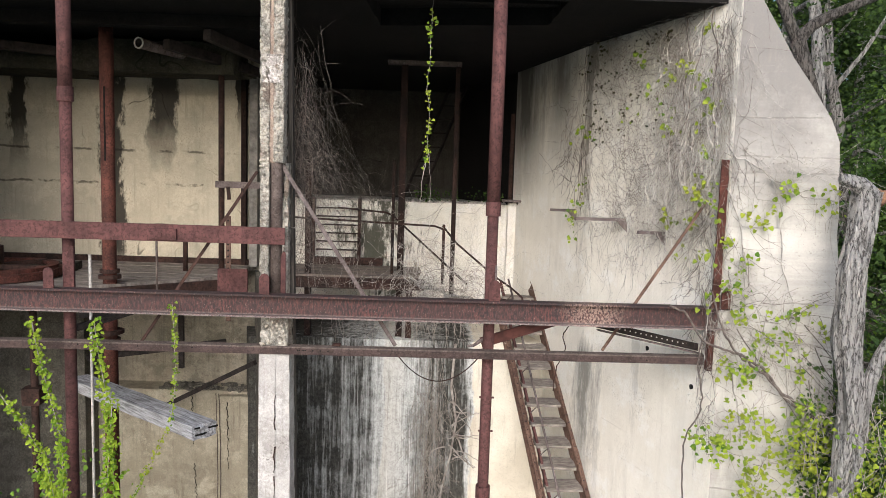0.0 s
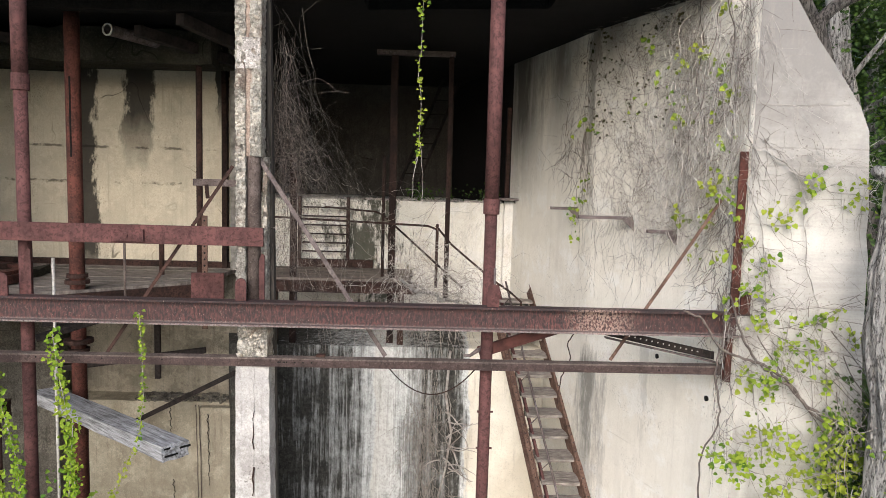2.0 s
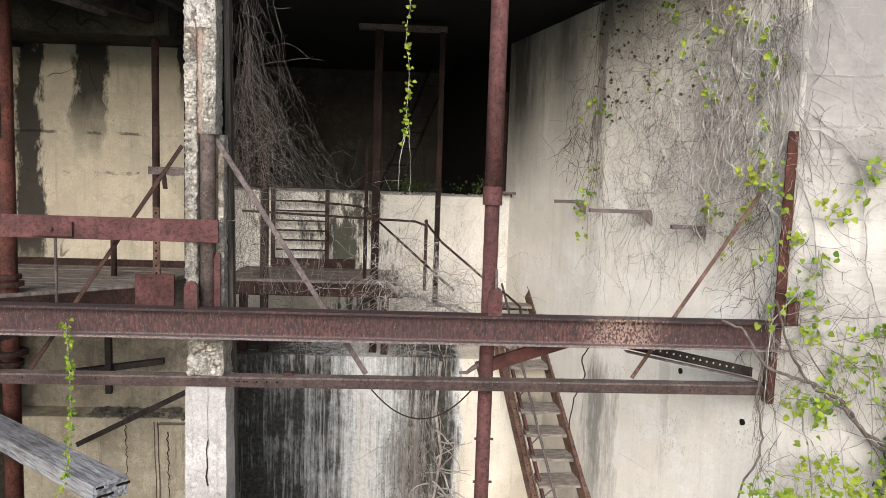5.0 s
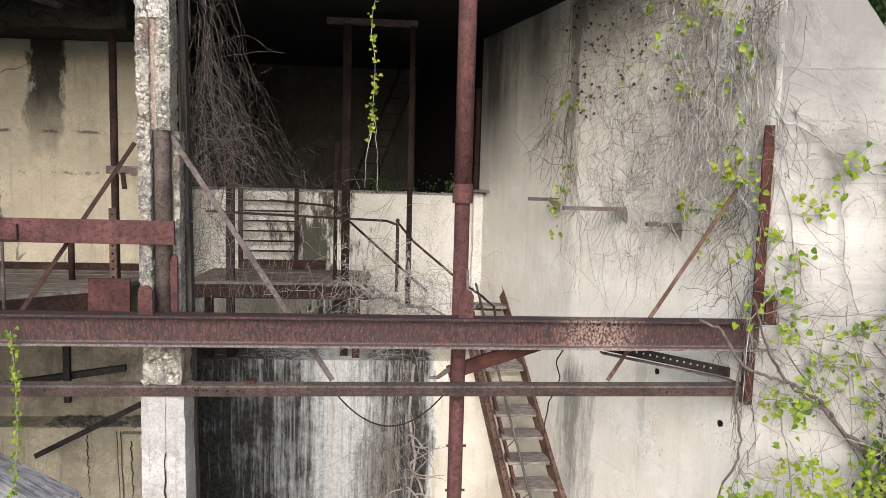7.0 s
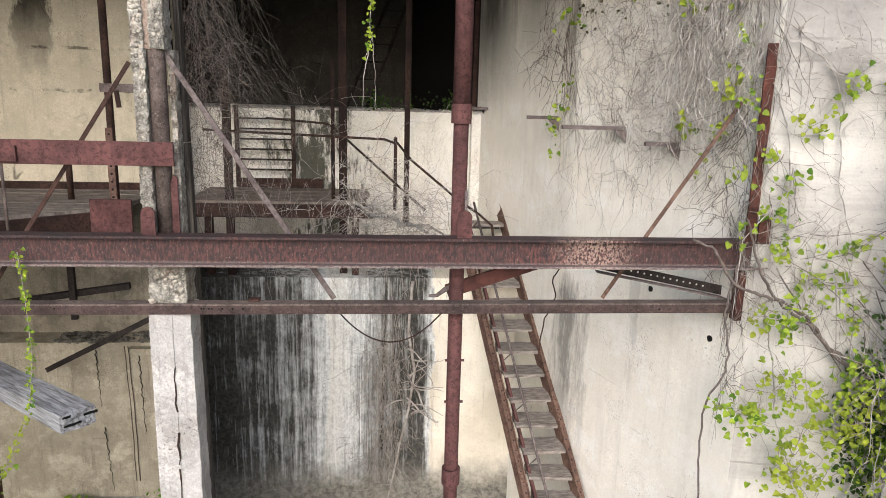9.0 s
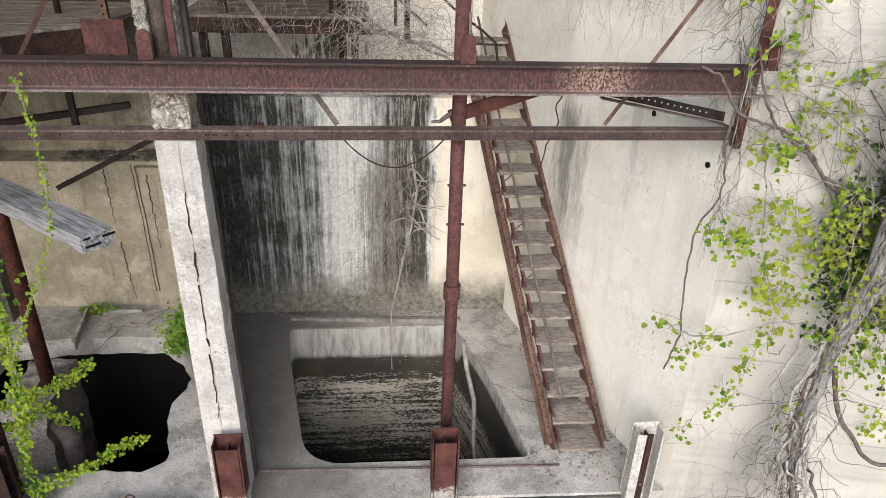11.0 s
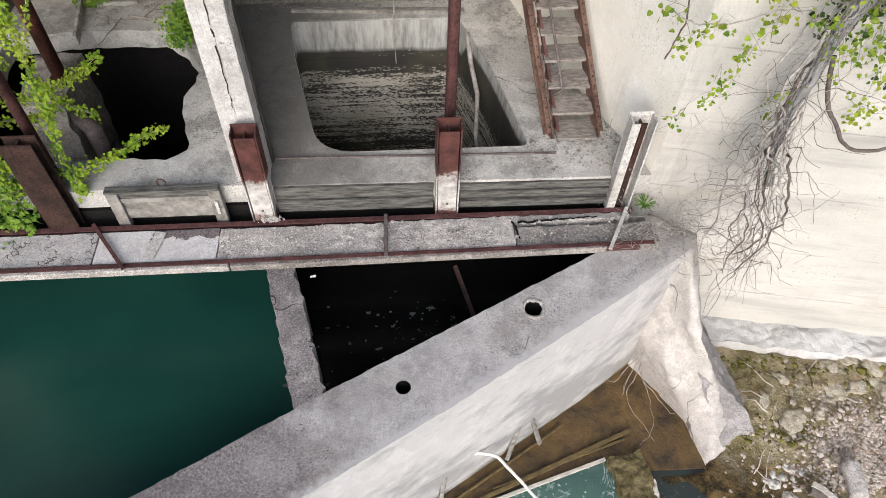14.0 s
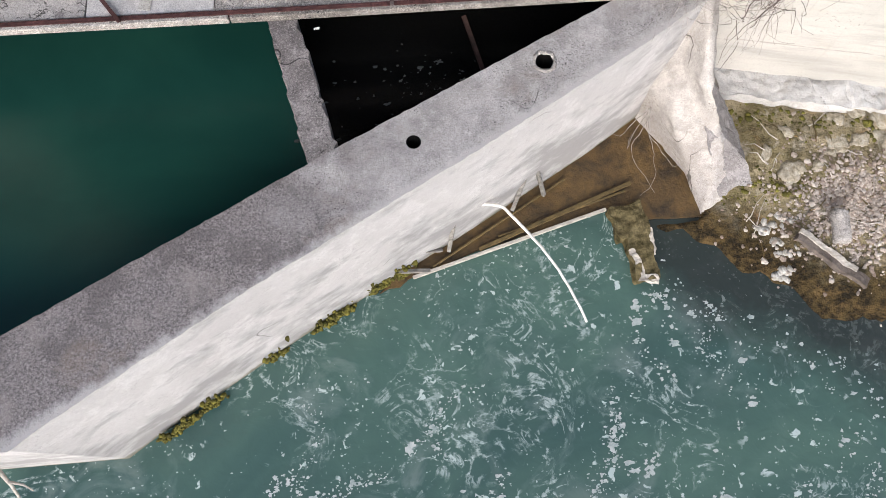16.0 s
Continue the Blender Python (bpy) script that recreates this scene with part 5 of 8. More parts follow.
def bank(x, y):
    n = noise.noise(Vector((x * 0.9, y * 0.9, 3))) * 0.12 + noise.noise(Vector((x * 3, y * 3, 7))) * 0.07 + noise.noise(Vector((x * 8, y * 8, 5))) * 0.035
    shore = float(np.interp(x, (3.4, 3.7, 4.17, 4.79, 5.35, 5.76, 6.6, 9), (5.2, 5.02, 4.66, 4.3, 3.9, 3.5, 3.3, 2.5))) + 0.06 * math.sin(5 * x) + 0.05 * math.sin(13 * x)
    rise = max(-0.5, min(1.0, (y - shore) / 1.4))
    z = RIVER_Z + 0.01 + 0.28 * rise + n * (0.3 + 0.7 * max(0, rise))
    if y > 4.95 and x < 4.3:
        z = RIVER_Z - 0.05
    return z


NX, NY = 96, 84
grid = [[bm.verts.new((3.4 + i * 0.085, 1.4 + j * 0.075, bank(3.4 + i * 0.085, 1.4 + j * 0.075))) for j in range(NY)] for i in range(NX)]
for i in range(NX - 1):
    for j in range(NY - 1):
        bm.faces.new((grid[i][j], grid[i + 1][j], grid[i + 1][j + 1], grid[i][j + 1]))
thing("ground_bank", bm, BANK, "wet stony river bank with algae", "ground", kind="structure", smooth=True)
bm = bmesh.new()
hill = [[bm.verts.new((4.2 + i * 3.0, 7.9 + j * 3.0 - 0.6 * i * (j == 0), 2.3 + 0.05 * i * 3 + 0.16 * j * 3 + noise.noise(Vector((i, j, 0))) * 0.5 * (j > 0))) for j in range(24)] for i in range(28)]
for i in range(27):
    for j in range(23):
        bm.faces.new((hill[i][j], hill[i + 1][j], hill[i + 1][j + 1], hill[i][j + 1]))
thing("ground_hillside", bm, FORESTFLOOR, "wooded hillside ground behind the wall", "ground", kind="structure", smooth=True)
bm = box(bmesh.new(), 11, 400, 6, 400, -4.2, -3.75)
box(bm, -400, -9.9, 7.0, 400, -4.2, -3.75)
thing("ground", bm, FORESTFLOOR, "far ground", "ground", kind="structure")

# submerged apron of timber and silt
bm = deck(bmesh.new(), jag([(-0.6, 4.16), (0.12, 4.46), (1.17, 4.80), (2.86, 5.24), (3.45, 5.03), (4.31, 5.02), (4.4, 5.6), (3.95, 6.9), (2.4, 6.5), (0.4, 5.2)], 0.15, 0.02, 2), [], -3.9, -3.66)
apron = thing("silt_apron", bm, SILT, "brown silted timber apron at the wall's foot", "apron", kind="structure")
for a, b, w, mat in (((-0.1, 4.36, -3.63), (2.86, 5.22, -3.63), 0.05, PALEWOOD), ((0.9, 4.72, -3.63), (3.3, 5.62, -3.62), 0.06, SILTWOOD), ((1.2, 4.9, -3.64), (3.2, 5.5, -3.63), 0.03, SILTWOOD), ((0.2, 4.5, -3.62), (2.3, 5.75, -3.62), 0.03, SILTWOOD)):
    part("edge_timber", bar(bmesh.new(), a, b, w, 0.05, 0.008), mat, apron, "long silted timber")

for n, pts in enumerate((((1.55, 7.24), (2.11, 7.27), (2.64, 7.30)), ((1.46, 7.355), (1.53, 7.07), (1.54, 6.96)))):
    line = []
    for (xa, ya), (xb, yb) in zip(pts, pts[1:]):
        for k in range(9):
            f = k / 9
            w = 0.03 * noise.noise(Vector((k * 0.9, n * 7.0, xa)))
            line.append((xa + (xb - xa) * f + w * 0.5, ya + (yb - ya) * f + w, WALK - 0.018))
    thing("slab_crack", tube(bmesh.new(), line, 0.016, 0.007, 6), HOLLOW, "black ragged crack across the walkway", "crack", "walkway cracks", kind="structure")

# ---- pier ----
pier = holder("concrete_pier", "tall spalled white concrete pier round a rusty pipe", "pier")
def flared(bm):
    """Widens the shaft a little towards its foot."""
    for v in bm.verts:
        if v.co.x > -1.66:
            v.co.x += 0.05 * (1 - (v.co.z - FLOOR) / 4.2)
    return bm


bm = rough_box(bmesh.new(), -1.89, -1.70, 7.70, 7.98, FLOOR, 4.03, 0.05, 0.007, 9, 1)
part("shaft_face", bm, PIERW, pier, "white limewashed half of the shaft")
bm = flared(rough_box(bmesh.new(), -1.71, -1.55, 7.708, 7.98, FLOOR, 4.03, 0.05, 0.012, 9, 2))
part("shaft_face", bm, PIERW, pier, "greyer half of the shaft behind a crack")
bm = rough_box(bmesh.new(), -1.87, -1.57, 7.71, 7.98, 4.03, 4.4, 0.03, 0.022, 14, 3)
part("spalled_collar", bm, AGGR, pier, "spalled gritty collar")
bm = rough_box(bmesh.new(), -1.885, -1.79, 7.70, 7.9, 4.4, 6.12, 0.02, 0.020, 30, 4)
part("spalled_casing", bm, AGGR, pier, "broken aggregate edge")
bm = rough_box(bmesh.new(), -1.645, -1.60, 7.82, 7.95, 4.4, 6.12, 0.03, 0.014, 20, 8)
part("spalled_casing", bm, AGGR, pier)
bm = rough_box(bmesh.new(), -1.89, -1.79, 7.70, 7.9, 6.12, 8.0, 0.02, 0.019, 30, 5)
part("spalled_casing", bm, AGGR, pier)
bm = rough_box(bmesh.new(), -1.745, -1.635, 7.705, 7.9, 6.12, 8.0, 0.02, 0.019, 30, 6)
part("spalled_casing", bm, AGGR, pier)
bm = rough_box(bmesh.new(), -1.80, -1.73, 7.722, 7.9, 6.12, 8.0, 0.03, 0.010, 20, 16)
part("spalled_casing", bm, STAINEDC, pier, "rust-stained concrete over the pipe")
bm = rough_box(bmesh.new(), -1.87, -1.645, 7.700, 7.88, 6.98, 7.28, 0.03, 0.012, 18, 7)
part("plaster_band", bm, ROUGHC, pier, "dull band of surviving plaster")
bm = tube(bmesh.new(), [(-1.725, 7.79, 4.3), (-1.725, 7.79, 8.0)], 0.068, sides=18)
part("pipe_core", bm, DUSTRUST, pier, "exposed rusty pipe", smooth=True)
for z0, z1, w in ((0.95, 1.10, 0.014), (1.15, 1.75, 0.022), (1.86, 1.95, 0.03), (2.0, 2.55, 0.016), (2.6, 2.9, 0.026), (3.1, 3.5, 0.018)):
    bm = bmesh.new()
    for i in range(5):
        za, zb = z0 + (z1 - z0) * i / 5, z0 + (z1 - z0) * (i + 1) / 5 + 0.004
        bar(bm, (-1.705 + 0.008 * math.sin(za * 31), 7.694, za), (-1.705 + 0.008 * math.sin(zb * 31), 7.694, zb), w * (0.25 + 0.4 * math.sin(za * 47) ** 2), 0.012, 0, (0, 1, 0))
    part("rust_crack", bm, DARKRUST, pier, "rust-stained vertical crack")
rng = random.Random(12)
for x0, x1, z0, z1, n in ((-1.88, -1.80, 5.75, 6.95, 130), (-1.88, -1.80, 7.3, 8.0, 70), (-1.71, -1.65, 7.3, 8.0, 40), (-1.72, -1.65, 6.15, 6.95, 50), (-1.86, -1.59, 4.05, 4.4, 40)):
    bm = bmesh.new()
    for _ in range(n):
        stone(bm, rng, (rng.uniform(x0, x1), 7.712 if x1 < -1.7 or z0 < 5 else 7.716, rng.uniform(z0, z1)), rng.uniform(0.008, 0.024), 0.9)
    tagged(part("cobble_edge", bm, COBBLE, pier, smooth=True), "pale rounded cobbles bared in the concrete", kind="stuff")
strip = holder("timber_strip", "dark weathered timber upright fixed beside the pier", "timber")
def strip_x(z):
    return -1.515 - 0.145 * (z - FLOOR) / 8.2


for z0, z1 in ((FLOOR, 2.62), (2.63, 5.38), (5.39, 8.0)):
    part("board", bar(bmesh.new(), (strip_x(z0) + 0.02, 8.03, z0), (strip_x(z1) + 0.02, 8.03, z1), 0.05, 0.10, 0.006, (0, 1, 0)), DARKWOOD, strip)
bm = bmesh.new()
bar(bm, (strip_x(FLOOR) - 0.03, 7.965, FLOOR), (strip_x(7.98) - 0.03, 7.965, 7.98), 0.012, 0.06, 0, (0, 1, 0))
thing("steel_angle", bm, BLACKIRON, "dark steel angle running up the pier's edge", "angle")

# ---- steel frame ----
def i_beam(bm, x0, x1, yc, z0, z1, w, tf=0.02, tw=0.014):
    box(bm, x0, x1, yc - w / 2, yc + w / 2, z0, z0 + tf)
    box(bm, x0, x1, yc - w / 2, yc + w / 2, z1 - tf, z1)
    box(bm, x0, x1, yc - tw / 2, yc + tw / 2, z0 + tf, z1 - tf)
    return bm


beam = thing("main_beam", i_beam(bmesh.new(), -9.4, 3.36, 7.64, 4.4225, 4.672, 0.16), BEAMRUST, "rusty purple-brown steel I-beam across the bays", "beam")
for x, w in ((-4.17, 0.11), (-1.81, 0.11), (0.73, 0.12), (3.275, 0.10)):
    bm = bmesh.new()
    pts = [(x - w / 2, 4.672), (x + w / 2, 4.672), (x + w / 2, 4.86), (x + w / 2 - 0.02, 4.892), (x, 4.905), (x - w / 2 + 0.02, 4.892), (x - w / 2, 4.86)]
    front = 7.60 if x < 3 else 7.535
    panel(bm, [(a, front, b) for a, b in pts], [(a, front + 0.02, b) for a, b in pts])
    part("ear_plate", bm, RUSTRED if x > 3 else RUST, beam, "small round-topped upright plate")
    bm = bmesh.new()
    pts = [(x + 0.08, 4.66), (x + 0.2, 4.66), (x + 0.2, 5.12), (x + 0.17, 5.14), (x + 0.11, 4.98)]
    if x < 0:
        panel(bm, [(a, 7.76, b) for a, b in pts], [(a, 7.775, b) for a, b in pts])
        part("curved_bracket", bm, RUST, beam, "curved rusty bracket plate")
rail = holder("lower_rail", "rusty steel channel rail under the main beam", "rail")
for name, (y0, y1, z0, z1), lab in (("rail_web", (7.68, 7.695, 4.0, 4.075), "upright web with old bolt holes"), ("rail_flange", (7.68, 7.80, 4.075, 4.09), "flat top flange")):
    bm = bmesh.new()
    panel(bm, [(-9.4, y0, z0 - 0.04), (3.22, y0, z0), (3.22, y1, z0), (-9.4, y1, z0 - 0.04)], [(-9.4, y0, z1 - 0.04), (3.22, y0, z1), (3.22, y1, z1), (-9.4, y1, z1 - 0.04)])
    part(name, bm, DUSTRUST if "flange" in name else RAILRUST, rail, lab)
rng = random.Random(4)
for i in range(12):
    x = -1.45 + i * 0.085 if i < 5 else rng.uniform(-4.4, 3.1)
    bm = tube(bmesh.new(), [(x, 7.678, 4.035), (x, 7.69, 4.035)], 0.009, sides=8)
    part("bolt_hole", bm, HOLLOW, rail)
bm = box(bmesh.new(), -1.42 + 0.35, -1.42 + 0.44, 7.72, 7.8, 4.085, 4.105)
part("loose_clip", bm, DARKRUST, rail, "loose metal clip on the flange")
flat = thing("flat_beam", box(bmesh.new(), -9.4, -1.6, 7.66, 7.685, 5.22, 5.41, 0.006), RUST, "rusty flat steel beam", "beam")
part("splice_plate", box(bmesh.new(), -3.10, -2.78, 7.63, 7.66, 5.24, 5.365, 0.006), RUST, flat, "bolted splice plate")
part("bolt", tube(bmesh.new(), [(-2.95, 7.61, 5.30), (-2.95, 7.635, 5.30)], 0.02, sides=8), RUST, flat)


def pipe_column(x, collars, thick_from):
    col = holder("pipe_column", "rusty steel pipe column with sleeve couplings", "column", "pipe columns")
    part("shaft", tube(bmesh.new(), [(x, 7.85, FLOOR), (x, 7.85, thick_from)], 0.064, sides=20), RUST, col, smooth=True)
    part("shaft", tube(bmesh.new(), [(x, 7.85, thick_from), (x, 7.85, 8.0)], 0.075, sides=20), RUST, col, smooth=True)
    for z in collars:
        part("coupling", tube(bmesh.new(), [(x, 7.85, z - 0.08), (x, 7.85, z - 0.07), (x, 7.85, z + 0.07), (x, 7.85, z + 0.08)], 0.085, 0.085, sides=20), RUST, col, "slightly wider sleeve coupling", smooth=False)
    return col


pipe_column(-4.07, (6.80,), 6.8)
c = pipe_column(0.70, (5.68, 2.36), 5.68)
for z in (3.1, 3.5):
    part("bolt", tube(bmesh.new(), [(0.62, 7.85, z), (0.79, 7.85, z)], 0.012, sides=8), RUST, c)
bm = tube(bmesh.new(), [(0.75, 7.76, 5.05), (0.755, 7.75, 4.8), (0.76, 7.75, 4.66)], 0.012, sides=8)
part("side_rod", bm, STEEL, c, "thin rod strapped to the pipe", smooth=True)
bm = bmesh.new()
rough_box(bm, 3.135, 3.22, 7.57, 7.585, 4.66, 6.3, 0.05, 0.012, 7, 2)
rough_box(bm, 3.205, 3.22, 7.57, 7.70, 4.66, 6.15, 0.06, 0.008, 9, 3)
box(bm, 3.14, 3.20, 7.60, 7.7, 3.95, 4.40)
thing("corner_column", bm, RUSTRED, "rusty steel column stub against the wall corner", "column")


def brace(a, b, mat=STEEL, w=0.012, h=0.045):
    bm = bar(bmesh.new(), a, b, w, h, 0.003)
    return thing("brace", bm, mat, "flat steel diagonal brace", "brace", "diagonal braces")


brace((-1.69, 7.80, 6.13), (-0.36, 7.80, 4.09))
brace((-1.94, 7.80, 6.02), (-3.24, 7.80, 4.06), DARKRUST, 0.012, 0.034)
brace((3.10, 7.80, 5.86), (2.0, 7.80, 4.10), STAIRRUST, 0.012, 0.034)
bm = bar(bmesh.new(), (0.62, 7.90, 4.13), (1.45, 7.90, 4.41), 0.05, 0.12, 0.008)
thing("stub_bar", bm, GUIDE, "thick rusty bar with a curled end under the beam", "bar")
bm = tube(bmesh.new(), [(0.70, 7.88, 4.2), (0.60, 7.88, 4.15), (0.53, 7.87, 4.10), (0.46, 7.86, 4.10)], 0.03, 0.012, sides=8)
thing("curled_plate", bm, STEEL, "curled torn steel strap beside the pipe column", "strap")
perf = thing("perforated_angle", bar(bmesh.new(), (1.95, 7.90, 4.39), (3.24, 7.90, 4.13), 0.01, 0.085), BLACKIRON, "perforated steel angle leaning under the beam", "angle")
for i in range(14):
    f = 0.16 + i * 0.048
    x, z = 1.95 + 1.29 * f, 4.395 - 0.26 * f
    # Pale disc: the light seen through the hole is put into colour.
    part("bolt_hole", tube(bmesh.new(), [(x, 7.893, z), (x, 7.90, z)], 0.009, sides=8), PALEST, perf, "pale disc standing for light through a punched hole")
part("lower_leg", bar(bmesh.new(), (1.95, 7.86, 4.33), (3.24, 7.86, 4.07), 0.08, 0.012), STEEL, perf)

# gate guides
def guide(x, pale=False):
    g = holder("gate_guide", "short rusty steel channel guide with a limewashed foot", "guide", "gate guides")
    m0 = PALEST if pale else GUIDE
    if pale:
        part("front_plate", box(bmesh.new(), x - 0.04, x + 0.06, 7.46, 7.475, -0.72, 0.74, 0.003), DARKRUST, g, "brown inner strip")
        part("side_plate", box(bmesh.new(), x - 0.15, x - 0.045, 7.40, 7.42, -0.72, 0.78, 0.003), PALEST, g)
    else:
        part("front_plate", box(bmesh.new(), x - 0.115, x + 0.115, 7.42, 7.435, -0.72, 0.74, 0.003), GUIDE, g)
    part("back_plate", box(bmesh.new(), x - 0.15, x + 0.15, 7.57, 7.585, -0.72, 0.82, 0.003), m0, g)
    for s in (-1, 1):
        part("side_flange", box(bmesh.new(), x + s * 0.135 - 0.008, x + s * 0.135 + 0.008, 7.40, 7.57, -0.72, 0.80, 0.002), m0, g)
    part("web", box(bmesh.new(), x - 0.006, x + 0.006, 7.436, 7.57, 0.2, 0.72), GUIDE, g)
    for z in (0.05, -0.45):
        part("bolt", tube(bmesh.new(), [(x, 7.405, z), (x, 7.42, z)], 0.015, sides=8), STEEL, g)
    return g


for x in (-1.61, 0.66):
    guide(x)
g = guide(2.87, True)
bm = bmesh.new()
box(bm, -4.22, -3.86, 7.42, 7.44, -0.72, 0.74)
box(bm, -4.22, -3.86, 7.57, 7.59, -0.72, 0.74)
box(bm, -4.05, -4.03, 7.44, 7.57, -0.72, 0.72)
thing("wide_gate_guide", bm, DARKRUST, "wide rusty steel channel guide among leaves", "guide", "gate guides")

# small sluice gate
gate = holder("sluice_gate", "small weathered timber sluice gate in a frame", "gate")
for x in (-3.33, -2.14):
    part("frame_post", box(bmesh.new(), x - 0.07, x + 0.07, 7.46, 7.55, -0.72, -0.08, 0.008), GREYWOOD, gate)
part("frame_head", box(bmesh.new(), -3.40, -2.07, 7.45, 7.56, -0.105, -0.075, 0.006), WETWOOD, gate, "thin dark head board")
part("gate_board", box(bmesh.new(), -3.26, -2.21, 7.49, 7.54, -0.30, -0.23, 0.006), GREYWOOD, gate, "pale upper board")
part("gate_board", box(bmesh.new(), -3.26, -2.21, 7.51, 7.55, -0.225, -0.13, 0.006), WETWOOD, gate)
part("gate_board", rough_box(bmesh.new(), -3.26, -2.21, 7.51, 7.55, -0.6, -0.305, 0.06, 0.01, 6, 3), GREYWOOD, gate)
ring = [(-2.72 + 0.05 * math.cos(a), 7.52, 0.0 + 0.06 * math.sin(a)) for a in (-0.9 + k * 0.55 for k in range(10))]
part("lifting_ring", tube(bmesh.new(), ring, 0.009, sides=8), RUST, gate, "small steel lifting ring", smooth=True)
part("latch", box(bmesh.new(), -2.16, -2.12, 7.43, 7.46, -0.5, -0.28, 0.004), PALEST, gate, "pale metal latch")

# ---- stair along the side wall ----
stair = holder("steel_stair", "steep rusty steel stair with worn plank treads", "stair")
S0, S1 = Vector((2.12, 8.25, FLOOR)), Vector((1.20, 12.15, 4.15))
run = S1 - S0
for dx, side in ((-0.04, -1), (0.565, 1)):
    o = Vector((dx, 0, 0))
    part("stringer", bar(bmesh.new(), S0 + o, S1 + o, 0.02, 0.20, 0.004), STAIRRUST, stair, "rusty steel channel stringer")
    for h in (0.105, -0.105):
        f = o + Vector((0.03 * side, 0, h))
        part("stringer_flange", bar(bmesh.new(), S0 + f, S1 + f, 0.075, 0.014, 0.003), STAIRRUST, stair)
    rivet = None
    for i in range(46):
        p = S0 + run * ((i + 0.5) / 46) + o + Vector((0.03 * side, -0.004, 0.114))
        if rivet is None:
            rivet = part("rivet", tube(bmesh.new(), [Vector((0, 0, -0.004)), Vector((0, 0, 0.006))], 0.011, sides=6), BLACKIRON, stair, "dark rivet")
            mesh = rivet.data
        else:
            rivet = new("rivet", mesh)
            rivet.parent = stair
        rivet.location = p
part("kick_angle", bar(bmesh.new(), S0 + Vector((0.04, 0, 0.07)), S1 + Vector((0.04, 0, 0.07)), 0.035, 0.06, 0.004), RUST, stair, "second inner angle")
N = 18
rng = random.Random(8)
for i in range(N):
    p = S0 + run * ((i + 0.35) / N)
    b = rough_box(bmesh.new(), -0.265, 0.265, -0.17, 0.15, -0.02, 0.02, 0.06, 0.008, 8, i)
    bmesh.ops.transform(b, matrix=pose(p.x + 0.29, p.y, p.z, rng.gauss(3, 2), rng.gauss(0, 1.2), rng.gauss(0, 1.0)), verts=b.verts)
    part("tread", b, STAIRWOOD, stair, "worn grey-brown plank tread")
    # Added dark board that blackens the gap below each tread.
    b = rough_box(bmesh.new(), -0.26, 0.26, 0.12, 0.14, -0.11, -0.022, 0.08, 0.006, 8, i)
    bmesh.ops.transform(b, matrix=pose(p.x + 0.29, p.y, p.z, 3, 0, 0), verts=b.verts)
    part("gap_board", b, WETWOOD, stair, "dark board added to blacken the gap under the tread")
a, b = S0 + run * 0.08, S0 + run * 0.98
lift = Vector((0.14, -0.05, 0.24))
hand = part("handrail", tube(bmesh.new(), [a + Vector((0.03, 0, 0.12)), a + lift, b + lift], 0.017, sides=10), STEEL, stair, "thin pipe handrail", smooth=True)
for i in range(8):
    p = S0 + run * (0.12 + i * 0.115)
    part("rail_bracket", tube(bmesh.new(), [p + Vector((0.03, 0, 0.10)), p + lift], 0.009, sides=6), STEEL, hand)

# ---- left bay ----
deckw = holder("mezzanine_deck", "worn grey plank deck on dark steel over the open bay", "deck", kind="structure")
poly = [(-4.72, 9.35), (-3.22, 10.62), (-3.02, 12.15), (-9.0, 12.15), (-9.0, 9.0)]
rng = random.Random(5)
y = 9.02
while y < 12.1:
    w = rng.uniform(0.17, 0.23)
    y1 = min(y + w, 12.12)
    edge = (lambda v: -4.72 + (v - 9.35) * 1.18 if v < 10.62 else -3.22 + (v - 10.62) * 0.13)
    x0, x1 = (max(-8.95, edge(v)) - 0.02 for v in (y, y1))
    lift = rng.uniform(-0.006, 0.006)
    bm = prism(bmesh.new(), [(-9.0, y), (x0, y), (x1, y1 - 0.008), (-9.0, y1 - 0.008)], 4.34, 4.40 + lift)
    part("plank", bm, DECKW, deckw)
    y = y1
bm = bmesh.new()
bar(bm, (-9.0, 9.0, 4.22), (-4.70, 9.36, 4.22), 0.06, 0.28)
bar(bm, (-4.72, 9.35, 4.22), (-3.2, 10.62, 4.22), 0.06, 0.28)
part("edge_girder", bm, DARKRUST, deckw, "dark crusted edge girder")
part("skirting_angle", box(bmesh.new(), -9.0, -3.0, 12.10, 12.17, 4.40, 4.50, 0.006), DARKRUST, deckw, "dark rail along the wall's foot")

post = holder("red_post", "thick red-rusted pipe post with bolted flanges", "post")
part("shaft", tube(bmesh.new(), [(-4.47, 9.7, FLOOR), (-4.47, 9.7, 8.0)], 0.092, sides=20), RUSTRED, post, smooth=True)
for z, r in ((4.50, 0.15), (4.58, 0.13), (3.72, 0.18), (3.60, 0.13), (FLOOR + 0.04, 0.15)):
    part("flange", tube(bmesh.new(), [(-4.47, 9.7, z - 0.025), (-4.47, 9.7, z + 0.025)], r, sides=18), DARKRUST, post)
part("slot", box(bmesh.new(), -4.475, -4.455, 9.60, 9.61, 6.1, 7.1), HOLLOW, post, "narrow dark slot")
base = holder("pipe_base", "mossy concrete pedestal and pipe stub below the red post", "pedestal")
part("block", rough_box(bmesh.new(), -4.95, -4.36, 9.2, 10.3, -3.02, FLOOR + 0.02, 0.1, 0.09, 4, 5), ROUGHD, base)
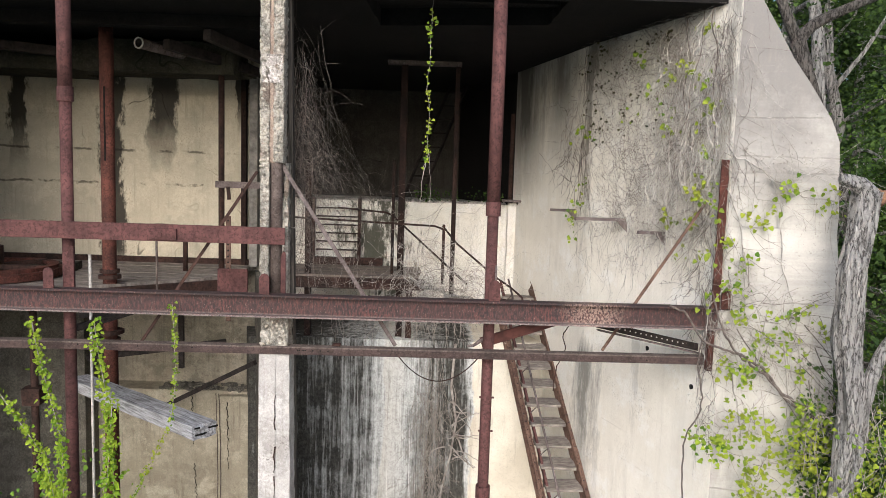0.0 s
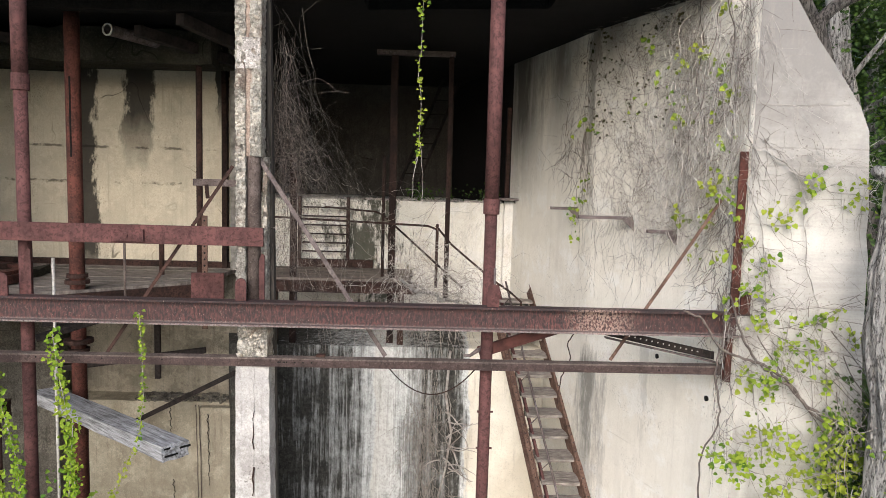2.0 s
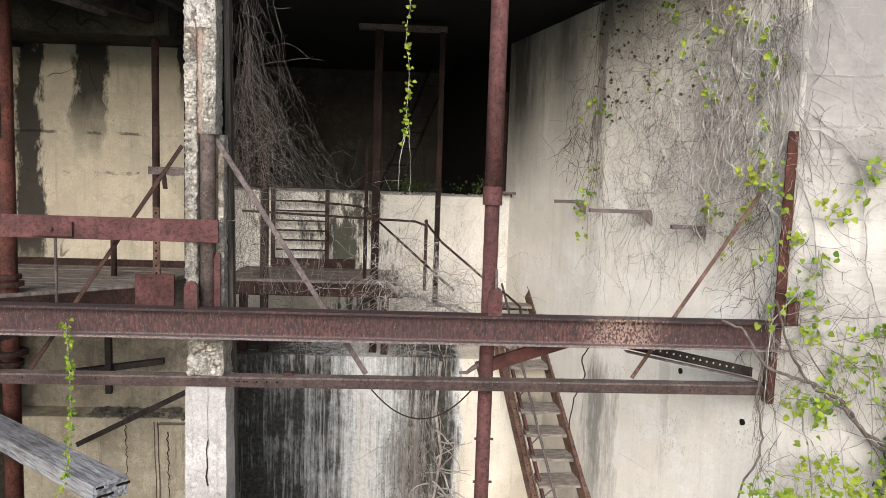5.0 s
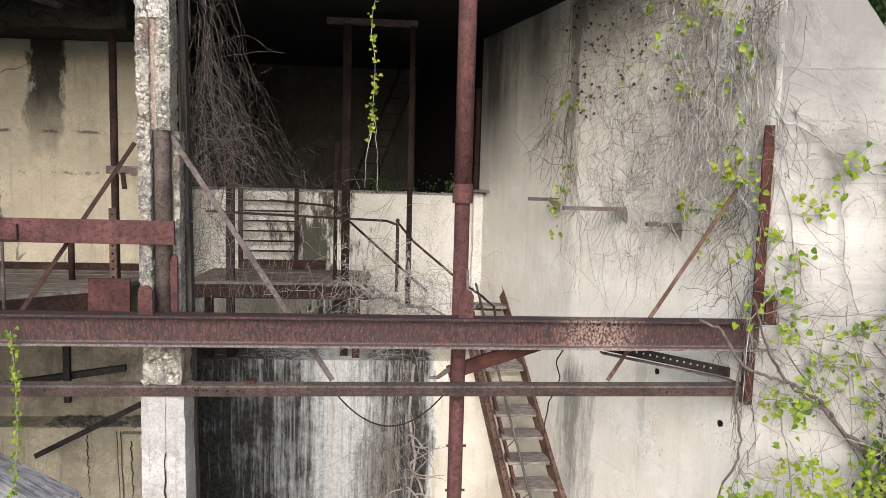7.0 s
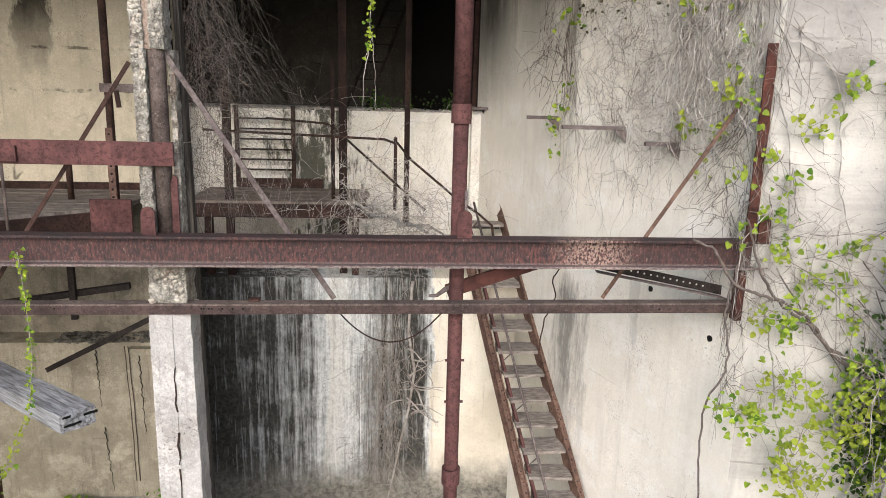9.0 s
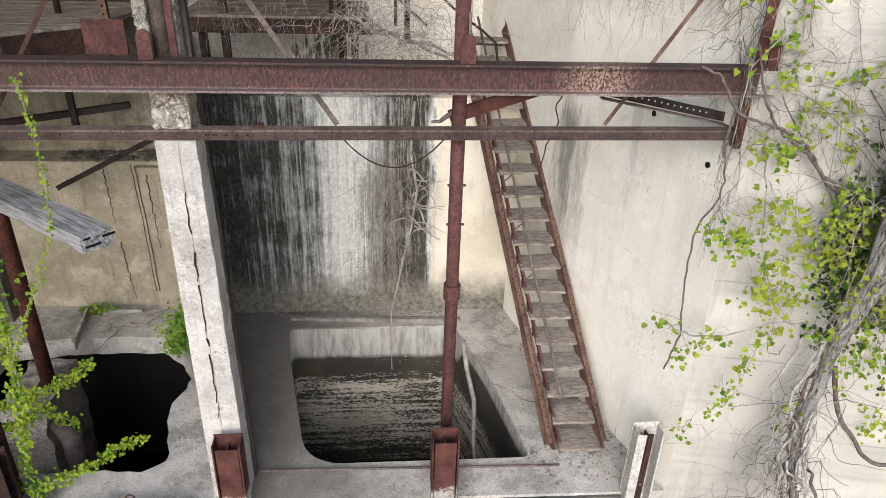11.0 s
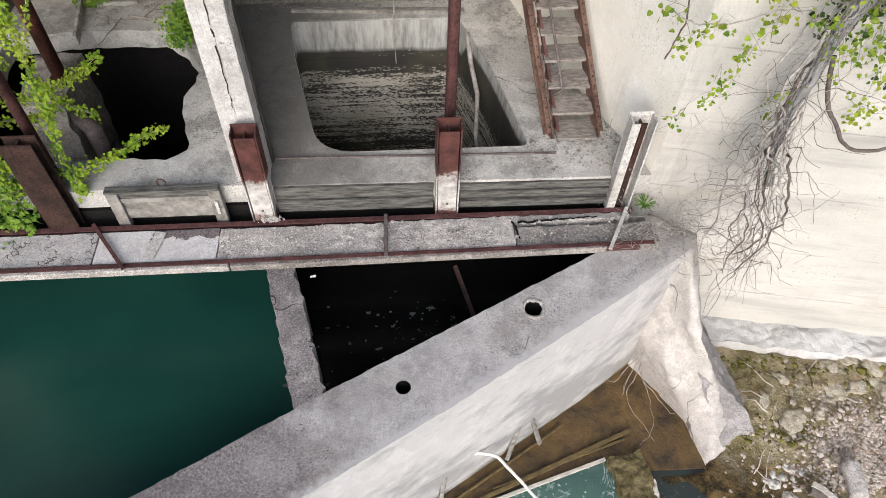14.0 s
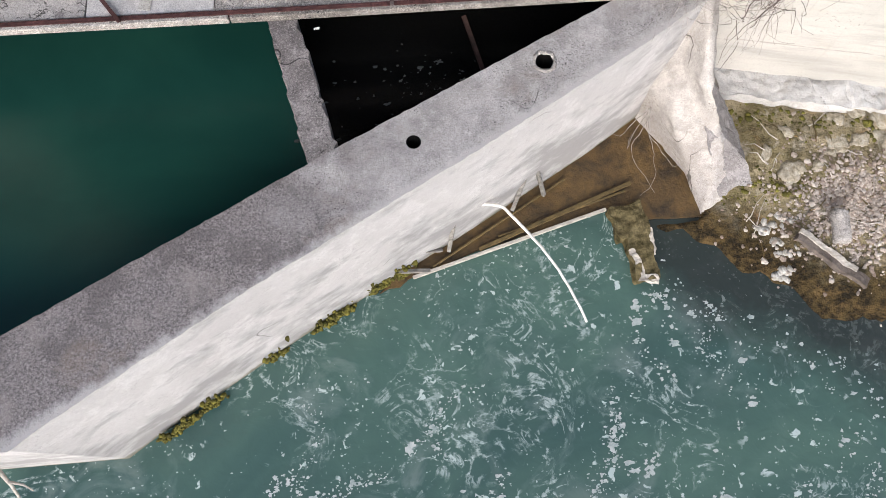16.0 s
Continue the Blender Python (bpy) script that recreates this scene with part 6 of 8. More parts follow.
part("pipe_stub", tube(bmesh.new(), [(-4.3, 9.35, -0.5), (-4.05, 9.1, -0.55), (-3.98, 9.0, -1.1)], 0.12, sides=14), STEEL, base, smooth=True)

bm = tube(bmesh.new(), [(-3.28, 10.9, 4.0), (-3.28, 10.9, 8.0)], 0.045, sides=14)
thing("thin_post", bm, DARKRUST, "slim dark rusty pipe post beside the deck", "post", "slim posts", smooth=True)
bm = bmesh.new()
box(bm, -2.74, -2.67, 9.30, 9.312, 4.0, 5.42)
box(bm, -2.74, -2.728, 9.313, 9.38, 4.0, 5.42)
perf = thing("perforated_post", bm, STAIRRUST, "short rusty perforated angle post", "post", "slim posts")
for i in range(17):
    z = 4.08 + i * 0.08
    part("bolt_hole", tube(bmesh.new(), [(-2.705, 9.296, z), (-2.705, 9.302, z)], 0.012, sides=8), HOLLOW, perf, "punched hole")
bm = bmesh.new()
box(bm, -3.30, -3.22, 12.06, 12.18, 4.4, 7.6)
thing("wall_post", bm, SOOTRUST, "dark square post against the back wall", "post", "slim posts")
bm = box(bmesh.new(), -3.12, -2.98, 11.9, 12.18, 4.4, 7.6, 0.01)
thing("grey_upright", bm, GREYWOOD, "grey timber upright beside the dark post", "post", "slim posts")
arm = thing("cross_arm", box(bmesh.new(), -3.36, -2.55, 10.84, 10.96, 5.76, 5.86, 0.006), STEEL, "grey steel cross arm with a hanging hook", "arm")
part("hook", bar(bmesh.new(), (-3.16, 10.83, 5.78), (-3.14, 10.83, 5.58), 0.03, 0.05), DARKRUST, arm, "small hanging hook")
bm = box(bmesh.new(), -2.54, -2.18, 8.3, 8.33, 4.55, 4.85, 0.006)
thing("rust_plate", bm, RUST, "square red-rusted steel plate beside the pier", "plate")
for x, y, z0, z1, r, mat in ((-3.30, 8.4, 4.3, 5.25, 0.014, DUSTRUST), (-4.35, 8.9, 0.2, 4.9, 0.018, PALEST), (-3.95, 11.2, 4.4, 5.08, 0.04, DARKRUST)):
    bm = tube(bmesh.new(), [(x, y, z0), (x, y, z1)], r, sides=8)
    thing("upright_rod", bm, mat, "thin upright rod beside the deck", "rod", "upright rods", smooth=True)
pipe = holder("valve_pipe", "thin brown pipe with a lumpy valve joint", "pipe")
part("shaft", tube(bmesh.new(), [(-5.44, 9.5, -0.4), (-5.44, 9.5, 4.3)], 0.05, sides=12), DARKRUST, pipe, smooth=True)
part("valve_body", rough_box(bmesh.new(), -5.56, -5.32, 9.38, 9.62, 2.72, 2.95, 0.06, 0.03, 7, 2), DARKRUST, pipe, "lumpy corroded joint")

# cast wheel on the deck
wheel = holder("gear_wheel", "large rusty cast gear wheel lying on the deck", "wheel")
C = Vector((-6.35, 10.0, 4.55))
rim = [C + Vector((0.95 * math.cos(a), 0.95 * math.sin(a), 0)) for a in (k * math.pi / 20 for k in range(41))]
bm = bmesh.new()
for r, z0, z1 in ((0.95, -0.13, -0.02), (0.9, -0.02, 0.03)):
    deck(bm, circle(C.x, C.y, r, 40), [circle(C.x, C.y, r - 0.13, 40)], C.z + z0, C.z + z1)
part("rim", bm, RUSTRED, wheel, "toothed rim")
part("hub", tube(bmesh.new(), [C - Vector((0, 0, 0.15)), C + Vector((0, 0, 0.3))], 0.2, sides=18), DARKRUST, wheel)
for k in range(6):
    a = k * math.pi / 3
    part("spoke", bar(bmesh.new(), C + Vector((0.15 * math.cos(a), 0.15 * math.sin(a), 0)), C + Vector((0.85 * math.cos(a), 0.85 * math.sin(a), 0)), 0.1, 0.07, 0.01), DARKRUST, wheel)
bm = rough_box(bmesh.new(), -6.3, -5.5, 10.3, 11.0, 4.38, 4.52, 0.08, 0.08, 4, 3)
thing("debris_mound", bm, CRUST, "dark heap of debris on the deck", "debris")

# pipes and beams under the ceiling
bm = tube(bmesh.new(), [(-4.12, 9.9, 7.74), (-3.5, 11.6, 7.74)], 0.075, sides=16, caps=False)
cp = thing("ceiling_pipe", bm, STEEL, "grey open-ended pipe under the ceiling", "pipe", smooth=True)
bm = deck(bmesh.new(), circle(0, 0, 0.082, 16), [circle(0, 0, 0.062, 16)], -0.012, 0.0)
bmesh.ops.transform(bm, matrix=look((-4.12, 9.9, 7.74), (-3.5, 11.6, 7.74)), verts=bm.verts)
part("pipe_rim", bm, PALEST, cp, "bright worn rim")
for a, b in (((-3.7, 9.8, 7.72), (-2.9, 11.5, 7.62)), ((-2.95, 9.2, 7.75), (-2.3, 11.0, 7.6)), ((-6.8, 10.2, 7.75), (-5.6, 10.6, 7.7))):
    bm = bar(bmesh.new(), a, b, 0.12, 0.14, 0.01)
    thing("ceiling_joist", bm, BLACKIRON, "dark steel joist under the ceiling", "joist", "ceiling joists")

# lower left: bars, fallen beam, log
for a, b, w, mat in (((-5.4, 10.9, 3.0), (-3.3, 11.2, 3.25), 0.1, DARKRUST), ((-4.6, 11.5, 1.95), (-2.75, 10.9, 3.0), 0.09, DARKRUST), ((-4.3, 8.4, 4.05), (-3.6, 8.9, 4.25), 0.09, DARKRUST), ((-4.55, 9.0, 4.08), (-2.4, 10.4, 4.1), 0.07, DARKRUST), ((-3.95, 11.0, 2.85), (-3.95, 11.0, 4.2), 0.08, DARKRUST), ((-2.75, 11.4, 2.2), (-2.75, 11.4, 4.3), 0.12, DARKRUST)):
    thing("steel_bar", bar(bmesh.new(), a, b, w, w * 0.8, 0.006), BLACKIRON, "dark rusty steel bar under the deck", "bar", "bars under the deck")
log = holder("timber_beam", "broken silver-grey timber beam jutting into the air", "timber")
a, b = Vector((-4.9, 9.6, 3.02)), Vector((-2.42, 7.45, 3.17))
bm = bmesh.new()
bar(bm, a, b, 0.29, 0.15)
cut(bm, 0.07)
for v in bm.verts:
    f = (v.co - a).dot((b - a).normalized()) / (b - a).length
    n = noise.noise(v.co * Vector((3, 3, 9)).length * 0.5)
    v.co.z += 0.008 * noise.noise(Vector((v.co.x * 2, v.co.y * 2, v.co.z * 14))) - 0.02 * max(0, f - 0.9) * 8 * abs(n)
    if f > 0.985 or f < 0.015:
        v.co += (b - a).normalized() * 0.035 * noise.noise(Vector((v.co.x * 9, v.co.y * 9, v.co.z * 22)))
part("beam", bm, WOOD, log)
rng = random.Random(2)
d = (b - a).normalized()
s = d.cross(Vector((0, 0, 1)))
for k, z, w in ((-0.10, 0.02, 0.11), (0.05, -0.03, 0.14), (0.09, 0.045, 0.07)):
    p = b + s * k + Vector((0, 0, z)) + d * 0.014
    part("end_split", roughen(cut(bar(bmesh.new(), p - s * w / 2, p + s * w / 2, 0.012, 0.016), 0.03), 0.006, 20), HOLLOW, log, "dark split in the cut end")
for i in range(3):
    p = b + s * rng.uniform(-0.14, 0.14) + Vector((0, 0, rng.uniform(0.03, 0.07)))
    part("splinter", bar(bmesh.new(), p - d * 0.12, p + d * rng.uniform(0.02, 0.05), 0.03, 0.018), WOOD, log)

# ---- back of the right bay ----
plat = holder("platform", "rusty steel platform with a littered plank deck", "platform", kind="structure")
for k in range(7):
    part("plank", box(bmesh.new(), -2.6, -0.2 + 0.03 * math.sin(k * 5), 11.5 + k * 0.2, 11.692 + k * 0.2, 4.325, 4.36 + 0.004 * math.sin(k * 3)), TIMBER, plat)
part("edge_beam", i_beam(bmesh.new(), -2.7, -0.1, 11.52, 4.14, 4.32, 0.1), DARKRUST, plat)
part("edge_beam", box(bmesh.new(), -2.2, -0.9, 12.88, 12.95, 4.36, 4.50), DARKRUST, plat, "perforated back angle")
for x in (-2.35, -0.35):
    part("leg", box(bmesh.new(), x - 0.05, x + 0.05, 11.6, 11.7, 3.3, 4.15), DARKRUST, plat)
for x, w, y, z0, z1, mat, lab in ((-0.52, 0.11, 11.7, 3.3, 7.85, SOOTRUST, "tall dark rusty angle post"), (0.36, 0.075, 11.7, 4.0, 7.85, SOOTRUST, "tall thin rusty post"), (-0.66, 0.05, 11.75, 4.3, 6.3, SOOTRUST, "short dark rusty steel post"), (-2.06, 0.1, 11.6, 3.3, 6.3, SOOTRUST, "dark post behind dry vines")):
    thing("tall_post", box(bmesh.new(), x - w / 2, x + w / 2, y, y + w, z0, z1, 0.004), mat, lab, "post", "posts on the platform")
thing("head_bar", box(bmesh.new(), -0.80, 0.42, 11.68, 11.80, 7.85, 7.92), DUSTRUST, "dusty head bar joining the tall posts", "bar")
handrail = holder("platform_railing", "bent rusty pipe railing round the platform", "railing")
for pts in ([(-2.35, 11.55, 5.30), (0.05, 11.55, 5.22), (0.22, 11.55, 5.16)], [(-1.75, 12.9, 5.42), (-0.85, 12.8, 5.36), (-0.72, 12.6, 5.32), (0.60, 11.3, 4.30)], [(0.22, 11.55, 5.18), (0.42, 11.45, 4.95), (1.05, 11.2, 4.45), (1.32, 11.1, 4.28), (1.48, 11.0, 4.15), (1.52, 10.95, 3.85)]):
    part("rail_pipe", tube(bmesh.new(), pts, 0.017, sides=10), DARKRUST, handrail, smooth=True)
for x, y in ((0.2, 11.55),):
    part("rail_post", tube(bmesh.new(), [(x, y, 4.25), (x, y, 5.25)], 0.024, sides=10), DARKRUST, handrail, smooth=True)
rack = holder("wall_rack", "rack of dark horizontal bars on the back wall", "rack")
for i in range(6):
    z = 4.62 + i * 0.155
    part("rack_bar", box(bmesh.new(), -2.15, -1.35, 12.92, 12.97, z, z + 0.024), SOOTRUST, rack)
for x in (-2.2, -1.35):
    part("rack_post", box(bmesh.new(), x - 0.03, x + 0.03, 12.92, 12.98, 4.36, 5.6), DARKRUST, rack)
lad = holder("leaning_ladder", "dark ladder leaning against the far wall", "ladder")
for dx in (0, 0.35):
    part("rail", bar(bmesh.new(), (-0.6 + dx, 14.0, 5.6), (0.3 + dx, 15.3, 8.0), 0.03, 0.06), BLACKIRON, lad)
for i in range(8):
    f = (i + 0.5) / 8
    part("rung", bar(bmesh.new(), (-0.6 + 0.9 * f, 14 + 1.3 * f, 5.6 + 2.4 * f), (-0.25 + 0.9 * f, 14 + 1.3 * f, 5.6 + 2.4 * f), 0.03, 0.03), BLACKIRON, lad)
thing("dark_post", box(bmesh.new(), 1.42, 1.56, 13.15, 13.29, 5.55, 7.25), DARKRUST, "dark square post on the littered ledge", "post")
shelf = thing("wall_shelf", box(bmesh.new(), 1.28, 1.95, 12.70, 12.98, 5.62, 5.66), STEEL, "small steel shelf on a bracket at the wall corner", "shelf")
part("bracket", bar(bmesh.new(), (1.55, 12.85, 5.62), (1.75, 12.9, 5.35), 0.03, 0.04), STEEL, shelf)
for x0, x1, y, z in ((1.78, 2.16, 10.5, 5.59), (1.92, 2.60, 9.3, 5.53), (2.55, 2.88, 8.55, 5.42)):
    br = thing("wall_bracket", box(bmesh.new(), x0, x1, y - 0.03, y + 0.03, z - 0.02, z + 0.02, 0.004), STEEL, "rusty steel bar bracket standing out from the wall", "bracket", "wall brackets")
    part("gusset", panel(bmesh.new(), [(x1 - 0.12, y - 0.01, z - 0.02), (x1 + 0.02, y - 0.01, z - 0.02), (x1 + 0.02, y - 0.01, z - 0.16)], [(x1 - 0.12, y + 0.01, z - 0.02), (x1 + 0.02, y + 0.01, z - 0.02), (x1 + 0.02, y + 0.01, z - 0.16)]), STEEL, br)
# litter and weeds on the far ledge
rng = random.Random(11)
bm = bmesh.new()
for _ in range(260):
    x = rng.uniform(-3.0, 1.4)
    stone(bm, rng, (x, rng.uniform(13.15, 13.9), 5.56), rng.uniform(0.02, 0.06))
tagged(thing("ledge_litter", bm, ROUGHC, "gravel and litter along the far ledge", "litter"), kind="stuff")
bm = bmesh.new()
for _ in range(22):
    leaf_cluster(bm, rng, (rng.choice((-0.1, 0.25, 1.1, 1.2)) + rng.gauss(0, 0.12), 13.3 + rng.uniform(0, 0.5), 5.68), 16, 0.08, 0.035)
tagged(thing("ledge_weeds", bm, LEAFW, "dim green weeds on the far ledge", "weeds"), kind="stuff")
bm = bmesh.new()
for i in range(120):
    x = rng.uniform(-4.6, -2.8)
    stone(bm, rng, (x, rng.uniform(11.76, 12.15), 2.26), rng.uniform(0.02, 0.07))
tagged(thing("ledge_rubble", bm, DIRTY, "dusty rubble on the low wall ledge", "rubble"), kind="stuff")

# ---- dry vines ----
def flowing(pts, n=5, amp=0.0, seed=1):
    """A smooth curve through a few points, with slight kinks."""
    rng = random.Random(seed)
    pts = [Vector(p) for p in pts]
    out = []
    for i in range(len(pts) - 1):
        a, b, c, d = pts[max(0, i - 1)], pts[i], pts[i + 1], pts[min(len(pts) - 1, i + 2)]
        for k in range(n):
            f = k / n
            q = 0.5 * ((2 * b) + (c - a) * f + (2 * a - 5 * b + 4 * c - d) * f * f + (3 * b - a - 3 * c + d) * f ** 3)
            out.append(q + Vector((rng.gauss(0, amp), rng.gauss(0, amp), rng.gauss(0, amp))))
    return out + [pts[-1]]


def vine_mesh(paths, r0, r1, sides=4):
    """Thin round stems, each of its own thickness, as one mesh."""
    verts, faces = [], []
    for p in paths:
        k = random.Random(len(p) + int(p[0].z * 999)).uniform(0.6, 1.5)
        n = len(p)
        base = len(verts)
        for i, q in enumerate(p):
            d = (p[min(i + 1, n - 1)] - p[max(i - 1, 0)]).normalized()
            s = d.cross(Vector((0.13, 0.97, 0.21)))
            if s.length < 1e-3:
                s = d.cross(Vector((1, 0, 0)))
            s.normalize()
            u = s.cross(d)
            r = r0 * k + (r1 - r0 * k) * i / max(1, n - 1)
            verts += [q + (s * math.cos(a) + u * math.sin(a)) * r for a in (2 * math.pi * j / sides for j in range(sides))]
        for i in range(n - 1):
            a = base + i * sides
            faces += [(a + j, a + (j + 1) % sides, a + sides + (j + 1) % sides, a + sides + j) for j in range(sides)]
    me = bpy.data.meshes.new("t")
    me.from_pydata(verts, [], faces)
    bm = bmesh.new()
    bm.from_mesh(me)
    bpy.data.meshes.remove(me)
    return bm


def twig(rng, p, d, steps, step, curl=0.2, kink=0.9, pull=(0, 0, 0), fork=0.18, depth=2):
    """A crooked twig that bends in jerks and forks, as a list of lines."""
    p, d, pull = Vector(p), Vector(d).normalized(), Vector(pull)
    line, out = [p.copy()], []
    for i in range(steps):
        k = kink if rng.random() < 0.22 else curl
        d = (d + Vector((rng.gauss(0, k), rng.gauss(0, k), rng.gauss(0, k))) + pull).normalized()
        p = p + d * step * rng.uniform(0.6, 1.4)
        line.append(p.copy())
        if depth and steps - i > 3 and rng.random() < fork:
            side = d + Vector((rng.gauss(0, 0.9), rng.gauss(0, 0.9), rng.gauss(0, 0.9)))
            out += twig(rng, p, side, (steps - i) // 2 + 1, step * 0.85, curl, kink, pull, fork, depth - 1)
    return [line] + out


rng = random.Random(21)


def on_east(lines, off, wave=0.03):
    """Lays lines given by y and z over the side wall, a little way out from it."""
    out = []
    for n, l in enumerate(lines):
        k = off * rng.uniform(0.4, 1.3)
        out.append([Vector((wall_at(max(7.64, q.y)) - max(0.012, k + q.x * 0.5 + wave * math.sin(i * 0.8 + n)), max(7.64, q.y), min(7.97, q.z))) for i, q in enumerate(l)])
    return out


vine = holder("dry_vine_tangle", "dense tangle of bare pale vine stems on the side wall", "vine")
net, dim = [], []
for i in range(420):
    y = 8.0 + abs(rng.gauss(0, 1.25))
    z = rng.uniform(5.35 + 0.25 * max(0, y - 8.4), 7.95)
    if y > 10.5:
        continue
    lines = twig(rng, (0, y, z), (0, rng.gauss(0.15, 1.0), rng.gauss(-0.25, 0.8)), rng.randint(8, 18), 0.065, 0.16, 0.75, (0, 0, -0.02), 0.20)
    (net if i % 3 else dim).extend(on_east(lines, 0.07))
tagged(part("stem_tangle", vine_mesh(net, 0.0020, 0.0012, 3), TWIG, vine), "brown twiggy net", kind="stuff")
tagged(part("stem_tangle", vine_mesh(dim, 0.0020, 0.0012, 3), BROWNSTEM, vine), "darker thin twigs", kind="stuff")
pale, grey = [], []
for i in range(190):
    y, z = 7.68 + abs(rng.gauss(0.42, 0.36)), rng.uniform(5.75, 7.97)
    lines = twig(rng, (0, y, z), (0, rng.gauss(0.05, 0.5), rng.gauss(-0.9, 0.4)), rng.randint(9, 20), 0.075, 0.13, 0.45, (0, 0, -0.08), 0.12)
    (pale if i % 5 < 3 else grey).extend(on_east(lines, 0.13, 0.045))
for i in range(70):
    y, z = rng.gauss(8.45, 0.25), rng.uniform(5.7, 7.0)
    lines = twig(rng, (0, y, z), (0, 0.12 * (8.4 - y), -1), rng.randint(6, 14), 0.075, 0.13, 0.5, (0, 0.1 * (8.4 - y), -0.12), 0.12)
    pale.extend(on_east(lines, 0.12, 0.02))
tagged(part("stem_tangle", vine_mesh(pale, 0.0029, 0.0016, 3), PALEVINE, vine), "bleached hanging stems", kind="stuff")
tagged(part("stem_tangle", vine_mesh(grey, 0.0025, 0.0014, 3), DRYM, vine), "grey hanging stems", kind="stuff")
joint = []
for i in range(26):
    lines = twig(rng, (0, 10.32 + rng.gauss(0, 0.05), rng.uniform(6.2, 7.95)), (0, rng.gauss(0, 0.15), -1), rng.randint(8, 18), 0.08, 0.08, 0.3, (0, 0, -0.12), 0.10)
    joint.extend(on_east(lines, 0.05, 0.01))
for i in range(30):
    lines = twig(rng, (0, rng.uniform(10.3, 11.0), rng.uniform(6.0, 7.3)), (0, rng.gauss(0.5, 0.6), rng.gauss(-0.1, 0.6)), rng.randint(5, 12), 0.085, 0.16, 0.6, (0, 0, -0.02), 0.2)
    joint.extend(on_east(lines, 0.04, 0.01))
tagged(part("stem_tangle", vine_mesh(joint, 0.0026, 0.0013, 3), BROWNSTEM, vine), "dark stems following the wall's joint", kind="stuff")
thread = []
for i in range(44):
    lines = twig(rng, (0, rng.uniform(9.0, 10.5), rng.uniform(4.9, 5.9)), (0, rng.gauss(0.1, 0.5), -1), rng.randint(6, 13), 0.08, 0.15, 0.5, (0, 0, -0.04), 0.15)
    thread.extend(on_east(lines, 0.03, 0.01))
tagged(part("stem_tangle", vine_mesh(thread, 0.0017, 0.0011, 3), DRYM, vine), "thread-like hanging ends", kind="stuff")
for i in range(6):
    line = twig(rng, (0, rng.uniform(7.7, 8.3), 8.0), (0, rng.gauss(0.05, 0.1), -1), rng.randint(18, 30), 0.09, 0.07, 0.22, (0, 0, -0.10), 0)
    part("thick_stem", vine_mesh(on_east(line, 0.09, 0.02), 0.0050, 0.0028, 6), DRYM if i % 2 else BROWNSTEM, vine, smooth=True)
edge = []
for i in range(70):
    lines = twig(rng, (0, rng.uniform(7.64, 7.95), rng.uniform(4.9, 7.95)), (0, rng.gauss(0.1, 0.35), -1), rng.randint(7, 18), 0.07, 0.14, 0.5, (0, 0, -0.06), 0.2)
    edge.extend(on_east(lines, 0.09, 0.02))
tagged(part("stem_tangle", vine_mesh(edge, 0.0026, 0.0014, 3), BROWNSTEM, vine), "dark stems down the wall's corner", kind="stuff")
dead = bmesh.new()
for i in range(70):
    y, z = rng.uniform(8.5, 10.3), rng.uniform(6.6, 7.95)
    leaf_cluster(dead, rng, (wall_at(y) - 0.08, y, z), rng.randint(1, 4), 0.05, 0.032, (-0.6, -0.7, 0.1))
part("dead_leaves", dead, FORESTFLOOR, vine, "shrivelled dark brown leaves")
bm = bmesh.new()
for y, z, n in ((8.9, 7.55, 7), (8.42, 7.33, 9), (8.15, 7.33, 12), (8.0, 7.28, 6), (7.72, 6.85, 12), (8.45, 6.93, 6), (8.33, 6.68, 8), (10.15, 6.72, 5), (9.98, 6.62, 5), (7.78, 6.4, 7), (7.86, 5.93, 10), (7.78, 6.05, 6), (8.32, 5.58, 12), (7.9, 5.6, 9), (10.2, 5.72, 5), (10.1, 6.0, 4), (10.28, 5.5, 8), (10.3, 5.2, 5), (8.7, 7.2, 4), (9.1, 6.9, 3), (8.0, 6.7, 5), (7.85, 7.75, 8), (7.8, 7.15, 5), (8.1, 5.25, 4)):
    leaf_cluster(bm, rng, (wall_at(y) - 0.17, y, z), n + 2, 0.06, 0.048, (-0.5, -0.8, 0.3))
part("foliage", bm, LEAFY, vine, "fresh yellow-green young leaves")

paths = []
for i in range(60):
    y0 = rng.uniform(8.2, 9.6)
    a = (-1.45 + skew(y0) + rng.uniform(0, 0.2), y0, rng.uniform(6.2, 7.8))
    f = rng.random()
    b = (-1.75 + f * 1.1 + rng.gauss(0, 0.1), rng.uniform(10.0, 11.5), 4.7 + (1 - f) * rng.uniform(0, 1.6) + 0.3)
    paths.append(flowing(sag(a, b, rng.uniform(-0.2, 0.4), 6, rng, 0.09), 4, 0.012, i))
for i in range(270):
    y0 = rng.uniform(8.2, 11.2)
    z0 = rng.uniform(4.6, 7.7 - 0.5 * (y0 - 8.2))
    p = (-1.45 + skew(y0) + abs(rng.gauss(0, 0.5)) * max(0.05, (7.4 - z0) * 0.32), y0, z0)
    paths += twig(rng, p, (rng.gauss(0.2, 1.0), rng.gauss(0.1, 0.7), rng.gauss(-0.15, 1.0)), rng.randint(8, 16), 0.07, 0.24, 0.9, (0, 0, -0.02), 0.14)
tangle = holder("hanging_vine_tangle", "dark bare vines hanging like a net beside the pier", "vine")
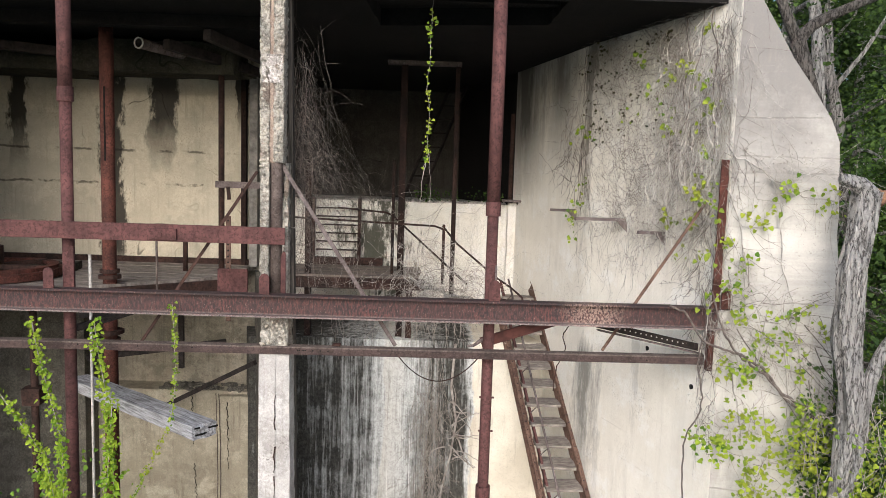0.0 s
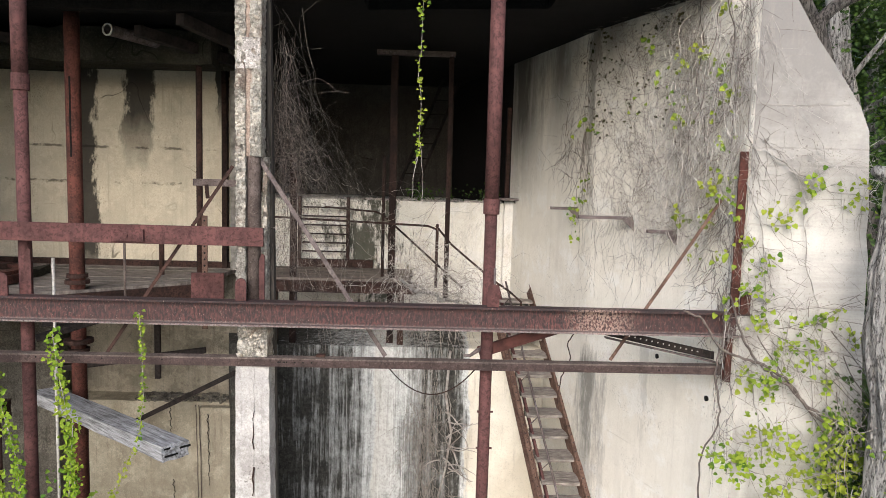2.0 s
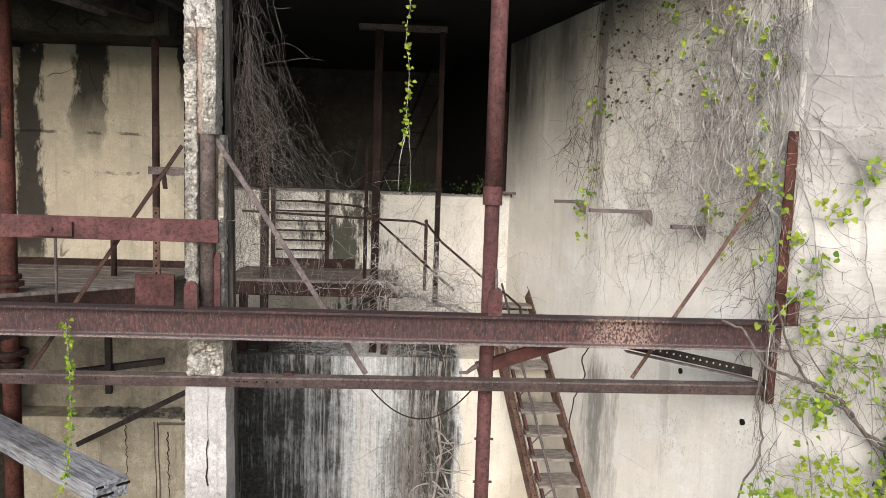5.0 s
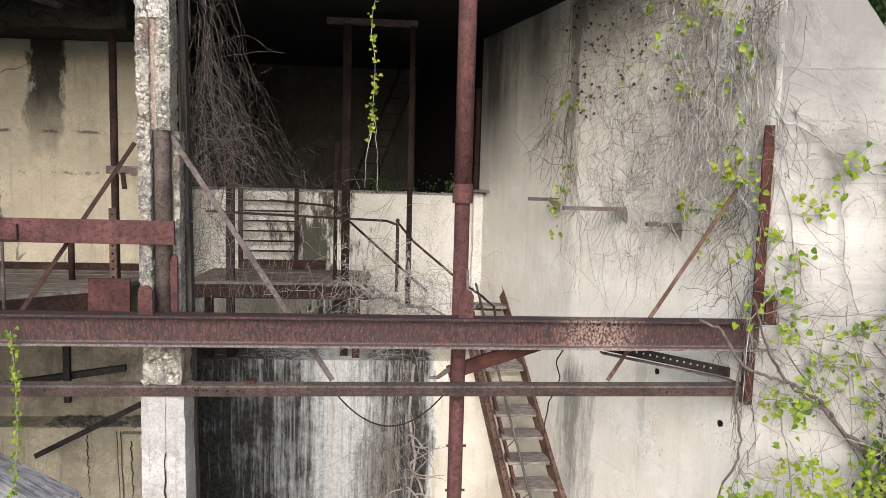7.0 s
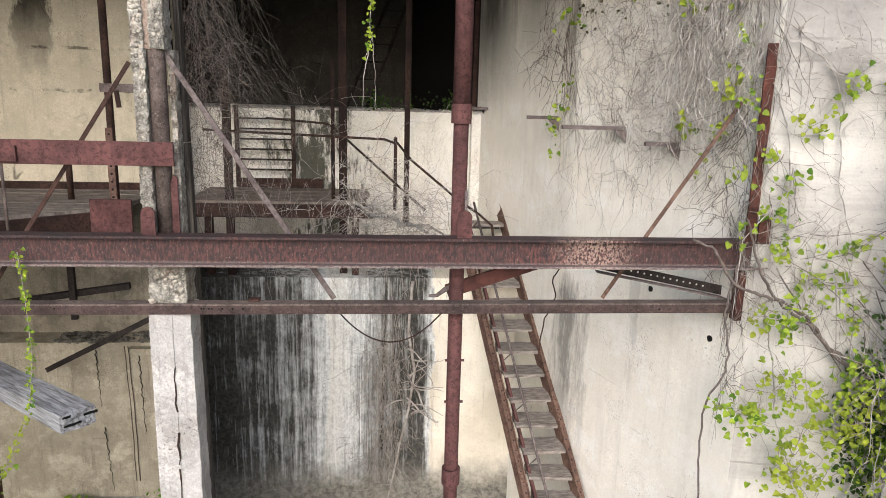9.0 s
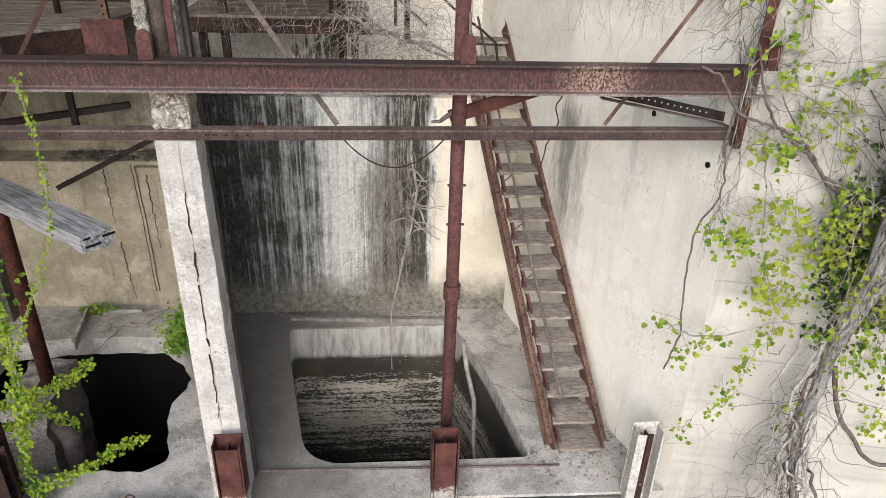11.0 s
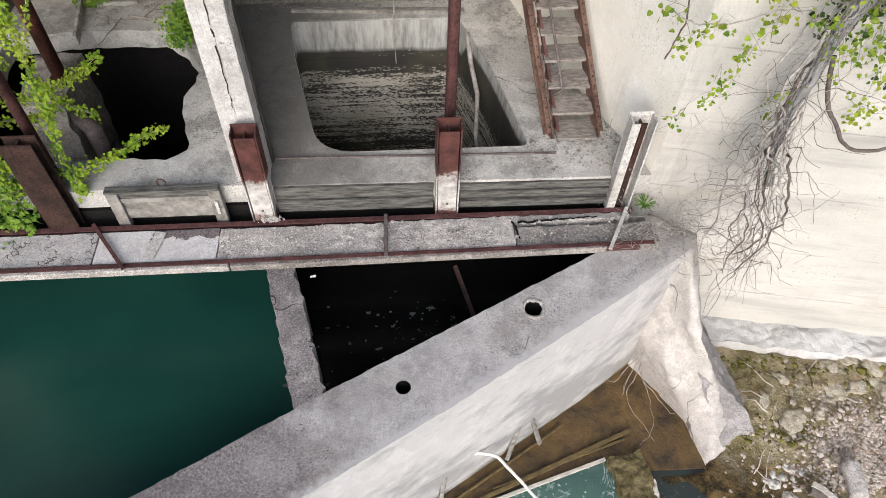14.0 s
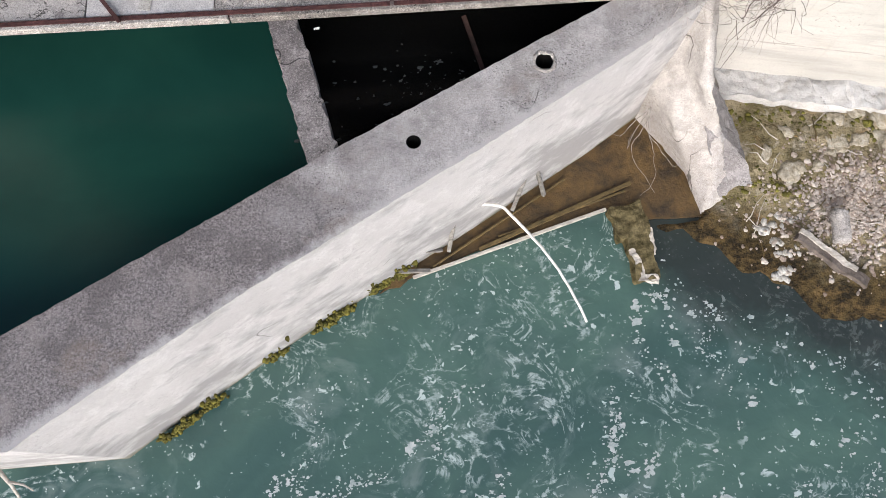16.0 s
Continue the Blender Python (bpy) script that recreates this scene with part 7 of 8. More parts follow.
for i in range(18):
    a = (-1.42 + skew(8.5) + rng.uniform(0, 0.15), 8.5, rng.uniform(6.9, 7.7))
    b = (-0.55 + rng.gauss(0, 0.15), rng.uniform(10.6, 11.4), 4.9 + rng.uniform(0, 0.5))
    paths.insert(0, flowing(sag(a, b, rng.uniform(-0.3, 0.15), 8, rng, 0.05), 4, 0.01, i))
paths = [[Vector((max(q.x, -1.52 + skew(q.y)), max(q.y, 8.12), min(q.z, 7.97))) for q in p] for p in paths if all(q.x < -1.1 + skew(q.y) + max(0.06, (7.5 - q.z) * 0.58) for q in p)]
for i in range(46):
    y = rng.uniform(8.15, 9.0)
    p = (-1.44 + skew(y) + abs(rng.gauss(0, 0.09)), y, rng.uniform(5.6, 7.6))
    paths += twig(rng, p, (rng.gauss(0, 0.1), rng.gauss(0, 0.1), -1), rng.randint(10, 26), 0.08, 0.07, 0.3, (0, 0, -0.14), 0.06)
half = len(paths) // 2
tagged(part("stem_tangle", vine_mesh(paths[:half], 0.0015, 0.0010, 3), DRYD, tangle), "pale crooked stems", kind="stuff")
tagged(part("stem_tangle", vine_mesh(paths[half:], 0.0015, 0.0010, 3), BROWNSTEM, tangle), "darker inner stems", kind="stuff")

paths = []
for i in range(230):
    p = (rng.gauss(0.25, 0.36), rng.uniform(11.0, 11.5), rng.uniform(3.9, 4.6))
    paths.append(wander(rng, p, (rng.gauss(0, 1), rng.gauss(-0.2, 0.4), rng.gauss(-0.2, 0.6)), rng.randint(7, 15), 0.075, 0.28, (0, 0, -0.07)))
for i in range(60):
    p = (rng.uniform(-1.6, 0.6), 11.35, 3.9)
    paths.append(wander(rng, p, (rng.gauss(0, 0.3), -0.1, -1), rng.randint(6, 14), 0.08, 0.18, (0, 0, -0.1)))
nest = holder("brushwood_heap", "pale heap of dead twigs draped over the ledge", "brushwood")
tagged(part("brushwood", vine_mesh(paths, 0.0027, 0.0015), DRY, nest), "pale dead twigs", kind="stuff")
paths = []
for i in range(150):
    p = (rng.uniform(-2.2, 0.35), rng.uniform(10.9, 11.5), rng.uniform(4.5, 5.9))
    paths.append(wander(rng, p, (rng.gauss(0.2, 0.8), rng.gauss(0, 0.2), rng.gauss(-0.4, 0.7)), rng.randint(8, 20), 0.06, 0.2, (0, 0, -0.05)))
for i in range(70):
    p = (rng.uniform(-2.3, -0.9), rng.uniform(10.9, 11.45), rng.uniform(4.2, 5.0))
    paths.append(wander(rng, p, (rng.gauss(0, 0.2), 0, -1), rng.randint(8, 18), 0.06, 0.14, (0, 0, -0.08)))
crook = []
for i in range(54):
    p = (rng.gauss(0.0, 0.45), rng.uniform(10.8, 11.5), rng.uniform(4.35, 4.95))
    crook += twig(rng, p, (rng.gauss(0.2, 0.9), rng.gauss(0, 0.4), rng.gauss(-0.3, 0.7)), rng.randint(7, 16), 0.075, 0.18, 0.8, (0, 0, -0.03), 0.2)
crook = [[Vector((q.x, min(q.y, 11.6), q.z)) for q in p] for p in crook]
tagged(part("brushwood", vine_mesh(crook, 0.0022, 0.0013, 3), PALEVINE, nest), "pale crooked twigs over the platform", kind="stuff")
tagged(part("brushwood", vine_mesh(paths[:26] + paths[150:176], 0.0019, 0.0012), DRY, nest), "thin pale stems hanging over the platform", kind="stuff")
tagged(part("brushwood", vine_mesh(paths[110:140], 0.0022, 0.0013), BROWNSTEM, nest), "dark thin stems", kind="stuff")
paths = [sag((-0.35, 11.3, 4.4), (1.6, 11.0, 3.95), 0.1, 14, rng, 0.03), sag((-0.2, 11.25, 4.3), (1.2, 10.9, 3.9), 0.02, 12, rng, 0.04)]
part("branch", vine_mesh(paths, 0.03, 0.012, 7), BARK, nest, "thicker dead branch", smooth=True)

paths = []
for i in range(120):
    p = (rng.gauss(0.06, 0.15), rng.uniform(11.25, 11.42), rng.uniform(0.5, 2.6))
    paths += twig(rng, p, (rng.gauss(0, 0.25), 0, -1), rng.randint(6, 16), 0.075, 0.13, 0.5, (0, 0, -0.10), 0.25)
for i in range(30):
    p = (rng.gauss(0.1, 0.12), 11.4, rng.uniform(2.4, 3.3))
    paths += twig(rng, p, (rng.gauss(0, 0.1), 0, -1), rng.randint(10, 24), 0.09, 0.08, 0.2, (0, 0, -0.12), 0.05)
paths = [[Vector((q.x, min(q.y, 11.44), max(q.z, 0.25))) for q in p] for p in paths]
curtain = holder("hanging_root_curtain", "pale hanging root curtain on the streaked wall", "roots")
part("root_fringe", vine_mesh(paths, 0.0026, 0.0015, 3), TWIG, curtain)
trunk = [(0.45, 11.3, 3.3), (0.4, 11.2, 2.6), (0.5, 11.25, 2.0), (0.42, 11.25, 1.4), (0.3, 11.2, 0.9), (0.2, 11.1, 0.4), (0.12, 11.0, 0.1), (0.1, 10.65, -0.25), (0.12, 10.55, -0.7)]
part("main_root", tube(bmesh.new(), trunk, 0.022, 0.008, 7), DRY, curtain, smooth=True)
for i in range(16):
    p = (0.45 + rng.gauss(0, 0.05), 11.2, rng.uniform(1.2, 2.4))
    part("root_twig", vine_mesh([wander(rng, p, (rng.gauss(0.4, 0.6), -0.2, rng.gauss(0, 0.6)), 7, 0.07, 0.2)], 0.010, 0.004, 5), DRY, curtain)
root = tube(bmesh.new(), [(1.2, 10.6, -0.2), (1.25, 10.3, -0.55), (1.32, 9.9, -0.8), (1.28, 9.5, -1.2), (1.3, 9.0, -1.6), (1.15, 8.6, -2.3)], 0.04, 0.03, 9)
thing("pit_root", root, DRY, "thick pale root hanging into the pit", "root", smooth=True)
cable = tube(bmesh.new(), sag((-0.4, 7.85, 4.05), (0.62, 7.85, 4.0), 0.35, 14), 0.007, sides=6)
thing("slack_wire", cable, DARKRUST, "slack dark wire under the rail", "wire", "wires", smooth=True)
cable = tube(bmesh.new(), flowing([(1.62, 7.82, 4.38), (1.55, 7.82, 4.26), (1.58, 7.82, 4.1), (1.5, 7.82, 3.9), (1.47, 7.84, 3.6)], 6, 0.004), 0.006, sides=6)
thing("slack_wire", cable, DARKRUST, "slack dark wire hanging from the rail", "wire", "wires", smooth=True)

# ---- leafy vines ----
def leafy(name, label, lines, leaf_mat, size, every, count, spread, r=0.008, stem_mat=None, face=(0, -1, 0.3), seed=1):
    rng = random.Random(seed)
    v = holder(name, label, "vine", "leafy vines")
    part("stem_bundle", vine_mesh([[Vector(p) for p in l] for l in lines], r, r * 0.5, 6), stem_mat or DRY, v, smooth=True)
    bm = bmesh.new()
    for l in lines:
        for a, b in zip(l, l[1:]):
            a, b = Vector(a), Vector(b)
            k = max(1, int((b - a).length / every))
            for j in range(k):
                leaf_cluster(bm, rng, a.lerp(b, (j + rng.random()) / k), rng.randint(1, count), spread, size, face)
    part("foliage", bm, leaf_mat, v, "fresh spring leaves")
    return v


rng = random.Random(31)
hang = [flowing([(-0.02, 8.2, 8.215), (-0.04, 8.2, 8.0), (-0.06, 8.2, 7.65), (-0.068, 8.2, 7.3), (-0.09, 8.2, 7.02), (-0.06, 8.2, 6.84), (-0.065, 8.2, 6.4), (-0.05, 8.2, 6.3), (-0.11, 8.2, 6.13)], 4, 0.004, 2)]
bare = [flowing([(-0.08, 8.2, 6.2), (-0.115, 8.2, 6.0), (-0.127, 8.2, 5.7)], 5, 0.004, 3), flowing([(-0.05, 8.2, 6.3), (-0.03, 8.2, 6.0), (-0.018, 8.2, 5.67)], 5, 0.005, 4)]
creeper = leafy("hanging_creeper", "thin leafy creeper hanging from the roof edge", hang, LEAFY, 0.034, 0.045, 4, 0.022, 0.004, seed=2)
part("bare_end", vine_mesh(bare, 0.004, 0.002), DRY, creeper, "bare thread-like end")

front = [
    [(-2.78, 7.5, 4.55), (-2.76, 7.5, 4.2), (-2.74, 7.48, 3.7), (-2.80, 7.46, 3.2), (-3.0, 7.45, 2.8), (-3.2, 7.45, 2.4), (-3.5, 7.5, 1.8), (-3.7, 7.6, 0.8)],
]
leafy("tall_creeper", "slender pale-green creeper reaching up to the beam", front, LEAFY, 0.028, 0.02, 3, 0.018, 0.005, seed=3)
front = [
    [(-3.58, 7.4, 4.36), (-3.55, 7.42, 4.0), (-3.48, 7.42, 3.6), (-3.46, 7.42, 3.2), (-3.42, 7.45, 2.8), (-3.44, 7.5, 2.3), (-3.6, 7.6, 1.2), (-3.8, 7.7, 0.2)],
    [(-3.40, 7.4, 3.5), (-3.44, 7.42, 3.0), (-3.5, 7.45, 2.5), (-3.6, 7.5, 1.9)],
    [(-4.25, 7.4, 4.38), (-4.2, 7.42, 4.0), (-4.1, 7.45, 3.5), (-3.98, 7.45, 3.0), (-4.0, 7.5, 2.4), (-4.05, 7.6, 1.2)],
    [(-4.62, 7.4, 3.55), (-4.4, 7.45, 3.15), (-4.2, 7.5, 2.8), (-4.1, 7.5, 2.3)],
]
leafy("bushy_creeper", "bushy yellow-green creeper climbing the frame", front, LEAFYG, 0.038, 0.014, 4, 0.035, 0.006, seed=4)
low = [
    [(-4.6, 7.75, 0.1), (-4.1, 7.72, 0.05), (-3.74, 7.66, 0.05), (-3.55, 7.72, 0.1), (-3.26, 7.85, 0.15), (-3.04, 8.03, 0.2), (-2.70, 8.18, 0.3)],
    [(-3.74, 7.66, 0.05), (-3.72, 7.6, -0.1), (-3.70, 7.58, -0.22)],
    [(-4.7, 8.6, 0.3), (-4.3, 8.85, 0.35), (-3.9, 8.9, 0.45), (-3.5, 8.95, 0.75)], [(-4.3, 8.85, 0.3), (-4.0, 8.8, 0.1), (-3.75, 8.8, -0.05)],
    [(-4.8, 8.2, 0.4), (-4.4, 8.6, 0.1), (-4.1, 8.9, 0.1)],
    [(-5.2, 8.6, 1.4), (-4.9, 8.8, 1.0), (-4.6, 8.9, 0.7)], [(-5.0, 8.0, 0.9), (-4.7, 7.8, 0.5), (-4.4, 7.7, 0.1)],
    [(-4.9, 7.6, 0.6), (-4.6, 7.6, 0.2), (-4.4, 7.6, -0.2)], [(-5.3, 9.2, 1.9), (-5.0, 9.4, 1.3), (-4.75, 9.5, 0.8)],
]
leafy("floor_bush", "bright green shrub sprawling over the black opening", low, LEAFYG, 0.042, 0.020, 9, 0.045, 0.007, seed=5)
bm = bmesh.new()
rng = random.Random(41)
for i in range(110):
    p = (rng.gauss(-4.65, 0.25), rng.gauss(7.6, 0.15), rng.uniform(-0.7, 0.0))
    leaf_cluster(bm, rng, p, 9, 0.07, 0.05)
for i in range(60):
    p = (rng.gauss(-5.3, 0.5), rng.gauss(8.4, 0.5), rng.uniform(0.4, 2.4))
    leaf_cluster(bm, rng, p, 9, 0.12, 0.055)
tagged(thing("weed_mass", bm, LEAFG, "mass of green weeds at the bay's dark corner", "weeds"), kind="stuff")
bm = bmesh.new()
for i in range(160):
    p = (rng.gauss(-2.98, 0.1), rng.uniform(10.3, 11.2), FLOOR)
    h = rng.uniform(0.1, 0.7) if rng.random() < 0.4 else rng.uniform(0.05, 0.25)
    for k in range(4):
        leaf(bm, rng, Vector(p) + Vector((rng.gauss(0, 0.04), rng.gauss(0, 0.03), h * rng.uniform(0.4, 1.0))), 0.042)
for i in range(40):
    leaf(bm, rng, (rng.gauss(-4.45, 0.15), rng.gauss(11.5, 0.06), FLOOR + rng.uniform(0.02, 0.12)), 0.07)
tagged(thing("floor_weeds", bm, LEAFG, "small green weeds along the wall's foot", "weeds"), kind="stuff")
bm = bmesh.new()
for i in range(70):
    a = rng.uniform(0, 6.28)
    p = Vector((3.2, 7.38, -0.62))
    q = p + Vector((math.cos(a) * 0.13, math.sin(a) * 0.13, rng.uniform(0.04, 0.13)))
    tube(bm, [p, p.lerp(q, 0.5) + Vector((0, 0, 0.03)), q], 0.006, 0.002, 4, False)
thing("grass_tuft", bm, LEAFG, "small bright grass tuft at the guide's foot", "grass")

# creepers on the wing wall
rng = random.Random(51)


def on_wing(pts, off=0.05):
    return [Vector((x, WY(x) - off, z)) for x, z in pts]


lines = [flowing([(2.6, 7.42, 4.72), (2.8, 7.42, 4.62), (2.98, 7.42, 4.36), (3.2, 7.42, 4.26), (3.42, 7.4, 4.19), (3.68, 7.36, 4.04), (3.87, 7.34, 3.8), (4.18, 7.3, 3.65), (4.48, 7.26, 3.57)], 6, 0.006, 1),
         flowing([(3.1, 7.5, 4.68), (3.06, 7.5, 4.4), (3.0, 7.5, 4.15), (3.07, 7.5, 3.6), (2.93, 7.5, 3.25), (2.9, 7.5, 2.84), (2.94, 7.5, 2.32), (2.98, 7.5, 2.02), (2.89, 7.5, 1.6)], 6, 0.007, 2),
         flowing([(3.06, 7.45, 4.9), (3.16, 7.42, 4.6), (3.3, 7.4, 4.3), (3.5, 7.38, 4.12), (3.75, 7.36, 3.92), (4.0, 7.34, 3.66), (4.3, 7.3, 3.5)], 6, 0.006, 3),
         flowing(on_wing([(3.2, 6.0), (3.35, 5.6), (3.42, 5.2), (3.45, 4.8), (3.55, 4.4), (3.75, 4.1)], 0.06), 6, 0.008, 4),
         flowing(on_wing([(3.25, 6.35), (3.6, 6.15), (3.75, 5.7), (3.8, 5.2), (3.95, 4.7), (4.05, 4.2), (4.1, 3.6)], 0.06), 6, 0.008, 5),
         flowing(on_wing([(3.6, 6.15), (3.9, 5.95), (4.2, 5.9), (4.35, 5.95)], 0.08), 6, 0.008, 6),
         flowing([(3.3, 7.42, 4.1), (3.42, 7.38, 3.6), (3.5, 7.36, 3.1), (3.7, 7.3, 2.6), (3.95, 7.2, 2.3)], 6, 0.008, 7)]
creep = holder("wing_creeper", "brown creeper stems rooting across the pale wing wall", "vine")
for l in lines[:3]:
    part("thick_stem", tube(bmesh.new(), l, 0.011 if l is lines[0] else 0.009, 0.009 if l is lines[1] else 0.017, 8), BROWNSTEM, creep, smooth=True)
for l in lines[3:]:
    part("stem", tube(bmesh.new(), l, 0.007, 0.004, 6), DRYM, creep, smooth=True)
def over_wing(lines, near, far):
    """Lays lines given by x and z over the wing wall, a little way out from it."""
    out = []
    for l in lines:
        k = rng.uniform(near, far)
        out.append([Vector((min(max(q.x, 3.06), 4.8), WY(q.x) - max(0.02, k + 0.4 * q.y), q.z)) for q in l])
    return out


thin, dark = [], []
for i in range(150):
    x, z = 3.08 + abs(rng.gauss(0, 0.16)), rng.uniform(3.4, 7.9)
    lines = twig(rng, (x, 0, z), (rng.gauss(0.1, 0.4), 0, rng.gauss(-0.8, 0.4)), rng.randint(6, 16), 0.065, 0.14, 0.5, (-0.01, 0, -0.05), 0.2)
    (thin if i % 2 else dark).extend(over_wing(lines, 0.02, 0.09))
for i in range(110):
    f = rng.random()
    x, z = 3.3 + 1.2 * f + rng.gauss(0, 0.16), 4.75 - 1.1 * f + rng.gauss(0, 0.32)
    lines = twig(rng, (x, 0, z), (rng.gauss(0.5, 0.8), 0, rng.gauss(-0.5, 0.6)), rng.randint(6, 17), 0.07, 0.13, 0.35, (0, 0, -0.05), 0.2)
    (thin if i % 3 else dark).extend(over_wing(lines, 0.03, 0.26))
for i in range(46):
    x = rng.uniform(3.3, 4.4)
    z = 6.35 - 0.45 * (x - 3.3) + rng.gauss(0, 0.16)
    lines = twig(rng, (x, 0, z), (rng.gauss(0.3, 0.8), 0, rng.gauss(-0.3, 0.5)), rng.randint(6, 13), 0.07, 0.10, 0.3, (0.03, 0, -0.03), 0.2)
    thin.extend(over_wing(lines, 0.03, 0.12))
tagged(part("twig_net", vine_mesh(thin, 0.0022, 0.0012, 3), DRYM, creep), "grey twigs over the wall", kind="stuff")
tagged(part("twig_net", vine_mesh(dark, 0.0024, 0.0012, 3), BROWNSTEM, creep), "brown twigs over the wall", kind="stuff")
for i in range(16):
    f = rng.random()
    line = twig(rng, (3.35 + 0.9 * f, 0, 4.9 - 0.8 * f + rng.gauss(0, 0.3)), (rng.gauss(0.3, 0.3), 0, -0.8), rng.randint(12, 24), 0.08, 0.08, 0.25, (0.02, 0, -0.06), 0)
    part("stem", vine_mesh(over_wing(line, 0.05, 0.2), rng.uniform(0.003, 0.0055), 0.003, 6), DRYM if i % 3 else BROWNSTEM, creep, smooth=True)
bm = bmesh.new()
spots = [(3.06, 4.75), (3.33, 4.58), (3.5, 4.63), (3.62, 4.45), (3.71, 4.3), (3.88, 4.29), (3.96, 4.44), (3.28, 4.05), (3.48, 4.03), (3.54, 3.91), (3.29, 5.14), (3.46, 5.21), (3.96, 4.72), (4.1, 4.76), (3.51, 5.67), (3.67, 5.76), (3.45, 5.63), (3.82, 5.95), (4.09, 5.84), (3.7, 6.03), (4.17, 5.96), (3.03, 5.89), (3.02, 5.68), (3.0, 5.28), (3.16, 5.44), (3.25, 5.0), (3.38, 4.85), (3.55, 4.3), (3.8, 4.15), (4.05, 4.1), (3.7, 4.6), (4.2, 4.5)]
for x, z in spots:
    for _ in range(2):
        c = Vector((x + rng.gauss(0, 0.06), min(WY(x), 7.6) - 0.12, z + rng.gauss(0, 0.05)))
        leaf_cluster(bm, rng, c, rng.randint(3, 7), 0.05, 0.046, (-0.2, -1, 0.4))
part("foliage", bm, LEAFY, creep, "yellow-green young leaves")

# leafy mass in front of the wing wall
rng = random.Random(61)
mass = holder("ivy_mass", "leafy creeper mass spilling over the pale wall", "vine")
paths, bm = [], bmesh.new()
for i in range(64):
    p = (rng.uniform(4.0, 5.3), rng.uniform(6.75, 7.1), rng.uniform(2.4, 3.9))
    pts = wander(rng, p, (rng.gauss(-0.3, 0.7), rng.gauss(-0.1, 0.2), rng.gauss(-0.2, 0.6)), rng.randint(8, 18), 0.085, 0.21, (-0.02, 0, -0.09))
    pts = [Vector((q.x, min(q.y, WY(q.x) - 0.04), q.z)) for q in pts]
    paths.append(pts)
    for q in pts[3:]:
        if q.x > 3.9 and rng.random() < 0.4:
            leaf_cluster(bm, rng, q, rng.randint(1, 4), 0.05, 0.040, (-0.2, -0.7, 0.7))
clumps = ((2.9, 3.34, 14, .06), (3.23, 3.26, 36, .10), (3.39, 3.5, 26, .08), (3.56, 3.04, 34, .10), (3.5, 2.69, 30, .10), (3.71, 2.5, 26, .10), (3.71, 2.21, 18, .08), (3.53, 1.81, 14, .07), (3.38, 1.55, 12, .07), (3.35, 1.3, 7, .05), (3.08, 1.03, 5, .035), (3.04, 2.08, 10, .06), (2.67, 2.36, 8, .05), (2.83, 1.96, 7, .04), (3.22, 2.17, 9, .05), (3.64, 3.52, 12, .06), (3.97, 3.45, 34, .09), (3.99, 3.17, 44, .11), (4.13, 3.65, 26, .08), (4.42, 2.94, 60, .14), (4.35, 3.3, 50, .13), (4.68, 2.58, 60, .15), (4.55, 2.75, 50, .14), (4.77, 1.88, 20, .11), (5.05, 1.1, 12, .09), (4.04, 1.08, 8, .05), (3.38, 4.13, 14, .06), (3.14, 4.1, 7, .035), (3.94, 4.28, 9, .05), (4.6, 3.5, 60, .18), (4.85, 3.1, 60, .18), (5.0, 2.4, 50, .2))
for cx, cz, n, s in clumps:
    for _ in range(max(2, int(n * 2.0) // 7)):
        c = Vector((cx + rng.gauss(0, s), min(WY(cx) - 0.1, 7.2) + rng.uniform(-0.08, 0.05), cz + rng.gauss(0, s)))
        leaf_cluster(bm, rng, c, 7, 0.06, 0.046, (-0.2, -0.8, 0.6))
        paths.append(flowing([c, c + Vector((rng.gauss(0.06, 0.05), 0.03, rng.gauss(0.03, 0.06))), Vector((cx + rng.gauss(0.1, 0.08), min(WY(cx) - 0.05, 7.25), cz + rng.gauss(0.1, 0.1)))], 3))
for a, b in (((2.9, 3.34), (3.6, 3.1)), ((3.4, 3.5), (4.0, 3.2)), ((3.56, 3.04), (4.2, 2.7)), ((3.5, 2.69), (4.2, 2.5)), ((3.71, 2.2), (4.1, 2.4)), ((3.53, 1.8), (3.75, 2.3)), ((3.35, 1.3), (3.53, 1.8)), ((3.08, 1.03), (3.38, 1.5))):
    paths.append(flowing([(a[0], 7.22, a[1]), ((a[0] + b[0]) / 2 + rng.gauss(0, 0.05), 7.2, (a[1] + b[1]) / 2 + rng.gauss(0, 0.06)), (b[0], 7.15, b[1])], 6, 0.008, int(a[0] * 100)))
tagged(part("stem_tangle", vine_mesh(paths, 0.0034, 0.0020), TWIG, mass), "grey hanging stems", kind="stuff")
part("foliage", bm, LEAFY, mass, "yellow-green heart-shaped leaves")
# Dark leaves behind the bright ones paint the shade between them.
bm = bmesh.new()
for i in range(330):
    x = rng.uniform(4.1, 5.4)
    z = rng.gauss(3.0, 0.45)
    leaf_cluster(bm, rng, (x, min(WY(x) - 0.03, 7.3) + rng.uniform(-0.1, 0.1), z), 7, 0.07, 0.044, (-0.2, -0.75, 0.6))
part("foliage", bm, LEAFW, mass, "dark inner leaves, the shade in the gaps put into their colour")
ln = [flowing([(2.65, 7.3, 2.36), (2.85, 7.3, 2.22), (3.1, 7.28, 2.16), (3.4, 7.25, 2.2), (3.7, 7.2, 2.35), (4.0, 7.1, 2.4)], 6, 0.006, 3)]
part("runner", vine_mesh([[Vector(p) for p in l] for l in ln], 0.009, 0.007, 6), DRY, mass, smooth=True)

# ---- snag and its roots down the wall ----
snag = holder("dead_tree", "broken grey tree trunk clinging to the wing wall", "tree")
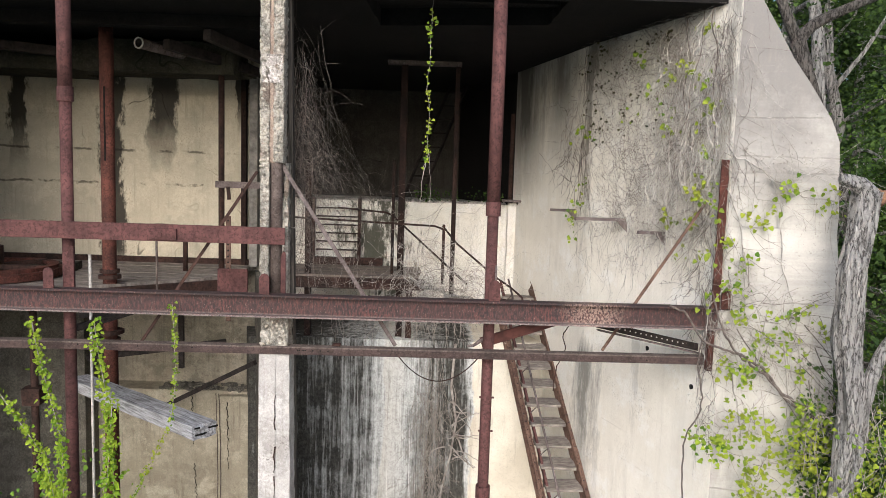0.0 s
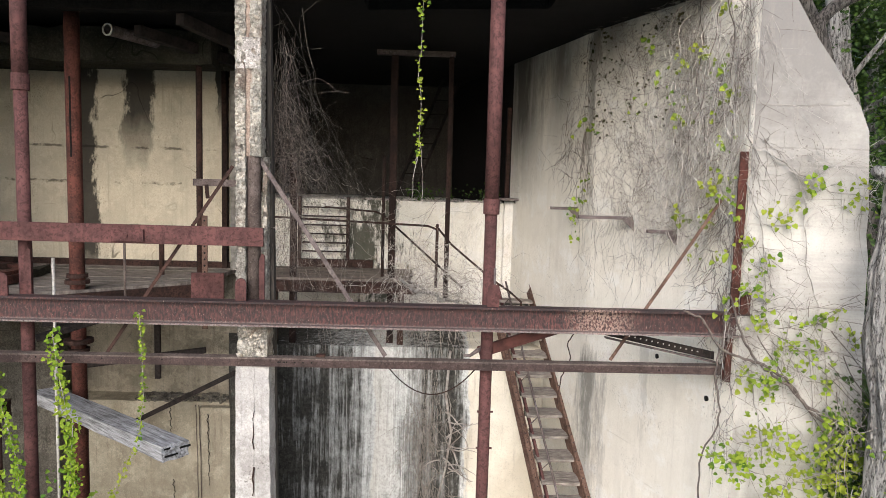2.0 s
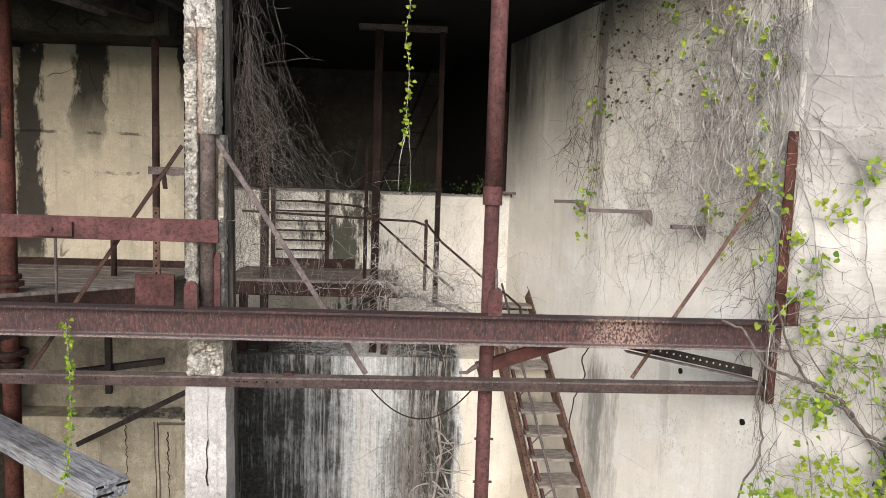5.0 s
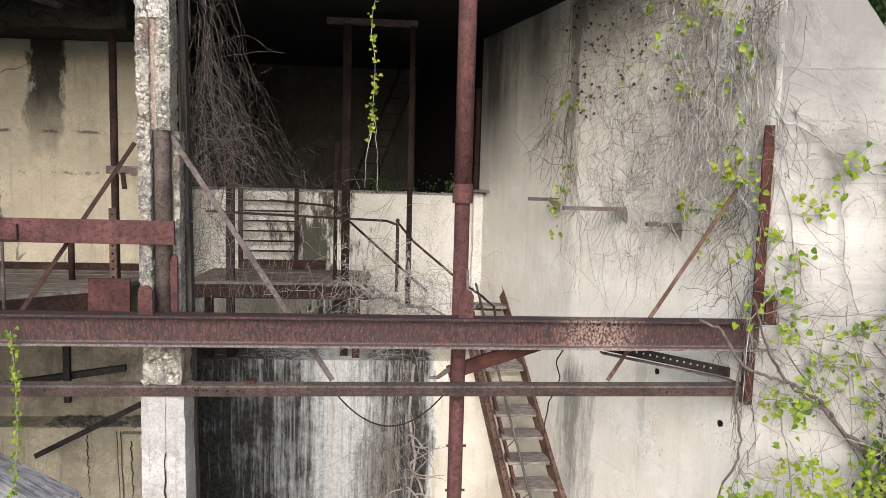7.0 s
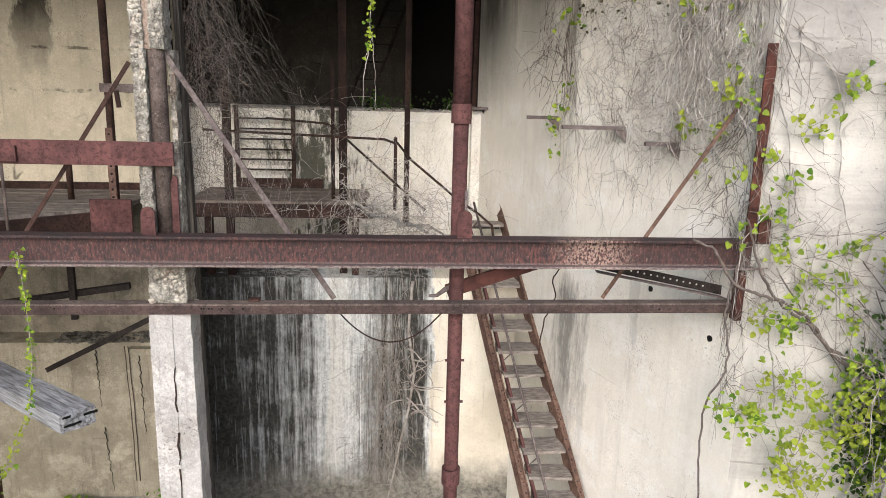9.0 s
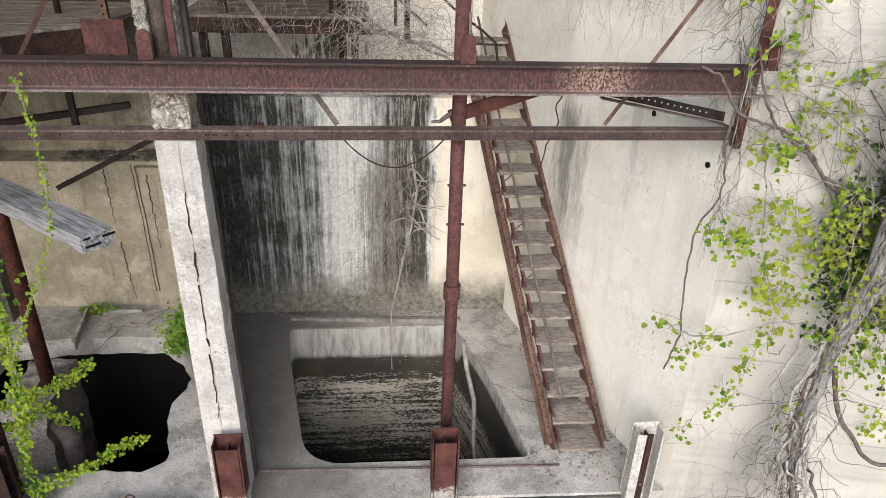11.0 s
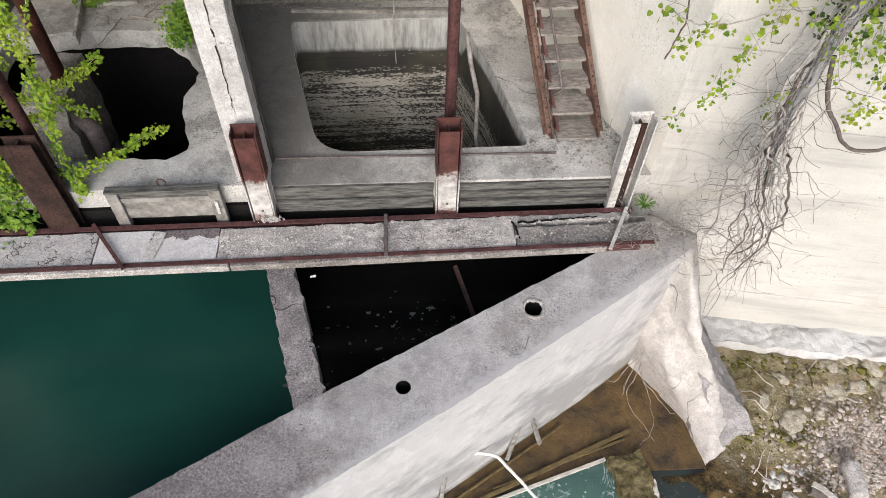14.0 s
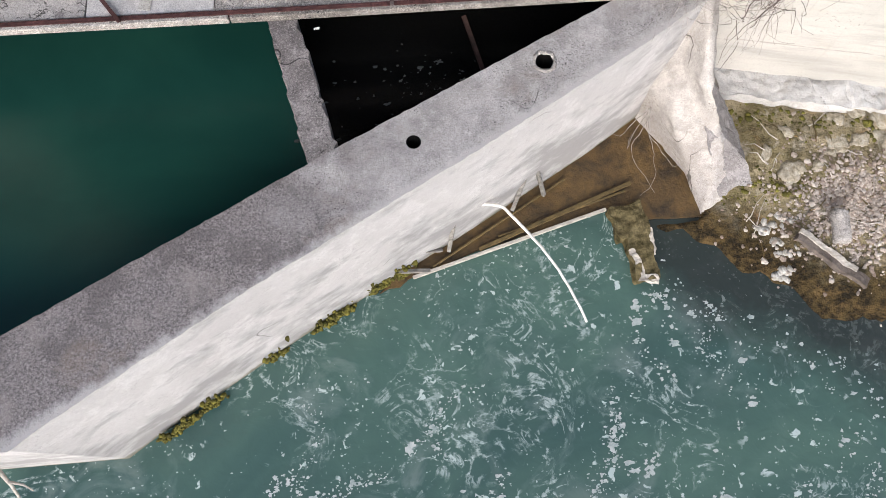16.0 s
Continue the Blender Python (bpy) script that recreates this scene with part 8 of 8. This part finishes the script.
line = flowing([(4.33, 6.88, 6.01), (4.29, 6.88, 5.55), (4.24, 6.88, 5.21), (4.23, 6.88, 4.86), (4.24, 6.88, 4.52), (4.31, 6.88, 4.17), (4.37, 6.88, 3.81), (4.39, 6.88, 3.52), (4.33, 6.86, 3.10), (4.24, 6.90, 2.60), (4.17, 6.92, 2.15), (4.15, 6.90, 1.75), (4.15, 6.94, 1.25), (4.15, 6.86, 0.82), (4.15, 6.70, 0.45)], 4)
b = bmesh.new()
tube(b, line, 1.0, 1.0, 26)
axis = [Vector(p) for p in line]
girth = lambda z: float(np.interp(z, (0.4, 1.2, 2.2, 3.0, 3.5, 4.2, 5.0, 5.7, 6.1), (0.05, 0.06, 0.085, 0.12, 0.175, 0.165, 0.155, 0.165, 0.15)))
for k, v in enumerate(b.verts):
    c = axis[k // 26]
    a = 2 * math.pi * (k % 26) / 26
    d = v.co - c
    fur = abs(noise.noise(Vector((math.cos(a) * 2.6, math.sin(a) * 2.6, c.z * 0.9 + a * 0.15)))) * 0.5 + abs(noise.noise(Vector((math.cos(a) * 6, math.sin(a) * 6, c.z * 2.2)))) * 0.3
    lump = noise.noise(Vector((math.cos(a), math.sin(a), c.z * 1.6))) * 0.35
    v.co = c + d * girth(c.z) * (0.72 + lump * 0.8 + fur * 0.6)
part("trunk", b, BARK, snag, "deeply furrowed grey bark")
part("broken_top", roughen(tube(bmesh.new(), [(4.33, 6.85, 5.97), (4.24, 6.85, 6.06), (4.12, 6.85, 6.10), (4.03, 6.85, 6.13)], 0.11, 0.045, 10), 0.03, 14), BARK, snag, "torn pale top")
part("broken_top", roughen(tube(bmesh.new(), [(4.36, 6.90, 5.97), (4.46, 6.90, 5.94), (4.56, 6.90, 5.98)], 0.10, 0.05, 10), 0.03, 12), RUSTWOOD, snag, "torn reddish heartwood")
part("limb", roughen(tube(bmesh.new(), flowing([(4.45, 6.90, 3.63), (4.50, 6.90, 3.90), (4.56, 6.90, 4.17), (4.67, 6.90, 4.44), (4.83, 6.90, 4.70)], 3), 0.085, 0.05, 12), 0.015, 9), BARK, snag)
part("limb", tube(bmesh.new(), flowing([(4.3, 6.95, 2.0), (4.4, 6.95, 1.67), (4.55, 6.95, 1.35), (4.76, 6.95, 1.1), (5.0, 6.95, 0.8), (5.3, 6.95, 0.69), (5.7, 6.95, 0.75)], 6, 0.003), 0.026, 0.02, 8), BROWNSTEM, snag, "dark arching root", smooth=True)
rng = random.Random(71)
spine = [(4.17, 6.92, 2.3), (4.15, 6.9, 1.75), (4.15, 6.93, 1.25), (4.15, 6.85, 0.83), (4.15, 6.64, 0.45), (4.14, 6.35, 0.1), (4.12, 6.3, -0.3), (4.05, 6.38, -0.55)]
for i in range(20):
    k = rng.randint(0, 3)
    off = Vector((rng.gauss(-0.02, 0.15), rng.gauss(-0.02, 0.10), rng.gauss(0, 0.15)))
    base = [Vector(p) + off * (0.5 + 0.28 * j) + Vector((rng.gauss(0, 0.095), rng.gauss(0, 0.06), rng.gauss(0, 0.08))) for j, p in enumerate(spine[k:8 - rng.randint(0, 3)])]
    if rng.random() < 0.5:
        base.append(base[-1] + Vector((rng.gauss(-0.15, 0.12), rng.gauss(0, 0.08), rng.uniform(-0.2, 0.12))))
    part("hanging_root", tube(bmesh.new(), flowing(base, 5, 0.018, i), rng.uniform(0.007, 0.019), 0.004, 7), (DRYM, BROWNSTEM, DRYM)[i % 3], snag, "grey woody root hanging in the air", smooth=True)
paths = []
for i in range(210):
    k = rng.uniform(0.6, 6.9)
    j = int(k)
    s = Vector(spine[j]).lerp(Vector(spine[j + 1]), k - j) + Vector((rng.gauss(-0.05, 0.17), rng.gauss(0, 0.09), rng.gauss(0, 0.1)))
    paths.append(twig(rng, s, (rng.gauss(-0.35, 0.8), rng.gauss(-0.1, 0.4), rng.gauss(-0.35, 0.65)), rng.randint(5, 16), 0.06, 0.13, 0.55, (0, 0, -0.03), 0)[0])
for i in range(60):
    s = Vector((rng.gauss(3.9, 0.35), 0, rng.uniform(-1.4, 1.0)))
    pts = twig(rng, s, (rng.gauss(0, 0.8), 0, rng.gauss(-0.4, 0.7)), rng.randint(4, 10), 0.07, 0.12, 0.5, (0, 0, -0.04), 0)[0]
    off = rng.uniform(0.02, 0.12)
    paths.append([Vector((q.x, WY(q.x) - off, q.z)) for q in pts])
tagged(part("root_tangle", vine_mesh(paths[:110] + paths[210:], 0.0034, 0.0018), DRYM, snag, "tangle of fine root twigs"), "tangle of fine root twigs", kind="stuff")
tagged(part("root_tangle", vine_mesh(paths[110:210], 0.0036, 0.0018), BROWNSTEM, snag), "tangle of fine brown twigs", kind="stuff")
paths = []
for i in range(220):
    s = Vector((rng.gauss(3.4, 0.3), rng.gauss(7.05, 0.2), rng.uniform(-0.82, -0.5)))
    paths.append(wander(rng, s, (rng.gauss(0, 1), rng.gauss(-0.4, 0.5), rng.gauss(0.2, 0.5)), rng.randint(5, 11), 0.07, 0.25))
thing("twig_litter", vine_mesh(paths, 0.0026, 0.0014), DRYM, "fine dead twigs at the walkway's end", "twigs")

# ---- woodland behind the wall ----
def tree(x, y, z, h, lean, seed, leaves=1500, mat=LEAFW, size=0.16, spread=1.4):
    rng = random.Random(seed)
    tr = holder("tree", "leafy woodland tree on the hillside", "tree", "woodland trees")
    pts = [Vector((x + lean * (k / 8) ** 1.5 + rng.gauss(0, 0.06), y + rng.gauss(0, 0.06), z + h * k / 8)) for k in range(9)]
    part("trunk", tube(bmesh.new(), pts, 0.16, 0.05, 9), BARK, tr, smooth=True)
    paths, b = [], bmesh.new()
    for k in range(16):
        s = pts[rng.randint(2, 8)]
        limb = wander(rng, s, (rng.gauss(0, 1), rng.gauss(0, 1), rng.gauss(0.3, 0.4)), 9, spread / 8, 0.2)
        paths.append(limb)
        for _ in range(leaves // 16 // 7):
            leaf_cluster(b, rng, Vector(limb[rng.randint(3, 9)]) + Vector((rng.gauss(0, 0.25), rng.gauss(0, 0.25), rng.gauss(0, 0.2))), 7, 0.16, size, (-0.3, -0.6, 0.8))
    for q in paths:
        part("limb", vine_mesh([q], 0.04, 0.012, 6), BARK, tr, smooth=True)
    part("crown", b, mat, tr)
    return tr


for i, (x, y, z, h, lean, mat) in enumerate(((6.6, 11.5, 3.0, 7.5, -0.8, LEAFW), (8.2, 10.2, 2.9, 6.0, 0.4, LEAFG), (9.8, 13.5, 3.4, 8.5, -0.4, LEAFW), (7.4, 15.5, 3.8, 9.5, 0.6, LEAFW), (11.8, 16, 3.8, 9, -0.6, LEAFW), (6.4, 9.2, 2.6, 3.2, 0.3, LEAFW), (13, 11.5, 3.2, 7, -0.5, LEAFW), (9.2, 19, 4.4, 11, 0.3, LEAFW), (14.5, 20, 4.5, 12, 0, LEAFW), (11, 24, 5.2, 12, 0, LEAFW), (17, 26, 5.6, 13, 0, LEAFW), (6.0, 21, 4.5, 11, 0, LEAFW), (5.7, 13, 3.2, 8.5, 0.2, LEAFW), (7.7, 12.6, 3.2, 8, -0.2, LEAFW), (5.2, 16, 3.6, 10, 0.3, LEAFW), (5.4, 11.0, 3.0, 7.5, 0.0, LEAFW), (4.9, 12.2, 3.0, 9.5, -0.2, LEAFW), (6.0, 10.4, 2.9, 6.5, -0.3, LEAFW))):
    tree(x, y, z, h, lean, 100 + i, 9500 if y < 14 else 3600, mat, 0.052 if y < 14 else 0.17, 1.8 if y < 14 else 2.8)
old = holder("grey_tree", "bare grey-barked tree leaning over the wing wall", "tree", "woodland trees")
part("trunk", tube(bmesh.new(), [(6.0, 9.3, 2.5), (5.7, 9.25, 5.2), (4.80, 9.20, 7.52), (4.67, 9.20, 7.94)], 0.13, 0.10, 12), BARKD, old, smooth=True)
for pts in ([(4.68, 9.20, 7.91), (4.53, 9.20, 8.19), (4.39, 9.20, 8.50), (4.26, 9.20, 8.85)], [(4.68, 9.20, 7.91), (4.86, 9.20, 8.13), (5.22, 9.20, 8.32), (5.64, 9.20, 8.51), (6.13, 9.20, 8.70)]):
    part("limb", tube(bmesh.new(), flowing(pts, 3), 0.085, 0.045, 10), BARKD, old, smooth=True)
pale = holder("pale_tree", "pale-barked slender tree trunk behind the wing wall", "tree", "woodland trees")
part("trunk", tube(bmesh.new(), [(5.9, 10.2, 2.6), (5.75, 10.2, 5.5), (5.50, 10.20, 7.73), (5.46, 10.20, 8.24), (5.36, 10.20, 8.71), (5.28, 10.20, 9.18)], 0.10, 0.08, 12), BARK, pale, smooth=True)
part("limb", tube(bmesh.new(), [(5.7, 10.2, 7.4), (6.1, 10.1, 8.0), (6.6, 10.1, 8.9)], 0.04, 0.02, 8), BARK, pale, smooth=True)
rng = random.Random(82)
bm = bmesh.new()
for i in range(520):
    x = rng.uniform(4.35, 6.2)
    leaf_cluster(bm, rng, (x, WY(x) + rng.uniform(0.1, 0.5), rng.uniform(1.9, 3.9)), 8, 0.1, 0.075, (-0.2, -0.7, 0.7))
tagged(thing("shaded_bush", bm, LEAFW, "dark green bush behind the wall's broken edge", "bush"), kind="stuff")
rng = random.Random(81)
bm = bmesh.new()
for i in range(420):
    x = rng.uniform(4.7, 11)
    leaf_cluster(bm, rng, (x, WY(x) + rng.uniform(0.0, 3.0), 2.6 + abs(rng.gauss(0, 0.6))), 8, 0.18, 0.13, (-0.2, -0.7, 0.7))
tagged(thing("undergrowth", bm, LEAFW, "green undergrowth along the top of the wall", "undergrowth"), kind="stuff")

# ---- bank, rocks, driftwood ----
rng = random.Random(91)
for x, y, r in ((6.1, 6.25, 0.08), (7.25, 6.0, 0.15), (5.75, 5.6, 0.12), (7.3, 4.7, 0.10), (6.9, 6.45, 0.12), (6.4, 5.85, 0.09), (5.9, 5.3, 0.05), (5.6, 5.1, 0.04)):
    bm = bmesh.new()
    stone(bm, rng, (x, y, bank(x, y)), r, 0.4)
    thing("rock", bm, PALEROCK if r > 0.085 else WETROCK, "uneven pale rock on the wet bank", "rock", "bank rocks", smooth=True)
for x, y, w in ((6.6, 6.38, 0.17), (7.28, 6.36, 0.16), (7.32, 5.86, 0.15), (5.67, 5.54, 0.16), (6.5, 5.98, 0.18), (6.85, 6.0, 0.15), (5.74, 6.2, 0.14), (5.3, 5.85, 0.11), (6.1, 5.62, 0.10)):
    bm = bmesh.new()
    stone(bm, rng, (x, y, bank(x, y) + 0.0), w * 0.85, 0.35)
    thing("rock", bm, PALEROCK, "flat crumbling limestone lump on the bank", "rock", "bank rocks", smooth=True)
bm = bmesh.new()
for i in range(2600):
    x, y = (rng.gauss(6.6, 0.42), rng.gauss(4.95, 0.42)) if i < 2200 else (rng.gauss(5.9, 0.6), rng.gauss(4.9, 0.5))
    stone(bm, rng, (x, y, bank(x, y) + 0.008), abs(rng.gauss(0.01, 0.012)) + 0.009)
tagged(thing("bank_gravel", bm, GRAVEL, "loose pale gravel on the bank", "gravel"), kind="stuff")
bm = bmesh.new()
for i in range(260):
    c = rng.choice(((5.3, 6.5), (6.2, 6.4), (5.6, 5.2), (6.9, 6.2), (7.2, 5.2), (5.0, 5.4)))
    x, y = c[0] + rng.gauss(0, 0.3), c[1] + rng.gauss(0, 0.14)
    stone(bm, rng, (x, y, bank(x, y) + 0.004), 0.01 + abs(rng.gauss(0, 0.02)), 0.3)
tagged(thing("bank_moss", bm, MOSS, "yellow-green moss cushions on the bank", "moss", smooth=True), kind="stuff")
for i in range(26):
    x, y, a = rng.uniform(4.7, 7.4), rng.uniform(4.4, 6.7), rng.uniform(0, 3.14)
    n = rng.uniform(0.1, 0.35)
    pts = [(x + math.cos(a) * n * k, y + math.sin(a) * n * k + 0.02 * math.sin(k * 4), bank(x + math.cos(a) * n * k, y + math.sin(a) * n * k) + 0.015) for k in (-1, -0.4, 0.3, 1)]
    thing("drift_stick", tube(bmesh.new(), pts, rng.uniform(0.006, 0.016), 0.004, 6), PALEWOOD if i % 2 else SILTWOOD, "thin drift stick on the bank", "stick", "drift sticks", smooth=True)
block = tube(bmesh.new(), [(-0.02, 0.24, 0), (0, 0, 0), (0.01, -0.22, 0)], 0.135, 0.12, 16)
roughen(cut(block, 0.06), 0.025, 7, 3)
bmesh.ops.transform(block, matrix=pose(6.15, 4.58, bank(6.15, 4.58) + 0.06, 0, 0, -14), verts=block.verts)
thing("concrete_lump", block, ROUGHC, "rounded broken concrete stub on the gravel", "lump", smooth=True)
bm = bar(bmesh.new(), (5.56, 4.56, -3.42), (6.43, 3.76, -3.50), 0.17, 0.10)
wood = thing("driftwood", roughen(roughen(cut(bm, 0.05), 0.035, 5), 0.012, 16), TIMBER, "weathered driftwood plank on the bank", "driftwood")
bm = bar(bmesh.new(), (5.58, 4.60, -3.365), (6.30, 3.95, -3.43), 0.085, 0.04)
part("split_edge", roughen(roughen(cut(bm, 0.05), 0.03, 5), 0.01, 16), PALEWOOD, wood, "pale bleached upper edge")
bm = tube(bmesh.new(), [(5.2, 6.1, -3.45), (5.4, 5.95, -3.42), (5.5, 5.75, -3.42), (5.5, 5.6, -3.45)], 0.03, 0.02, 8)
thing("driftwood", bm, PALEWOOD, "short curved driftwood stick", "driftwood", smooth=True)
stump = bmesh.new()
bar(stump, (3.12, 5.25, -3.62), (3.22, 4.72, -3.62), 0.50, 0.16)
bar(stump, (3.22, 4.85, -3.62), (3.31, 4.08, -3.64), 0.36, 0.16)
cut(stump, 0.06)
sunk = thing("sunken_timber", roughen(roughen(stump, 0.05, 5), 0.02, 14), MOSSWOOD, "mossy broken timber reaching into the river", "timber")
part("split_edge", roughen(roughen(cut(bar(bmesh.new(), (3.44, 4.85, -3.57), (3.46, 4.45, -3.58), 0.06, 0.06), 0.04), 0.03, 9), 0.015, 18), PALEWOOD, sunk, "pale split edge")
part("split_edge", roughen(roughen(cut(bar(bmesh.new(), (3.12, 4.55, -3.55), (3.24, 4.10, -3.57), 0.08, 0.06), 0.04), 0.04, 9), 0.015, 18), PALEWOOD, sunk, "whitened split edge")
part("split_edge", roughen(roughen(cut(bar(bmesh.new(), (3.16, 4.12, -3.55), (3.44, 4.07, -3.57), 0.12, 0.06), 0.04), 0.04, 9), 0.015, 18), PALEWOOD, sunk, "whitened torn end")
bm = tube(bmesh.new(), flowing([(0.81, 5.13, -2.9), (1.03, 5.13, -2.87), (1.23, 5.07, -2.9), (1.44, 4.85, -3.0), (1.79, 4.42, -3.1), (2.08, 3.97, -3.3), (2.33, 3.53, -3.62)], 4, 0.004, 3), 0.026, 0.018, 8)
thing("bleached_branch", bm, BLEACH, "bleached bent branch hanging from the wall to the river", "branch", smooth=True)
paths = [wander(rng, (3.55, 6.5, -2.9), (-0.3, -0.5, -0.5), 16, 0.09, 0.2) for _ in range(5)]
paths = [[Vector((q.x, q.y, max(q.z, -3.63))) for q in p] for p in paths]
rootlets = holder("pale_root", "pale forked root hanging at the wall's foot", "root")
for p in paths:
    part("root_fork", vine_mesh([p], 0.006, 0.003, 6), DRY, rootlets, smooth=True)
for a, b in (((0.55, 5.0, -2.75), (0.45, 4.72, -3.6)), ((1.75, 5.68, -2.9), (1.95, 5.5, -3.6)), ((1.6, 5.55, -3.0), (1.45, 5.3, -3.62)), ((0.0, 4.65, -3.3), (0.35, 4.75, -3.62)), ((-0.35, 4.4, -3.4), (0.15, 4.45, -3.62))):
    thing("wall_stub", bar(bmesh.new(), a, b, 0.06, 0.05, 0.01), GREYWOOD, "broken grey timber stub at the wall's foot", "stub", "timber stubs")
bm = tube(bmesh.new(), [(-5.5, 2.12, -3.2), (-5.4, 1.9, -3.4), (-5.35, 1.65, -3.66)], 0.03, 0.015, 8)
tube(bm, [(-5.42, 1.95, -3.35), (-5.25, 1.9, -3.4), (-5.17, 1.82, -3.5)], 0.02, 0.008, 8)
thing("snagged_branch", bm, PALEWOOD, "small forked branch snagged on the wall", "branch", smooth=True)
for x, y, n in ((-0.6, 4.22, 9), (-0.25, 4.4, 10), (-1.1, 3.9, 8), (-1.35, 3.76, 6), (-2.05, 3.36, 4), (-2.9, 2.76, 4), (-3.2, 2.56, 6), (-3.45, 2.4, 5)):
    bm = bmesh.new()
    for _ in range(n * 9):
        d = rng.gauss(0, 0.085)
        stone(bm, rng, (x + d, y + 0.62 * d + rng.gauss(0.02, 0.02), RIVER_Z + abs(rng.gauss(0.0, 0.15))), rng.uniform(0.012, 0.045), 0.7)
    tagged(thing("moss_clump", bm, MOSS, "yellow-green moss clump at the wall's waterline", "moss", "moss clumps", smooth=True), kind="stuff")
for x, y, w in ((5.32, 4.78, 0.12), (5.52, 4.86, 0.09), (5.14, 4.72, 0.08), (5.46, 4.36, 0.10), (5.30, 4.52, 0.06), (5.28, 4.02, 0.08), (5.42, 4.10, 0.06)):
    bm = bmesh.new()
    for _ in range(14):
        px, py = x + rng.gauss(0, w * 0.75), y + rng.gauss(0, w * 0.4)
        stone(bm, rng, (px, py, max(bank(px, py), RIVER_Z) + 0.004), rng.uniform(0.02, 0.068), 0.12)
    tagged(thing("froth_patch", bm, FROTH, "pale froth stranded on the wet bank", "froth", "froth patches", smooth=True), kind="stuff")

# ---- foam and floating litter ----
def flake(bm, rng, x, y, z, r):
    n = rng.randint(9, 13)
    k = [r * rng.uniform(0.45, 1.25) for _ in range(n)]
    a0, sx = rng.uniform(0, 6.28), rng.uniform(0.6, 1.8)
    bm.faces.new([bm.verts.new((x + k[i] * sx * math.cos(a0 + 6.283 * i / n), y + k[i] * math.sin(a0 + 6.283 * i / n), z)) for i in range(n)])


rng = random.Random(99)
bm = bmesh.new()


def on_river(x, y):
    return y < max(2.05, 1.95 + 0.62 * (x + 3.8)) - 0.02 and y < 5.3 - 0.62 * max(0, x - 2.6)


def drift(x, y):
    """The way the foam is drawn along, in eddies."""
    w = noise.noise_vector(Vector((x * 0.6, y * 0.6, 4)))
    a = 2.2 * noise.noise(Vector((x * 0.42 + w.x * 0.5, y * 0.42 + w.y * 0.5, 11))) * math.pi + 0.5
    return math.cos(a), math.sin(a)


for i in range(150):
    x = rng.uniform(3.3, 7.5)
    y = 6.3 - 0.60 * x - abs(rng.gauss(0, 0.8))
    n = rng.randint(1, 5)
    for _ in range(n if on_river(x, y) and noise.noise(Vector((x * 1.3, y * 1.3, 8))) > -0.1 else 0):
        flake(bm, rng, x + rng.gauss(0, 0.05), y + rng.gauss(0, 0.05), RIVER_Z + 0.004 + rng.random() * 0.004, min(0.05, 0.007 * math.exp(abs(rng.gauss(0, 0.8)))))
for i in range(500):
    x, y = rng.uniform(-5.5, 8), rng.uniform(-2.2, 5)
    if on_river(x, y):
        flake(bm, rng, x, y, RIVER_Z + 0.004 + rng.random() * 0.004, min(0.06, 0.005 * math.exp(abs(rng.gauss(0, 0.8)))))
for i in range(56):
    x, y = rng.uniform(-5.0, 8), rng.uniform(-2.2, 5)
    if noise.noise(Vector((x * 0.5, y * 0.5, 20))) < -0.12:
        continue
    thick = rng.uniform(0.4, 1.0) ** 2
    for k in range(rng.randint(12, 60)):
        dx, dy = drift(x, y)
        x, y = x + dx * 0.045, y + dy * 0.045
        if not on_river(x, y):
            break
        for _ in range(rng.randint(0, 4)):
            r = min(0.06, 0.007 * math.exp(abs(rng.gauss(0, 0.75)))) * (0.5 + thick)
            flake(bm, rng, x + rng.gauss(0, 0.055), y + rng.gauss(0, 0.055), RIVER_Z + 0.004 + rng.random() * 0.004, r)
tagged(thing("river_foam", bm, FOAM, "pale foam flecks drifting on the river", "foam"), kind="stuff")
bm = bmesh.new()
for i in range(120):
    flake(bm, rng, rng.gauss(0.3, 0.6), rng.gauss(6.3, 0.28), -1.696 + rng.random() * 0.004, abs(rng.gauss(0, 0.012)) + 0.004)
tagged(thing("floating_litter", bm, LITTER, "dim specks floating on the black water", "litter"), kind="stuff")
bm = bmesh.new()
bar(bm, (0.75, 7.0, -1.2), (1.05, 6.2, -1.68), 0.05, 0.05)
thing("sunken_pole", bm, DARKRUST, "dark pole leaning into the black water", "pole")
bm2 = bmesh.new()
for dx, dz, r in ((0, 0, 0.022), (0.03, 0.012, 0.016), (-0.022, -0.014, 0.014)):
    stone(bm2, random.Random(int(r * 1000)), (-1.03 + dx, 6.715, -0.90 + dz), r, 0.5)
thing("white_scrap", bm2, BLEACH, "small white scrap caught under the walkway", "scrap")
